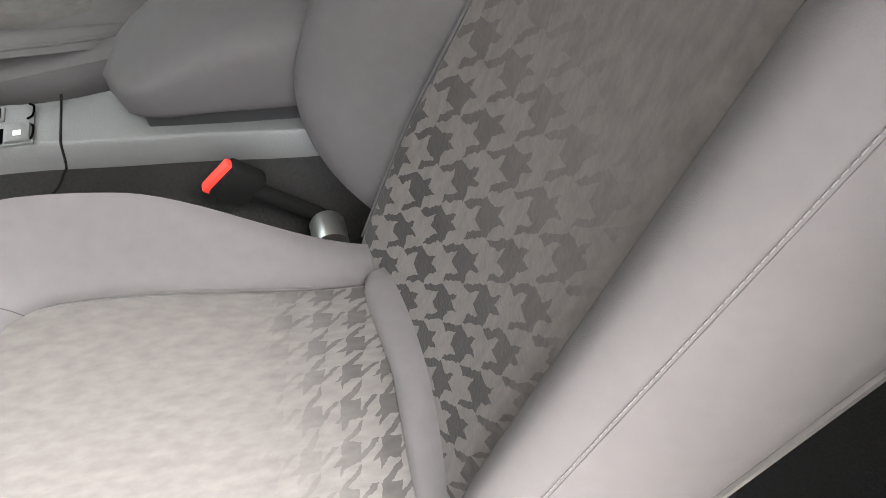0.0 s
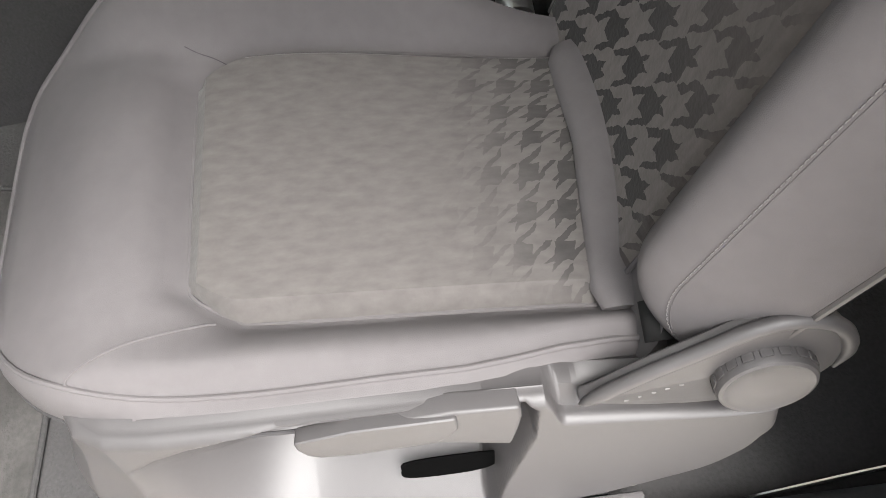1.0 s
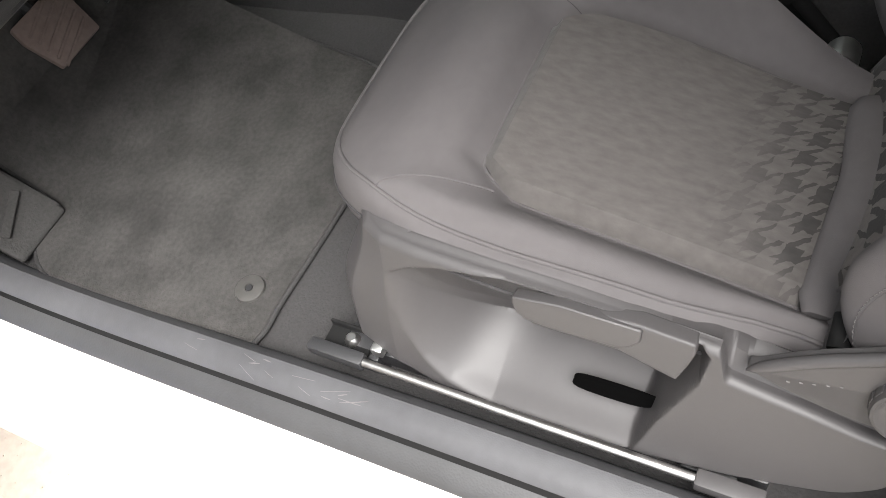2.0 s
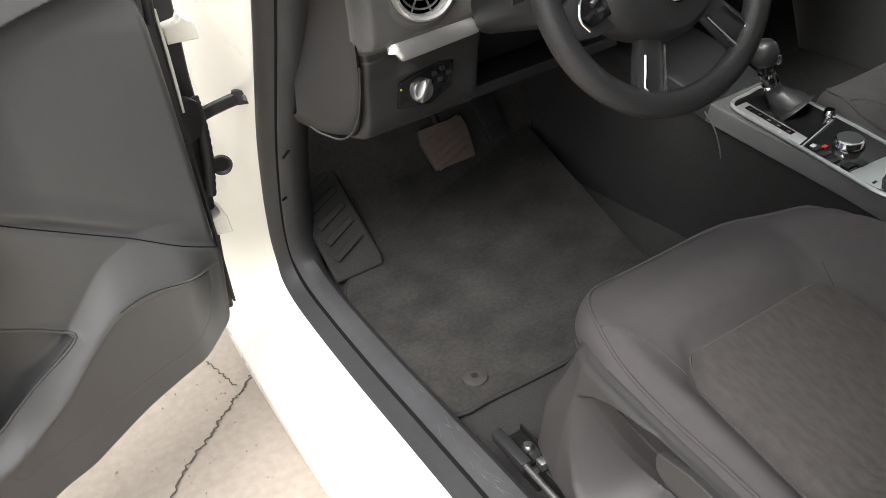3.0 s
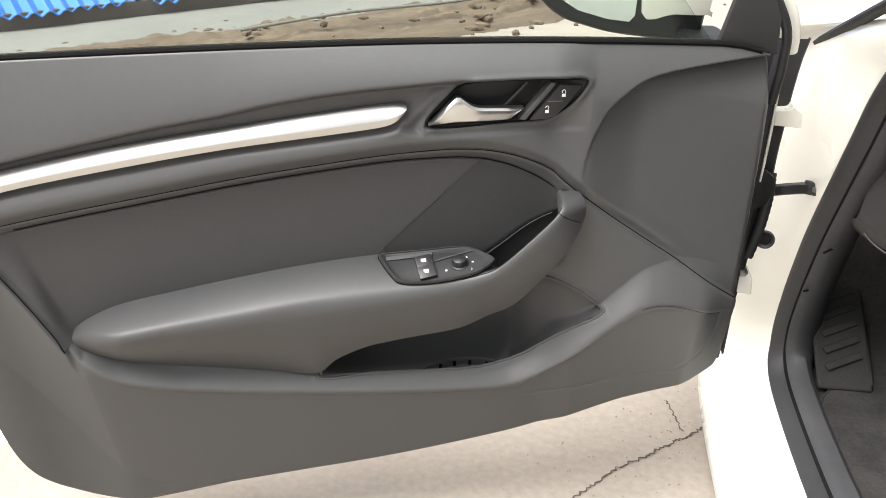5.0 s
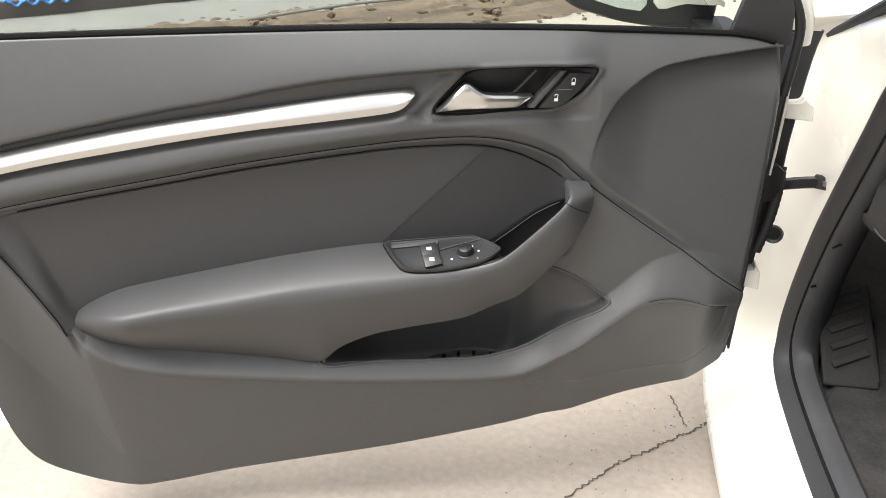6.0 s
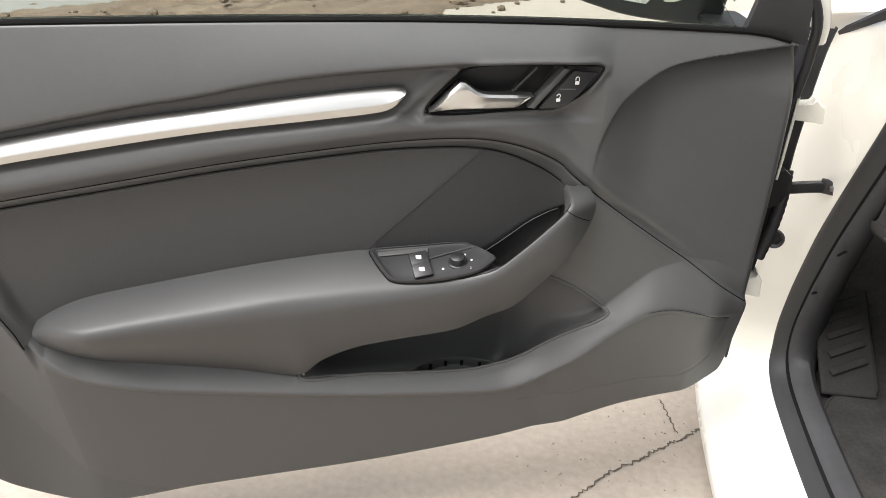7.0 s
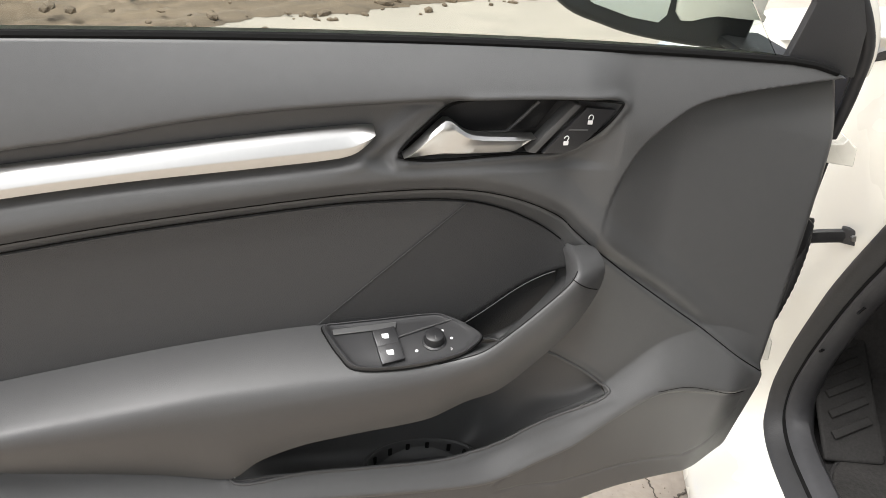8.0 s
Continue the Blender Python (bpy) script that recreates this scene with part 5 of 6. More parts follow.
for u, z, shut in ((0.384, 0.9155, 1), (0.409, 0.8905, 0)):
    icon = [box((0.006, 0.005, 0.001), d_axes(u, 0.0138, z - 0.003), 0.0004, 1)]
    loop = [D(u - 0.0025 + 0.001 * (1 - shut), 0.0138, z), D(u - 0.0025, 0.0138, z + 0.004), D(u, 0.0138, z + 0.006), D(u + 0.0025, 0.0138, z + 0.004), D(u + 0.0025, 0.0138, z + 0.001 + 0.002 * (1 - shut))]
    icon.append(tube(curve(loop, 4), 0.0006, 5))
    part("padlock_mark", merge(*icon), M_WHITE, lock, "small white padlock mark")


# window switches on the armrest
def on_arm(u, k, lift=0.0):
    d, z = arm_top(u, k)
    return D(u, d + lift * 0.45, z + lift * 0.9)


def arm_axes(u, k, lift):
    a = (on_arm(u + 0.01, k) - on_arm(u - 0.01, k)).normalized()
    b = (on_arm(u, k + 0.06) - on_arm(u, k - 0.06)).normalized()
    n_ = a.cross(b).normalized()
    if n_.z < 0:
        n_ = -n_
    b = n_.cross(a)
    return axes(on_arm(u, k) + n_ * lift, a, b, n_)


plate_uv = curve([V(u, k, 0) for u, k in ((0.678, 0.08), (0.674, 0.30), (0.662, 0.61), (0.646, 0.82), (0.600, 0.90), (0.546, 0.905), (0.512, 0.86), (0.494, 0.66), (0.506, 0.32), (0.524, 0.10), (0.542, 0.01), (0.604, 0.04), (0.66, 0.06))], 5, closed=True)
rows = []
ctr = V(0.585, 0.48, 0)
for k, lift in ((0.05, -0.001), (0.35, -0.001), (0.65, -0.001), (0.90, -0.001), (0.96, 0.0005), (0.985, 0.003), (1.01, 0.0034), (1.03, 0.0015), (1.04, -0.004)):
    rows.append([on_arm(*(ctr + (p - ctr) * k).xy, lift) for p in plate_uv])
rows = [[p + (DN * 0.0022 + DZ * 0.0044) for p in r] for r in rows]
switches = part("switch_panel", sheet(rows, closed_u=True, cap=True), M_POD, door, "black window switch panel with a raised rim")
part("panel_joint", tube([on_arm(*(ctr + (p - ctr) * 1.045).xy, 0.0012) for p in plate_uv], 0.0011, 6, closed=True), M_SEAM, switches)
# paler plastic stands in for the light reflected along the slot
part("panel_glint", slab([on_arm(u, k, 0.0056) for u, k in ((0.670, 0.17), (0.590, 0.12), (0.592, 0.24), (0.670, 0.27))], DZ * 0.0015, 0.0006, 1), M_PLASTIC, switches, "lighter bar for the reflection off a slanted facet")
part("panel_ridge", tube([on_arm(0.594, 0.42, 0.0058), on_arm(0.556, 0.29, 0.0062), on_arm(0.518, 0.16, 0.0058)], 0.0011, 6), M_PLASTIC, switches)
for u0, k in ((0.607, 0.44), (0.604, 0.71)):
    m = arm_axes(u0, k, 0.0075)
    b = part("window_button", box((0.029, 0.024, 0.009), m @ Matrix.Rotation(radians(-10), 4, "X") @ Matrix.Rotation(radians(8), 4, "Z"), 0.0022), M_BLACK, switches)
    mark = [(-0.0042, -0.0032), (0.0042, -0.0032), (0.0042, 0.0012), (0.0012, 0.0034), (-0.0042, 0.0034)]
    part("window_mark", slab([m @ Matrix.Rotation(radians(-10), 4, "X") @ V(a + 0.001, c, 0.0047) for a, c in mark], m.to_3x3() @ V(0, 0, 0.0005)), M_WHITE, b)
m = arm_axes(0.548, 0.58, 0.0055)
mk = part("mirror_knob", lathe([(0.0, 0.013), (0.009, 0.013), (0.0115, 0.0115), (0.0122, 0.009), (0.0128, 0.001), (0.0155, 0.0), (0.0155, -0.003)], m, 32), M_BLACK, switches, "black mirror adjusting knob")
part("knob_pointer", box((0.0012, 0.006, 0.0006), m @ Matrix.Translation((0.0, 0.006, 0.0131)), 0), M_PLASTIC, mk)
for u, k in ((0.572, 0.70), (0.545, 0.36), (0.535, 0.40), (0.526, 0.58), (0.530, 0.78)):
    part("mirror_mark", lathe([(0.0, 0.0006), (0.0019, 0.0006), (0.0022, 0.0)], arm_axes(u, k, 0.0047), 10), M_WHITE, switches)

# outside skin, window seals, glass, sail panel
rows = []
for i in range(40):
    u = 0.026 + 1.414 * i / 39
    a = interp(FOOT, min(max(u, 0.031), 1.385)) - 0.004 * smoothstep(0.02, 0.08, u)
    b = interp(BELT, max(u, 0.05)) - 0.004
    rows.append([D(u, -0.05, a), D(u, -0.085, a + 0.02), D(u, -0.125, a + 0.15), D(u, -0.145, 0.5 * (a + b)), D(u, -0.13, b - 0.12), D(u, -0.095, b - 0.02), D(u, -0.07, b)])
part("outer_skin", sheet(rows), M_PAINT, door, "cream-white painted outer door skin")
part("front_edge", slab([D(u, -0.078, z) for u, z in ((-0.014, 0.70), (-0.0155, 0.74), (-0.016, 0.80), (-0.0145, 0.865), (-0.0115, 0.865), (-0.0115, 0.70))], DN * 0.004, 0.0), M_PAINT, door, "cream-white door front edge", smooth=False)
part("edge_rubber", slab([D(-0.011, d, z) for d, z in ((-0.078, 0.31), (-0.12, 0.34), (-0.135, 0.7), (-0.10, 0.95), (-0.075, 0.955))], DX * 0.004, 0.0), M_RUBBER, door, "black rubber facing of the door's front edge", smooth=False)
part("belt_seal", tube([D(u, -0.018, interp(BELT, u) + 0.003) for u in [0.06 + 1.34 * i / 40 for i in range(41)]], 0.005, 8), M_DARKGAP, door, "black rubber window seal")
pane = part("window_pane", slab([D(u, -0.03, z) for u, z in ((0.135, 0.968), (1.40, 0.99), (1.36, 1.36), (0.55, 1.36), (0.36, 1.25))], DN * -0.004), M_GLASS, door, "clear side window glass", smooth=False)
pane.visible_shadow = False
part("sail_panel", slab([D(u, -0.022, z) for u, z in ((0.030, 0.950), (0.132, 0.972), (0.115, 1.04), (0.135, 1.085), (0.22, 1.17), (0.15, 1.17), (0.07, 1.08), (0.035, 1.01))], DN * -0.012, 0.003), M_LOWER, door, "black corner panel ahead of the window")
frame_path = curve([D(0.010, -0.05, 0.86), D(0.010, -0.04, 0.93), D(0.024, -0.03, 1.0), D(0.085, -0.035, 1.085), D(0.22, -0.04, 1.20), D(0.42, -0.045, 1.32), D(0.60, -0.045, 1.37)], 6)
part("window_frame", tube(frame_path, 0.008, 10), M_RUBBER, door, "black window frame")
part("frame_lip", tube([p + DN * -0.030 + DX * -0.024 for p in frame_path[7:]], 0.013, 10), M_PAINT, door, "cream-white edge of the window frame")

# hinges, check strap, wiring sleeve
for z, x, w, hh, wx in ((0.817, -0.034, 0.048, 0.028, -0.062), (0.482, -0.062, 0.028, 0.036, -0.082)):
    jag = [(x - w / 2, z - hh / 2), (x + w / 2, z - hh / 2 - 0.004), (x + w / 2 - 0.002, z + hh / 2 - 0.004), (x + w * 0.30, z + hh / 2), (x + w * 0.12, z + hh / 2 + 0.009), (x, z + hh / 2 + 0.001), (x - w / 2, z + hh / 2 - 0.002)]
    hinge = part("hinge", slab([V(a, 1.012, b) for a, b in jag], (0, 0.05, 0), 0.0015, 1), M_PAINT, door, "cream-white painted door hinge")
    part("hinge_pin", tube([(wx, 1.020, z - hh * 0.45), (wx, 1.020, z - hh * 0.05)], 0.006, 12), M_BLACK, hinge)
strap = [D(-0.005, -0.10, 0.665), V(-0.03, 1.055, 0.664), V(0.005, 1.058, 0.668), V(0.035, 1.06, 0.67)]
check = part("check_strap", tube(curve(strap, 5), 0.006, 8, squash=2.0), M_BLACK, door, "black steel door check strap")
part("strap_mount", box((0.030, 0.012, 0.026), Matrix.Translation((0.040, 1.057, 0.671)) @ Matrix.Rotation(radians(-25), 4, "Z"), 0.003), M_BLACK, check)
part("strap_bolt", lathe([(0.0, 0.004), (0.005, 0.004), (0.006, 0.0), (0.006, -0.004)], axes(V(0.043, 1.0505, 0.671), V(1, 0, 0), V(0, 0, 1), V(0, -1, 0)), 12), M_STEEL, check)
boot = curve([D(-0.02, -0.08, 0.54), D(-0.035, -0.085, 0.60), D(-0.045, -0.095, 0.66), D(-0.05, -0.11, 0.70)], 10)
part("wiring_sleeve", tube(boot, [0.010 + 0.001 * (i % 2) for i in range(len(boot))], 12), M_RUBBER, door, "ribbed black wiring sleeve")
part("strap_box", slab([D(-0.01, -0.08, 0.64), D(-0.045, -0.085, 0.645), D(-0.047, -0.085, 0.70), D(-0.03, -0.08, 0.715), D(-0.01, -0.08, 0.71)], DN * -0.02, 0.004), M_BLACK, door)

# side mirror on the door
def mirror_d(u, z):
    """The mirror's face, turned outwards and tipped down."""
    return -0.165 - 0.26 * (u - 0.25) + 0.16 * (z - 1.03)


shell = curve([D(u, mirror_d(u, z), z) for u, z in ((0.398, 1.09), (0.397, 1.05), (0.385, 1.015), (0.345, 0.978), (0.30, 0.962), (0.255, 0.951), (0.19, 0.944), (0.125, 0.942), (0.112, 0.955), (0.109, 1.0), (0.112, 1.10), (0.16, 1.16), (0.28, 1.175), (0.37, 1.15))], 4, closed=True)
mirror = part("mirror_shell", slab(shell, DN * -0.09, 0.012, 3), M_BLACK, door, "black shell of the door mirror")
cap = curve([D(u, mirror_d(u, z) + 0.004, z) for u, z in ((0.214, 0.990), (0.212, 1.16), (0.16, 1.168), (0.110, 1.105), (0.105, 1.0), (0.108, 0.988), (0.16, 0.988))], 4, closed=True)
part("mirror_cap", slab(cap, DN * -0.10, 0.006), M_PAINT, mirror, "cream-white mirror cap")
mg = [D(u, mirror_d(u, z) + 0.001, z) for u, z in ((0.380, 1.13), (0.378, 1.06), (0.364, 1.022), (0.318, 0.992), (0.268, 0.978), (0.232, 0.974), (0.224, 0.985), (0.226, 1.13))]
part("mirror_glass", slab(mg, DN * 0.002), M_MIRROR, mirror, "mirror glass", smooth=False)
part("mirror_arm", slab([D(u, -0.06, z) for u, z in ((0.07, 0.945), (0.15, 0.950), (0.15, 0.965), (0.07, 0.96))], DN * -0.12, 0.01), M_BLACK, door, "black mirror foot")

# ---- dashboard ----
dash = thing("dashboard", (0.9, 1.0, 0.55), "charcoal soft plastic dashboard with a round air vent", "dashboard")
PROFILE = [(1.30, 0.885), (1.15, 0.912), (1.02, 0.945), (0.92, 0.982), (0.87, 0.990), (0.838, 0.97), (0.818, 0.93), (0.815, 0.85), (0.822, 0.79), (0.830, 0.772), (0.838, 0.765),
           (0.850, 0.758), (0.853, 0.745), (0.850, 0.735), (0.862, 0.70), (0.872, 0.655), (0.885, 0.615), (0.92, 0.585), (1.05, 0.565), (1.25, 0.56)]


def dash_bend(x):
    """How far the dashboard's face lies ahead at its ends."""
    return 0.035 * smoothstep(0.196, 0.168, x) ** 2 + 0.05 * smoothstep(1.3, 1.7, x)


prof = curve([V(0, y, z) for y, z in PROFILE], 12)
rows = []
for i in range(241):
    x = 0.168 + (1.534 * i / 240 if i > 120 else 0.767 * (i / 120) ** 1.15)
    hood = math.exp(-((x - 0.47) / 0.17) ** 4)
    row = []
    for p in prof:
        y, z = p.y + dash_bend(x) * smoothstep(1.3, 0.9, p.y), p.z
        k = smoothstep(0.93, 1.0, z) * smoothstep(1.2, 0.95, p.y)
        z += (0.042 * hood - 0.010 * smoothstep(0.36, 0.18, x)) * k
        if 0.79 < p.z < 0.975 and p.y < 0.9:  # instrument binnacle
            y += 0.075 * smoothstep(0.166, 0.138, math.hypot((x - 0.486), (p.z - 0.893) * 1.75))
        if p.z < 0.765:  # the lower part is set back
            y += 0.010 * smoothstep(0.76, 0.735, p.z)
            y += 0.13 * smoothstep(0.395, 0.42, x) * smoothstep(0.76, 0.72, p.z) * smoothstep(1.2, 0.9, p.y)
        row.append(V(x, y, z))
    rows.append(row)


def keep_faces(bm, test):
    """Leaves of a mesh only the faces whose middle passes the test."""
    bmesh.ops.delete(bm, geom=[f for f in bm.faces if not test(f.calc_center_median())], context="FACES")
    return bm


def in_binnacle(c):
    return c.y < 0.96 and math.hypot(c.x - 0.486, (c.z - 0.893) * 1.75) < 0.160 and c.z < 0.975


# round vent let into the dashboard
VC, VN = V(0.273, 0.812, 0.850), V(-0.10, -0.985, 0.14).normalized()
VX = V(0.985, -0.10, 0).normalized()
VM = axes(VC, VX, VN.cross(VX).normalized(), VN) @ Matrix.Scale(0.93, 4)
part("dash_body", keep_faces(sheet(rows), lambda c: c.z > 0.756 and not in_binnacle(c) and (c.x < 0.37 or c.z > 0.93) and (c - VC).length > 0.056), M_DASH, dash, "grey upper dashboard moulding", sharp=60)
part("binnacle_lining", keep_faces(sheet(rows), lambda c: c.z > 0.756 and in_binnacle(c)), M_BLACK, dash, "black lining round the instruments", sharp=60)
# the upper face right of the vent is coloured dark for its shade
part("lower_and_shaded_dash", keep_faces(sheet(rows), lambda c: c.z <= 0.756 or (c.x >= 0.37 and c.z <= 0.93 and not in_binnacle(c))), M_LOWER, dash, "dark lower dashboard, with the shaded face right of the vent", sharp=60)
END = [(1.25, 0.89), (1.02, 0.935), (0.91, 0.972), (0.868, 0.95), (0.850, 0.88), (0.853, 0.80), (0.865, 0.72), (0.885, 0.655), (0.91, 0.615), (0.95, 0.592), (1.05, 0.58), (1.25, 0.575)]
ends = curve([V(0, y, z) for y, z in END], 8)
rows = []
for i in range(13):
    k = i / 12
    rows.append([V(0.176 - 0.076 * k, p.y + 0.085 * k**1.4 * smoothstep(1.3, 1.0, p.y), p.z + 0.03 * k * k * smoothstep(0.66, 0.60, p.z)) for p in ends])
part("end_cap", sheet(rows), M_LOWER, dash, "charcoal cover on the dashboard's end", sharp=60)
part("end_seam", tube([V(0.1745, p.y - 0.0005, p.z) for p in ends[16:70]], 0.0018, 6), M_SEAM, dash)
part("end_rim", tube(curve([V(0.112, 0.955, 0.628), V(0.122, 0.935, 0.619), V(0.145, 0.905, 0.612), V(0.163, 0.882, 0.640), V(0.172, 0.868, 0.69), V(0.175, 0.858, 0.74)], 6), 0.0018, 10), M_LOWER, dash, "raised rim under the end cover")

vent = part("air_vent", lathe([(0.0, -0.045), (0.040, -0.045), (0.043, -0.01), (0.046, 0.006)], VM, 40, cap=False), M_HOLE, dash, "round black air vent")
part("vent_ring", lathe([(0.0435, -0.02), (0.0435, 0.006), (0.046, 0.013), (0.0505, 0.015), (0.0535, 0.011), (0.0545, 0.004), (0.0545, -0.02)], VM, 48, cap=False), M_RING, vent, "bright chrome vent ring")
for r in (0.022, 0.036):
    part("vane_ring", tube([VM @ V(r * math.cos(2 * math.pi * i / 36), r * math.sin(2 * math.pi * i / 36), -0.002 - 0.15 * (0.04 - r)) for i in range(36)], 0.0016, 8, closed=True), M_PLASTIC, vent)
for i in range(8):
    a = 2 * math.pi * (i + 0.3) / 8
    part("vane", tube([VM @ V(0.010 * math.cos(a), 0.010 * math.sin(a), -0.004), VM @ V(0.0435 * math.cos(a), 0.0435 * math.sin(a), -0.004)], 0.0016, 6), M_PLASTIC, vent)
part("vent_hub", lathe([(0.0, 0.004), (0.006, 0.004), (0.007, 0.007), (0.011, 0.007), (0.012, 0.0), (0.010, -0.01)], VM, 24), M_BRIGHT, vent, "chrome vent hub")
part("vent_collar", lathe([(0.053, -0.03), (0.054, 0.002), (0.060, 0.001), (0.068, -0.008), (0.072, -0.03)], VM, 48, cap=False), M_PLASTIC, vent)
# demister slots on top
DM = axes(V(0.219, 0.8265, 0.960), V(1, 0, 0), V(0, 0.42, 0.907).normalized(), V(0, -0.907, 0.42).normalized())
dm = part("demister_frame", slab([DM @ V(a, b, -0.002) for a, b in ((-0.027, -0.022), (0.021, -0.016), (0.027, 0.024), (-0.021, 0.018))], DM.to_3x3() @ V(0, 0, 0.004), 0.0015), M_DARKGAP, dash, "black demister grille")
for i in range(7):
    y = -0.016 + 0.0055 * i
    part("slot_bar", tube([DM @ V(-0.024 + 0.15 * y, y - 0.006, 0.003), DM @ V(0.024 + 0.15 * y, y + 0.006, 0.003)], 0.0014, 6), M_PLASTIC, dm)
rows = []
for i in range(25):
    k = i / 24
    w = 0.15 + 0.85 * (1 - (max(0.0, abs(2 * k - 1) - 0.88) / 0.12) ** 2) ** 0.5
    mid = V(0.222 + 0.150 * k, 0.829, 0.755 + 0.007 * k)
    rows.append([mid + V(o, dy * w, 1.55 * dz * w) for o, dy, dz in ((-0.009, 0.015, 0.012), (-0.006, 0.003, 0.0105), (0.0, -0.005, 0.004), (0.003, -0.0065, -0.003), (0.005, -0.003, -0.009), (0.006, 0.010, -0.011))])
part("dash_strip", sheet(rows, closed_u=True, cap=True), M_RING, dash, "satin aluminium dash strip")
HM = Matrix.Translation((0.288, 0.872, 0.668)) @ Matrix.Rotation(radians(80), 4, "X")
hs = part("light_switch", slab([HM @ V(a, b, 0) for a, b in ((-0.058, -0.018), (-0.045, 0.022), (0.03, 0.036), (0.058, 0.030), (0.045, -0.010), (0.0, -0.026))], (0, -0.008, 0), 0.003), M_GLOSS, dash, "headlight switch panel")
part("light_knob", merge(lathe([(0.0, 0.012), (0.016, 0.012), (0.019, 0.008), (0.020, 0.0)], HM @ Matrix.Translation((-0.012, 0.0, 0.008)), 28), box((0.008, 0.040, 0.02), HM @ Matrix.Translation((-0.012, 0, 0.018)) @ Matrix.Rotation(radians(-35), 4, "Z"), 0.003)), M_CHROME, hs, "silver rotary headlight knob")
for a, b in ((0.018, 0.018), (0.034, 0.022), (0.026, 0.006), (0.044, 0.012)):
    part("switch_key", box((0.010, 0.008, 0.004), HM @ Matrix.Translation((a, b, 0.009)), 0.001, 1), M_BLACK, hs)
part("lamp_mark", box((0.003, 0.003, 0.001), HM @ Matrix.Translation((-0.046, 0.01, 0.0085)), 0), M_YELLOW, hs)
part("column_cover", box((0.21, 0.20, 0.11), Matrix.Translation((0.462, 0.745, 0.825)) @ Matrix.Rotation(radians(-18), 4, "X"), 0.03, 4), M_BLACK, dash, "dark steering column cover")
part("knee_panel", plate([(0.30, 0.90, 0.60), (0.72, 0.90, 0.60), (0.72, 1.10, 0.56), (0.30, 1.10, 0.56)], 0.02), M_BLACK, dash)

# instruments
cluster = thing("instrument_cluster", (0.47, 0.89, 0.88), "dark instrument cluster with red-lit round dials", "instrument cluster")
part("cluster_face", box((0.30, 0.004, 0.14), Matrix.Translation((0.485, 0.893, 0.895)), 0.0), M_GLOSS, cluster)
for cx in (0.390, 0.555):
    cm = axes(V(cx, 0.884, 0.897), V(1, 0, 0), V(0, 0, 1), V(0, -1, 0))
    dial = part("dial", lathe([(0.0, 0.0), (0.052, 0.0), (0.054, -0.006)], cm, 40), M_GLOSS, cluster, "black round dial")
    part("dial_rim", tube([cm @ V(0.055 * math.cos(2 * math.pi * i / 48), 0.055 * math.sin(2 * math.pi * i / 48), 0.006) for i in range(48)], 0.0022, 8, closed=True), M_CHROME, dial, "silver dial rim")
    for i in range(22):
        a = radians(225 - 270 * i / 21)
        part("tick", box((0.007, 0.0016, 0.0008), cm @ Matrix.Rotation(a, 4, "Z") @ Matrix.Translation((0.045, 0, 0.0012)), 0), M_WHITE if i < 15 else M_RED, dial)
    part("red_arc", tube([cm @ V(0.038 * math.cos(radians(60 - 8 * i)), 0.038 * math.sin(radians(60 - 8 * i)), 0.001) for i in range(13)], 0.0035, 6, squash=0.3), M_RED, dial, "red warning arc")
    part("needle", box((0.036, 0.003, 0.002), cm @ Matrix.Rotation(radians(215), 4, "Z") @ Matrix.Translation((0.018, 0, 0.003)), 0), M_RED, dial)
disp = part("display", box((0.055, 0.003, 0.075), Matrix.Translation((0.472, 0.888, 0.905)), 0.002, 1), M_GLOSS, cluster)
part("display_car", merge(box((0.012, 0.001, 0.026), Matrix.Translation((0.472, 0.886, 0.915)), 0.0), box((0.004, 0.001, 0.006), Matrix.Translation((0.464, 0.886, 0.919)), 0.0)), M_STEEL, disp)
for x in (0.458, 0.485):
    part("display_bar", box((0.012, 0.001, 0.004), Matrix.Translation((x, 0.886, 0.882)), 0.0), M_WHITE, disp)

# ---- steering wheel ----
wheel = thing("steering_wheel", (0.445, 0.55, 0.73), "black leather three-spoke steering wheel with silver inlays", "steering wheel")
WN = V(-0.03, -0.90, 0.43).normalized()
WX = V(1, -0.0333, 0).normalized()
WY = WN.cross(WX).normalized()
WM = axes(V(0.455, 0.533, 0.882), WX, WY, WN) @ Matrix.Rotation(radians(11), 4, "Z")
RIM = 0.166
part("rim", tube([WM @ V(RIM * math.cos(a), RIM * math.sin(a), 0) for a in [2 * math.pi * i / 72 for i in range(72)]], 0.0175, 16, closed=True), M_LEATHER, wheel, "stitched black leather rim")
boss = []
for su, h in ((0.02, 0.036), (0.5, 0.036), (0.85, 0.030), (0.97, 0.018), (1.0, 0.0), (0.95, -0.02)):
    boss.append([WM @ V(su * 0.096 * (1 + 0.12 * math.cos(2 * a)) * math.cos(a), su * 0.084 * math.sin(a) - 0.004, h - 0.012) for a in [2 * math.pi * i / 40 for i in range(40)]])
part("airbag_cover", sheet(boss, closed_u=True, cap=True), M_LEATHER, wheel, "black airbag cover")
shield = curve([WM @ V(a, b, 0.0265) for a, b in ((-0.043, 0.020), (0.0, 0.026), (0.043, 0.020), (0.041, -0.002), (0.022, -0.036), (0.0, -0.044), (-0.022, -0.036), (-0.041, -0.002))], 5, closed=True)
part("shield_frame", tube(shield, 0.0022, 8, closed=True), M_BRIGHT, wheel, "chrome shield outline")
part("shield_field", slab([p - WN * 0.002 for p in shield], WN * 0.002), M_GLOSS, wheel)
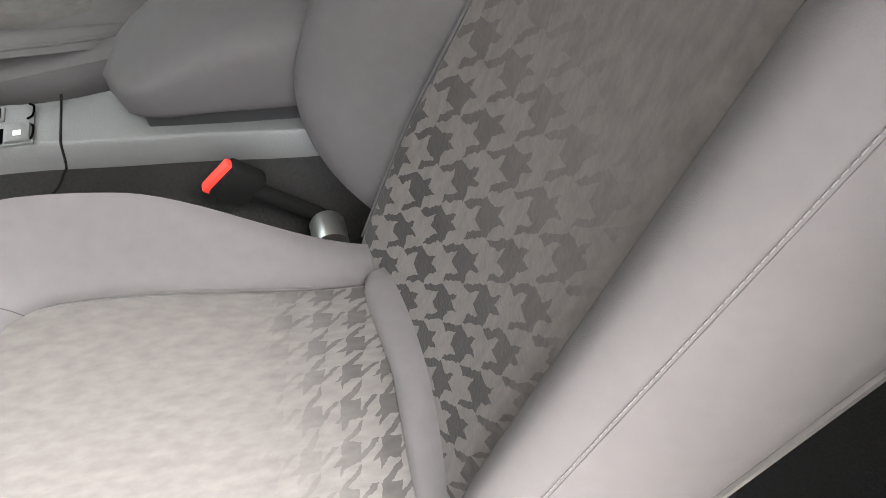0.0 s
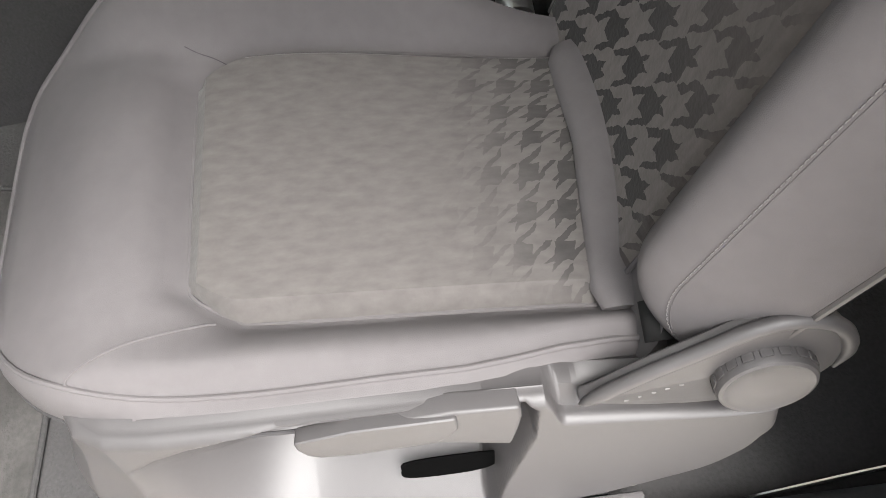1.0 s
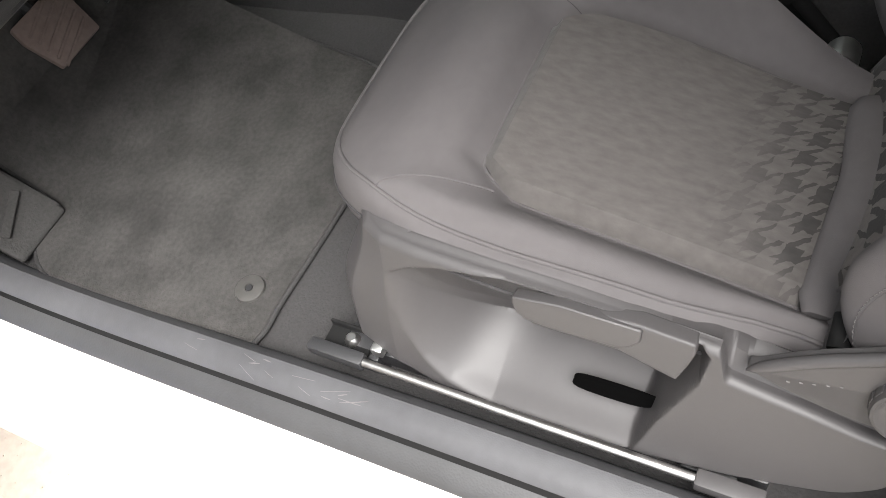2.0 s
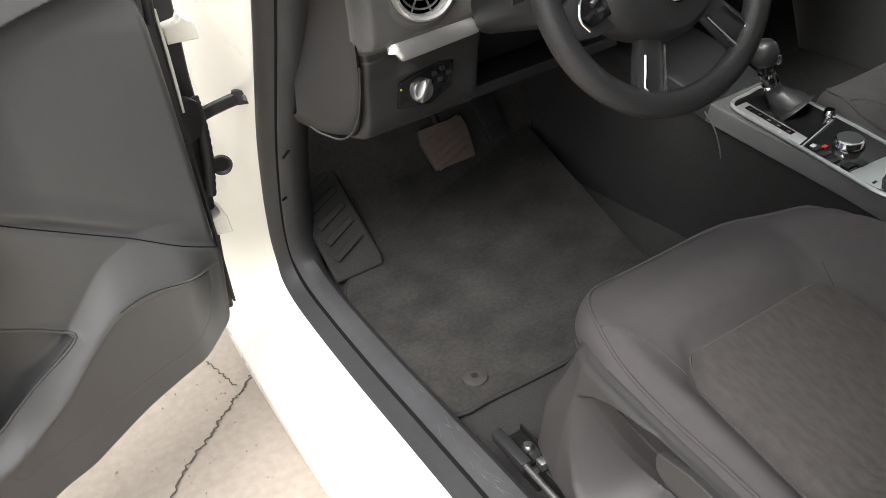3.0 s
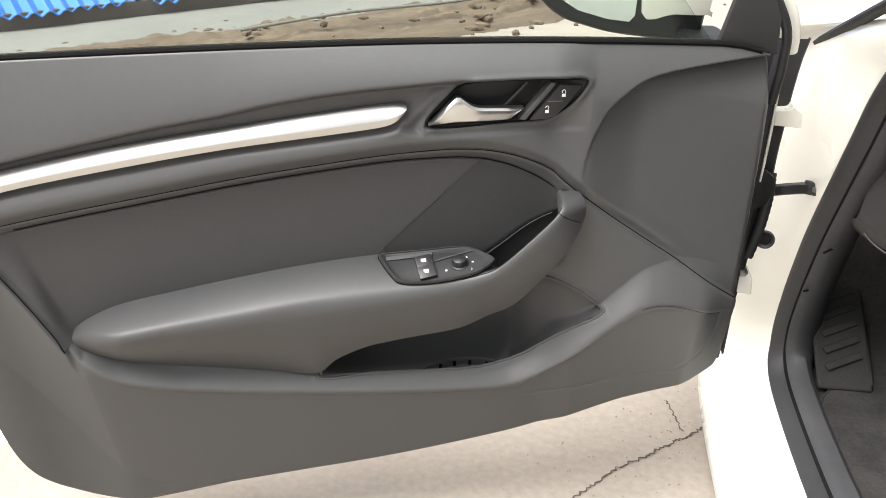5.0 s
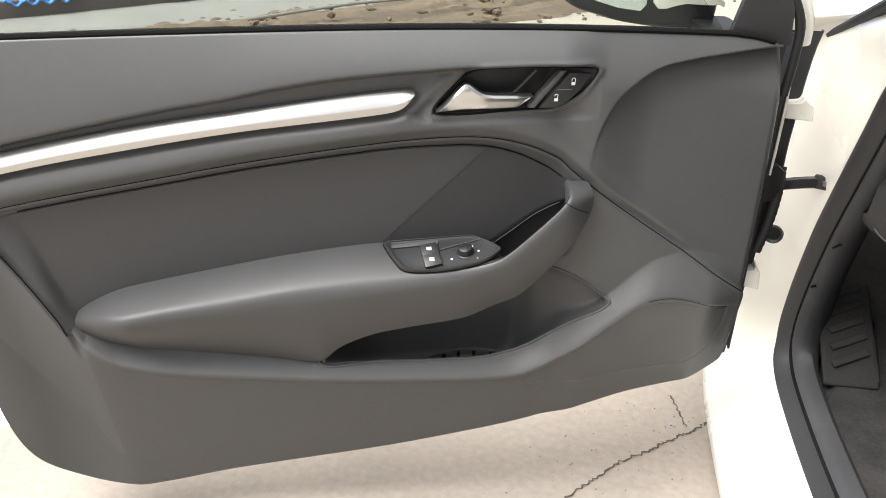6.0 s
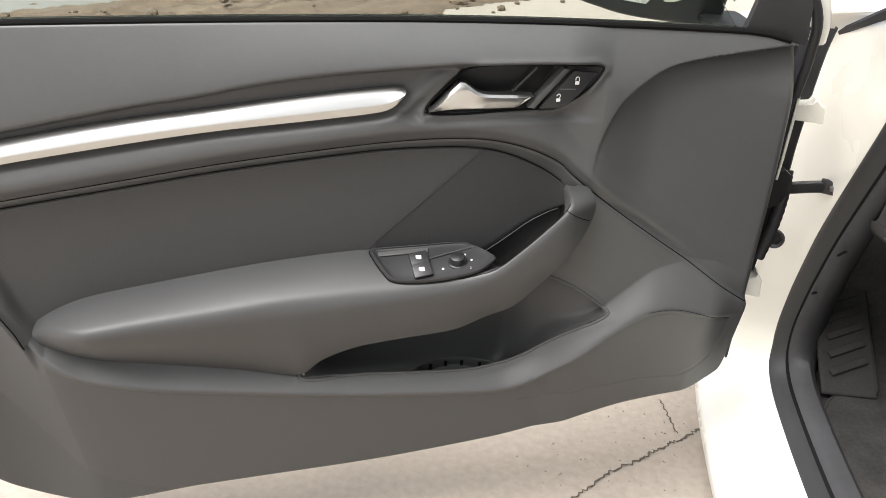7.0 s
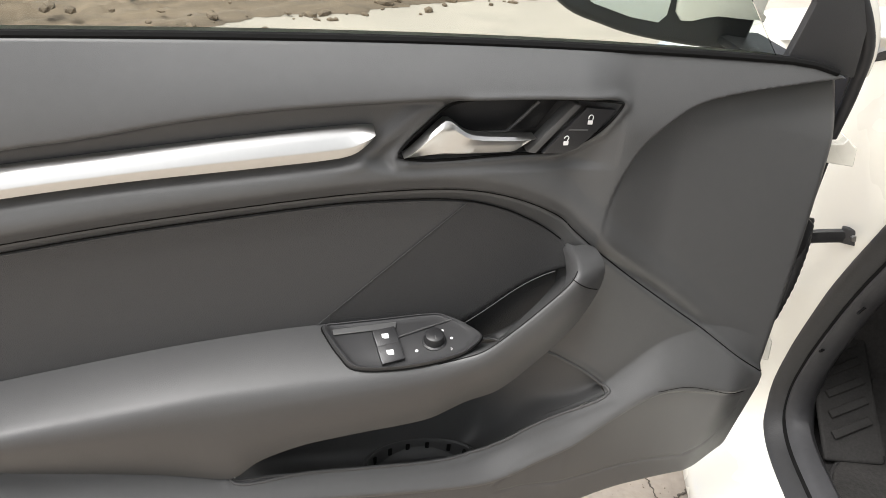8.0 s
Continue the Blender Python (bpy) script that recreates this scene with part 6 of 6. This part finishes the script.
for i in range(4):
    part("badge_ring", tube([WM @ V(-0.0195 + 0.013 * i + 0.0085 * math.cos(2 * math.pi * j / 24), -0.004 + 0.0085 * math.sin(2 * math.pi * j / 24), 0.0275 + 0.001 * (i % 2)) for j in range(24)], 0.0017, 6, closed=True), M_BRIGHT, wheel, "plain chrome ring")
for sgn in (-1, 1):
    sp = part("spoke", slab([WM @ V(sgn * a, b, -0.012) for a, b in ((0.07, 0.034), (0.155, 0.020), (0.158, -0.022), (0.12, -0.032), (0.07, -0.035))], WN * 0.02, 0.006), M_LEATHER, wheel)
    part("spoke_keys", slab([WM @ V(sgn * a, b, 0.006) for a, b in ((0.088, 0.026), (0.118, 0.022), (0.138, 0.0), (0.126, -0.018), (0.094, -0.016))], WN * 0.008, 0.003), M_GLOSS, sp, "gloss black thumb keys")
    part("key_trim", tube(curve([WM @ V(sgn * a, b, 0.0145) for a, b in ((0.120, 0.026), (0.133, 0.012), (0.140, -0.004), (0.134, -0.020))], 4), 0.0016, 6), M_BRIGHT, sp, "thin chrome line")
    part("thumb_roller", tube([WM @ V(sgn * 0.104, 0.010, 0.015), WM @ V(sgn * 0.118, 0.006, 0.015)], 0.0045, 10), M_STEEL, sp)
    part("key_mark", box((0.010, 0.004, 0.001), WM @ Matrix.Translation((sgn * 0.108, -0.004, 0.0148)), 0), M_STEEL, sp)
for sgn in (-1, 1):
    low = part("lower_spoke", slab([WM @ V(sgn * a, b, -0.014) for a, b in ((0.030, -0.066), (0.060, -0.050), (0.100, -0.114), (0.086, -0.130), (0.064, -0.144))], WN * 0.018, 0.005), M_LEATHER, wheel)
    part("spoke_inlay", tube(curve([WM @ V(sgn * a, b, 0.006) for a, b in ((0.038, -0.084), (0.050, -0.108), (0.066, -0.137), (0.075, -0.139), (0.090, -0.120), (0.080, -0.100), (0.070, -0.082))], 4), 0.0020, 6), M_BRIGHT, low, "silver spoke inlay")
stalk = part("stalk", tube(curve([WM @ V(-0.03, 0.03, -0.05), WM @ V(-0.12, 0.052, -0.05), WM @ V(-0.172, 0.056, -0.045)], 6), [0.006] * 10 + [0.008, 0.009, 0.0085], 12), M_BLACK, wheel, "black indicator stalk")
part("stalk_tip", tube([WM @ V(-0.160, 0.055, -0.046), WM @ V(-0.180, 0.057, -0.044)], 0.0095, 14), M_LOWER, wheel, "dark stalk end")
part("key_tag", box((0.012, 0.004, 0.010), Matrix.Translation((0.475, 0.66, 0.765)), 0.001, 1), M_YELLOW, dash, "yellow-green tag")
part("red_tag", box((0.008, 0.004, 0.024), Matrix.Translation((0.54, 0.66, 0.78)), 0.001, 1), M_RED, dash, "red tag")

# ---- centre console ----
console = thing("centre_console", (0.9, 0.35, 0.195), "charcoal centre console with a silver-framed gear selector", "console")


def console_z(y):
    return interp([(-0.35, 0.440), (0.0, 0.445), (0.2, 0.452), (0.3, 0.466), (0.45, 0.478), (0.75, 0.492), (0.92, 0.53), (1.35, 0.56)], y)


def console_x(y):
    return interp([(-0.35, 0.690), (0.0, 0.738), (0.1, 0.762), (0.2, 0.781), (0.3, 0.792), (0.45, 0.803), (0.75, 0.818), (0.95, 0.80), (1.35, 0.78)], y)


rows, low_rows = [], []
for i in range(44):
    y = -0.35 + 1.70 * i / 43
    z, xl = console_z(y), console_x(y)
    xr = interp([(-0.35, 0.93), (0.0, 0.92), (0.2, 0.885), (0.3, 0.875), (0.37, 0.90), (0.43, 0.965), (0.5, 0.985), (0.8, 0.995), (1.35, 1.06)], y)
    xm = (xl + xr) / 2
    rows.append([V(xl - 0.005, y, z - 0.031), V(xl - 0.004, y, z - 0.027), V(xl + 0.001, y, z - 0.016), V(xl + 0.006, y, z - 0.0045), V(xl + 0.008, y, z - 0.0015), V(xl + 0.011, y, z), V(xl + 0.03, y, z), V(xm, y, z),
                 V(xr - 0.03, y, z), V(xr - 0.004, y, z - 0.008), V(xr, y, z - 0.03), V(xr + 0.01, y, 0.19)])
    low_rows.append([V(xl - 0.026, y, 0.19), V(xl - 0.02, y, 0.30), V(xl - 0.006, y, z - 0.09), V(xl - 0.0005, y, z - 0.028)])
part("console_body", keep_faces(sheet(rows), lambda c: c.y < 0.745), M_CONSOLE, console, "charcoal console moulding", sharp=50)
part("console_front", keep_faces(sheet(rows), lambda c: c.y >= 0.745), M_BLACK, console, "black front of the console under the dashboard", sharp=50)
part("tunnel_side", sheet(low_rows), M_CARPET, console, "dark carpeted side of the tunnel")
jx, jz = console_x(0.258), console_z(0.258)
part("console_joint", tube(curve([V(0.872, 0.258, jz), V(0.83, 0.258, jz), V(jx + 0.013, 0.258, jz), V(jx + 0.006, 0.259, jz - 0.004), V(jx - 0.003, 0.263, jz - 0.026), V(jx - 0.004, 0.270, jz - 0.036), V(jx - 0.004, 0.290, jz - 0.060), V(jx - 0.004, 0.33, jz - 0.085)], 5), 0.0016, 6), M_SEAM, console)
part("side_seam", tube(curve([V(0.813, y, z) for y, z in ((0.76, 0.48), (0.73, 0.45), (0.71, 0.40), (0.70, 0.34))], 5), 0.0015, 6), M_PLASTIC, console, "thin joint line")
arm = []
for i in range(25):
    k = i / 24
    y = 0.20 - 0.50 * k
    f = (1 - (1 - min(1, k / 0.16)) ** 2.5) ** 0.5
    near_x, far_x = console_x(y) + 0.010, 0.925
    mid_x, w = 0.855 + ((near_x + far_x) / 2 - 0.855) * f, (far_x - near_x) / 2 * f + 0.002
    lo, hi = 0.463, 0.490 + 0.088 * (1 - (1 - min(1, k / 0.5)) ** 2)
    arm.append([V(mid_x + w * math.copysign(abs(math.cos(a)) ** 0.42, math.cos(a)), y, (lo + hi) / 2 + (hi - lo) / 2 * math.copysign(abs(math.sin(a)) ** 0.40, math.sin(a))) for a in [2 * math.pi * j / 36 for j in range(36)]])
part("armrest", sheet(arm, closed_u=True, cap=True), M_CLOTH, console, "padded grey cloth armrest", sharp=70)
part("armrest_base", slab([V(console_x(y) + 0.024, y, 0.446) for y in (0.165, 0.0, -0.28)] + [V(0.90, -0.28, 0.446), V(0.885, 0.165, 0.446)], (0, 0, 0.022), 0.003), M_BLACK, console)


def top_at(x, y, lift):
    s = (console_z(y + 0.02) - console_z(y - 0.02)) / 0.04
    return Matrix.Translation((x, y, console_z(y) + lift)) @ Matrix.Rotation(math.atan(s), 4, "X")


def on_top(x, y, lift):
    return V(x, y, console_z(y) + lift)


gate = curve([on_top(x, y, 0.004) for x, y in ((0.846, 0.725), (0.833, 0.64), (0.821, 0.548), (0.812, 0.478), (0.806, 0.420), (0.805, 0.390), (0.812, 0.366), (0.835, 0.352), (0.868, 0.353), (0.902, 0.378), (0.928, 0.44), (0.944, 0.53), (0.954, 0.62), (0.958, 0.70), (0.945, 0.737), (0.90, 0.736))], 4, closed=True)
part("gear_plate", slab([p - V(0, 0, 0.003) for p in gate], (0, 0, 0.004)), M_GLOSS, console, "gloss black gear plate")
part("gear_frame", tube(gate, 0.0045, 8, closed=True, squash=0.7), M_RING, console, "silver frame round the gear selector")
part("gear_scale", slab([on_top(x, y, 0.003) for x, y in ((0.843, 0.715), (0.872, 0.715), (0.850, 0.556), (0.824, 0.556))], (0, 0, 0.004), 0.001), M_RING, console, "silver gear scale")
part("scale_window", slab([on_top(x, y, 0.0075) for x, y in ((0.851, 0.700), (0.864, 0.700), (0.849, 0.585), (0.837, 0.585))], (0, 0, 0.001)), M_GLOSS, console)
for i in range(5):
    part("gear_mark", box((0.004, 0.007, 0.0006), top_at(0.8555 - 0.0034 * i, 0.690 - 0.024 * i, 0.009), 0), M_STEEL, console)
part("cross_bar", tube([on_top(0.821, 0.550, 0.006), on_top(0.93, 0.575, 0.006)], 0.0045, 8, squash=0.7), M_BRIGHT, console, "silver cross bar")
sel = thing("gear_selector", (0.912, 0.66, console_z(0.66)), "black gear selector with chrome collars and a leather boot", "gear selector")
zc = console_z(0.66)
part("boot", tube(curve([V(0.912, 0.645, zc + 0.003), V(0.908, 0.655, zc + 0.014), V(0.898, 0.672, zc + 0.032), V(0.891, 0.680, zc + 0.048)], 4), [0.046, 0.044, 0.040, 0.037, 0.034, 0.030, 0.026, 0.023, 0.020, 0.018, 0.017, 0.016, 0.016], 20), M_BLACK, sel, "black leather boot")
part("lever", tube([V(0.891, 0.680, zc + 0.046), V(0.878, 0.686, zc + 0.080), V(0.872, 0.686, zc + 0.10)], [0.013, 0.012, 0.014], 16), M_GLOSS, sel)
part("collar", tube([V(0.8905, 0.680, zc + 0.048), V(0.8885, 0.681, zc + 0.054)], 0.0155, 20), M_BRIGHT, sel, "chrome collar")
part("collar", tube([V(0.882, 0.684, zc + 0.070), V(0.880, 0.685, zc + 0.077)], 0.0155, 20), M_BRIGHT, sel, "chrome collar")
part("knob", lathe([(0.0, 0.026), (0.014, 0.024), (0.023, 0.015), (0.026, 0.0), (0.022, -0.015), (0.015, -0.022)], Matrix.Translation((0.866, 0.684, zc + 0.116)) @ Matrix.Rotation(radians(-15), 4, "X"), 28), M_BLACK, sel, "rounded black knob")
part("release", box((0.012, 0.016, 0.018), Matrix.Translation((0.878, 0.666, zc + 0.108)), 0.004), M_BRIGHT, sel, "chrome release key")
dial = thing("control_dial", (0.884, 0.505, console_z(0.505)), "chrome-rimmed rotary control dial", "control dial")
part("dial_ring", lathe([(0.0, 0.013), (0.020, 0.013), (0.0235, 0.011), (0.0255, 0.004), (0.027, 0.0), (0.027, -0.004)], top_at(0.884, 0.505, 0.006), 40), M_BRIGHT, dial, "chrome rim")
part("dial_top", lathe([(0.0, 0.0145), (0.019, 0.0145), (0.021, 0.012)], top_at(0.884, 0.505, 0.006), 40), M_PLASTIC, dial, "dark dial top")
part("volume_knob", lathe([(0.0, 0.016), (0.008, 0.016), (0.010, 0.013), (0.011, 0.0)], top_at(0.940, 0.588, 0.004), 24), M_BRIGHT, dial, "small chrome knob")
part("menu_panel", slab([on_top(x, y, 0.0015) for x, y in ((0.814, 0.452), (0.811, 0.400), (0.818, 0.372), (0.838, 0.360), (0.866, 0.361), (0.896, 0.384), (0.920, 0.445))], (0, 0, 0.003), 0.001), M_RING, dial, "silver key panel behind the dial")
for x, y in ((0.826, 0.384), (0.845, 0.372), (0.868, 0.374), (0.822, 0.410)):
    part("key_print", box((0.009, 0.004, 0.0008), top_at(x, y, 0.0050), 0), M_LOWER, dial, "printed bar")
for x, y in ((0.838, 0.533), (0.833, 0.512), (0.828, 0.490), (0.830, 0.465), (0.852, 0.456)):
    part("menu_key", box((0.020, 0.015, 0.006), top_at(x, y, 0.004), 0.002), M_BLACK, dial)
part("start_key", box((0.010, 0.008, 0.003), top_at(0.848, 0.524, 0.007), 0.001, 1), M_RED, dial, "small red-lit key")
part("white_key", box((0.009, 0.008, 0.003), top_at(0.835, 0.537, 0.008), 0.001, 1), M_WHITE, dial, "small white-lit key")
pb = thing("parking_brake_switch", (0.85, 0.32, console_z(0.32)), "black parking brake switches on the console", "switch")
part("switch_plate", slab([on_top(x, y, 0.0) for x, y in ((0.799, 0.343), (0.866, 0.343), (0.858, 0.284), (0.796, 0.284))], (0, 0, 0.0035), 0.0015), M_CONSOLE, pb)
part("finger_recess", box((0.024, 0.024, 0.003), top_at(0.812, 0.327, 0.0030), 0.001, 1), M_HOLE, pb, "dark finger recess")
part("brake_key", box((0.028, 0.026, 0.006), top_at(0.813, 0.300, 0.004), 0.002), M_CONSOLE, pb)
part("key_mark", box((0.007, 0.008, 0.001), top_at(0.810, 0.299, 0.0076), 0), M_WHITE, pb, "white printed mark")
part("hold_key", box((0.024, 0.026, 0.006), top_at(0.846, 0.327, 0.003), 0.002), M_CONSOLE, pb)
for y in (0.319, 0.327, 0.335):
    part("key_slot", box((0.016, 0.0030, 0.002), top_at(0.846, y, 0.0056), 0), M_HOLE, pb)
for x0, x1 in ((0.800, 0.826), (0.834, 0.858)):
    part("switch_groove", tube(curve([on_top(x, y, 0.0038) for x, y in ((x0, 0.291), (x0 + 0.005, 0.2855), (x1 - 0.005, 0.2845), (x1, 0.289))], 4), 0.0014, 6), M_HOLE, pb)

# far seat, seen across the console
far_seat = build_seat("passenger_seat", 1.175, "grey cloth passenger seat with houndstooth centre panels", detail=False)
part("seat_base", box((0.45, 0.46, 0.25), Matrix.Translation((1.165, 0.18, 0.32)), 0.03), M_CLOTH, far_seat)
# added filler under the driver's cushion, near-black for the shaded gap there
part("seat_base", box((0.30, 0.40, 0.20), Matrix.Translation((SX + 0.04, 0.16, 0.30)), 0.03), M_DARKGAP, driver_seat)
part("buckle", box((0.03, 0.05, 0.06), Matrix.Translation((0.905, -0.025, 0.44)), 0.006), M_BLACK, far_seat)
part("release_button", box((0.02, 0.04, 0.012), Matrix.Translation((0.905, -0.025, 0.474)), 0.003), M_RED, far_seat, "red release button")
far_seat.location.y += 0.19  # slid forward on its rails

# ---- beyond the car ----
tagged(part("crack", ragged_line([V(0.0, 1.30, 0), V(-0.04, 1.215, 0), V(-0.075, 1.175, 0), V(-0.106, 1.146, 0), V(-0.138, 1.12, 0), V(-0.174, 1.087, 0), V(-0.220, 1.048, 0), V(-0.270, 1.008, 0), V(-0.318, 0.952, 0), V(-0.361, 0.905, 0), V(-0.43, 0.80, 0), V(-0.47, 0.66, 0)], 0.0035, 0.003, 3), M_CRACK), "dark crack in the concrete", "crack", kind="structure")
tagged(part("crack", ragged_line([V(-0.145, 1.28, 0), V(-0.134, 1.245, 0), V(-0.124, 1.20, 0), V(-0.114, 1.16, 0)], 0.002, 0.003, 5), M_CRACK), "short dark crack in the concrete", "crack", kind="structure")
# strips that run past the yard: a along them, b away from the car
STRIP = axes(V(0, 0, 0), V(0.722, 0.692, 0), V(-0.692, 0.722, 0), V(0, 0, 1))
rows = []
for i in range(420):
    a = -4 + 0.0286 * i
    near_e = 5.08 + 0.20 * noise.noise(V(a * 1.1, 0, 7)) + 0.10 * noise.noise(V(a * 4, 0, 3)) + 0.05 * noise.noise(V(a * 13, 0, 5))
    far_e = 6.45 + 0.14 * noise.noise(V(a * 1.6, 4, 7)) + 0.07 * noise.noise(V(a * 7, 1, 3))
    row = []
    for j in range(29):
        k = j / 28
        b = near_e + (far_e - near_e) * k
        rise = math.sin(math.pi * k) ** 0.6
        h = 0.10 * (0.55 + 0.6 * noise.noise(V(a * 0.9, b * 1.2, 0))) + 0.05 * noise.noise(V(a * 2.2, b * 7, 4)) + 0.030 * noise.noise(V(a * 7, b * 14, 9)) + 0.02 * noise.noise(V(a * 19, b * 19, 2))
        row.append(STRIP @ V(a, b, 0.002 + max(0.0, h) * rise))
    rows.append(row)
tagged(part("soil_strip", sheet(rows), M_DIRT), "bank of dry brown soil along the yard", "soil", kind="structure")
rnd = random.Random(21)
clods = bmesh.new()
for i in range(420):
    a, b, r = rnd.uniform(-3, 7), rnd.choice((rnd.gauss(5.05, 0.16), rnd.uniform(5.0, 6.5), rnd.gauss(6.45, 0.10))), rnd.choice((0.012, 0.018, 0.026, 0.045))
    z = 0.09 * max(0.0, math.sin(math.pi * min(1.0, max(0.0, (b - 5.08) / 1.37)))) if 5.08 < b < 6.45 else 0.0
    bmesh.ops.create_icosphere(clods, subdivisions=1, radius=r, matrix=STRIP @ Matrix.Translation((a, b, z + r * 0.3)) @ Matrix.Rotation(rnd.random() * 6, 4, "Z") @ Matrix.Diagonal((rnd.uniform(0.8, 2.2), 0.8, 0.6, 1)))
tagged(part("soil_clods", clods, M_DIRT, smooth=False), "loose clods and crumbs along the soil bank", "soil", kind="stuff")
hose = thing("hose", STRIP @ V(3.4, 5.6, 0.14), "thin pale hose lying over the soil bank", "hose")
part("hose_line", tube(curve([STRIP @ V(a, b, z) for a, b, z in ((1.5, 5.62, 0.15), (2.4, 5.66, 0.17), (3.4, 5.60, 0.16), (4.6, 5.72, 0.17), (5.6, 5.66, 0.15))], 8), 0.012, 8), M_PAVE, hose)
rows = [[STRIP @ V(-6 + 0.5 * i, 6.25 + 1.15 * j / 3, 0.03) for j in range(4)] for i in range(41)]
tagged(part("pavement", sheet(rows), M_PAVE), "pale concrete strip behind the soil", "pavement", kind="structure")
stall = thing("sheet_roof", STRIP @ V(2, 7.5, 0), "low corrugated blue plastic sheets over a dark base", "roof sheets")
part("base_wall", box((13, 0.2, 0.16), STRIP @ Matrix.Translation((1.5, 7.50, 0.08)), 0.01), M_DARKWALL, stall)
rnd = random.Random(11)
for i in range(52):
    a0 = -4.6 + 0.24 * i
    lap, tip = rnd.uniform(-0.012, 0.012), rnd.uniform(-0.06, 0.03)
    rows = [[STRIP @ V(a0 + 0.25 * j / 12, 7.38 + tip * (1 - k / 6) + 3.2 * k / 6 + (0.04 * abs(math.sin(math.pi * j / 6)) if k == 0 else 0), 0.15 + 1.1 * k / 6 + 0.022 * math.cos(2 * math.pi * j / 6) + lap) for j in range(13)] for k in range(7)]
    part("blue_sheet", merge(sheet(rows), sheet([[p - V(0, 0, 0.004) for p in r] for r in rows[:2]])), M_BLUE, stall)
    part("pale_edge", tube([STRIP @ V(a0 + 0.25 * j / 12, 7.375 + tip + 0.04 * abs(math.sin(math.pi * j / 6)), 0.145 + 0.022 * math.cos(2 * math.pi * j / 6) + lap) for j in range(13)], 0.007, 5), M_BLUE, stall)

# pale scuffs worn into the sill trim
rnd = random.Random(9)
for i in range(14):
    y = rnd.uniform(0.42, 0.72)
    hit = scene.ray_cast(bpy.context.evaluated_depsgraph_get(), V(rnd.uniform(0.085, 0.115), y, 0.6), V(0, 0, -1))
    if hit[0] and hit[4].name.startswith("sill_trim"):
        p, n_ = hit[1], hit[2]
        long_, turn = rnd.uniform(0.006, 0.022), rnd.uniform(-0.5, 0.5)
        a = V(math.sin(turn), math.cos(turn), 0)
        a = (a - n_ * a.dot(n_)).normalized()
        part("scuff", tube([p - a * long_, p + n_ * 0.0001, p + a * long_], [0.0003, rnd.uniform(0.0006, 0.0014), 0.0003], 5, squash=0.25), M_STITCH, car, "pale scuff mark")

# small stones and crumbs by the crack
rnd = random.Random(4)
grit = bmesh.new()
for i in range(260):
    k = rnd.random()
    x, y = -0.02 - 0.42 * k + rnd.gauss(0, 0.09), 1.24 - 0.40 * k + rnd.gauss(0, 0.09)
    r = rnd.choice((0.0009, 0.0012, 0.0016, 0.0026))
    bmesh.ops.create_icosphere(grit, subdivisions=1, radius=r, matrix=Matrix.Translation((x, y, r * 0.5 + 0.0015)) @ Matrix.Rotation(rnd.random() * 6, 4, "Z") @ Matrix.Diagonal((1, 0.7, 0.6, 1)))
tagged(part("gravel", grit, M_GRIT, smooth=False), "loose pale and brown grit on the concrete", "gravel", kind="stuff")
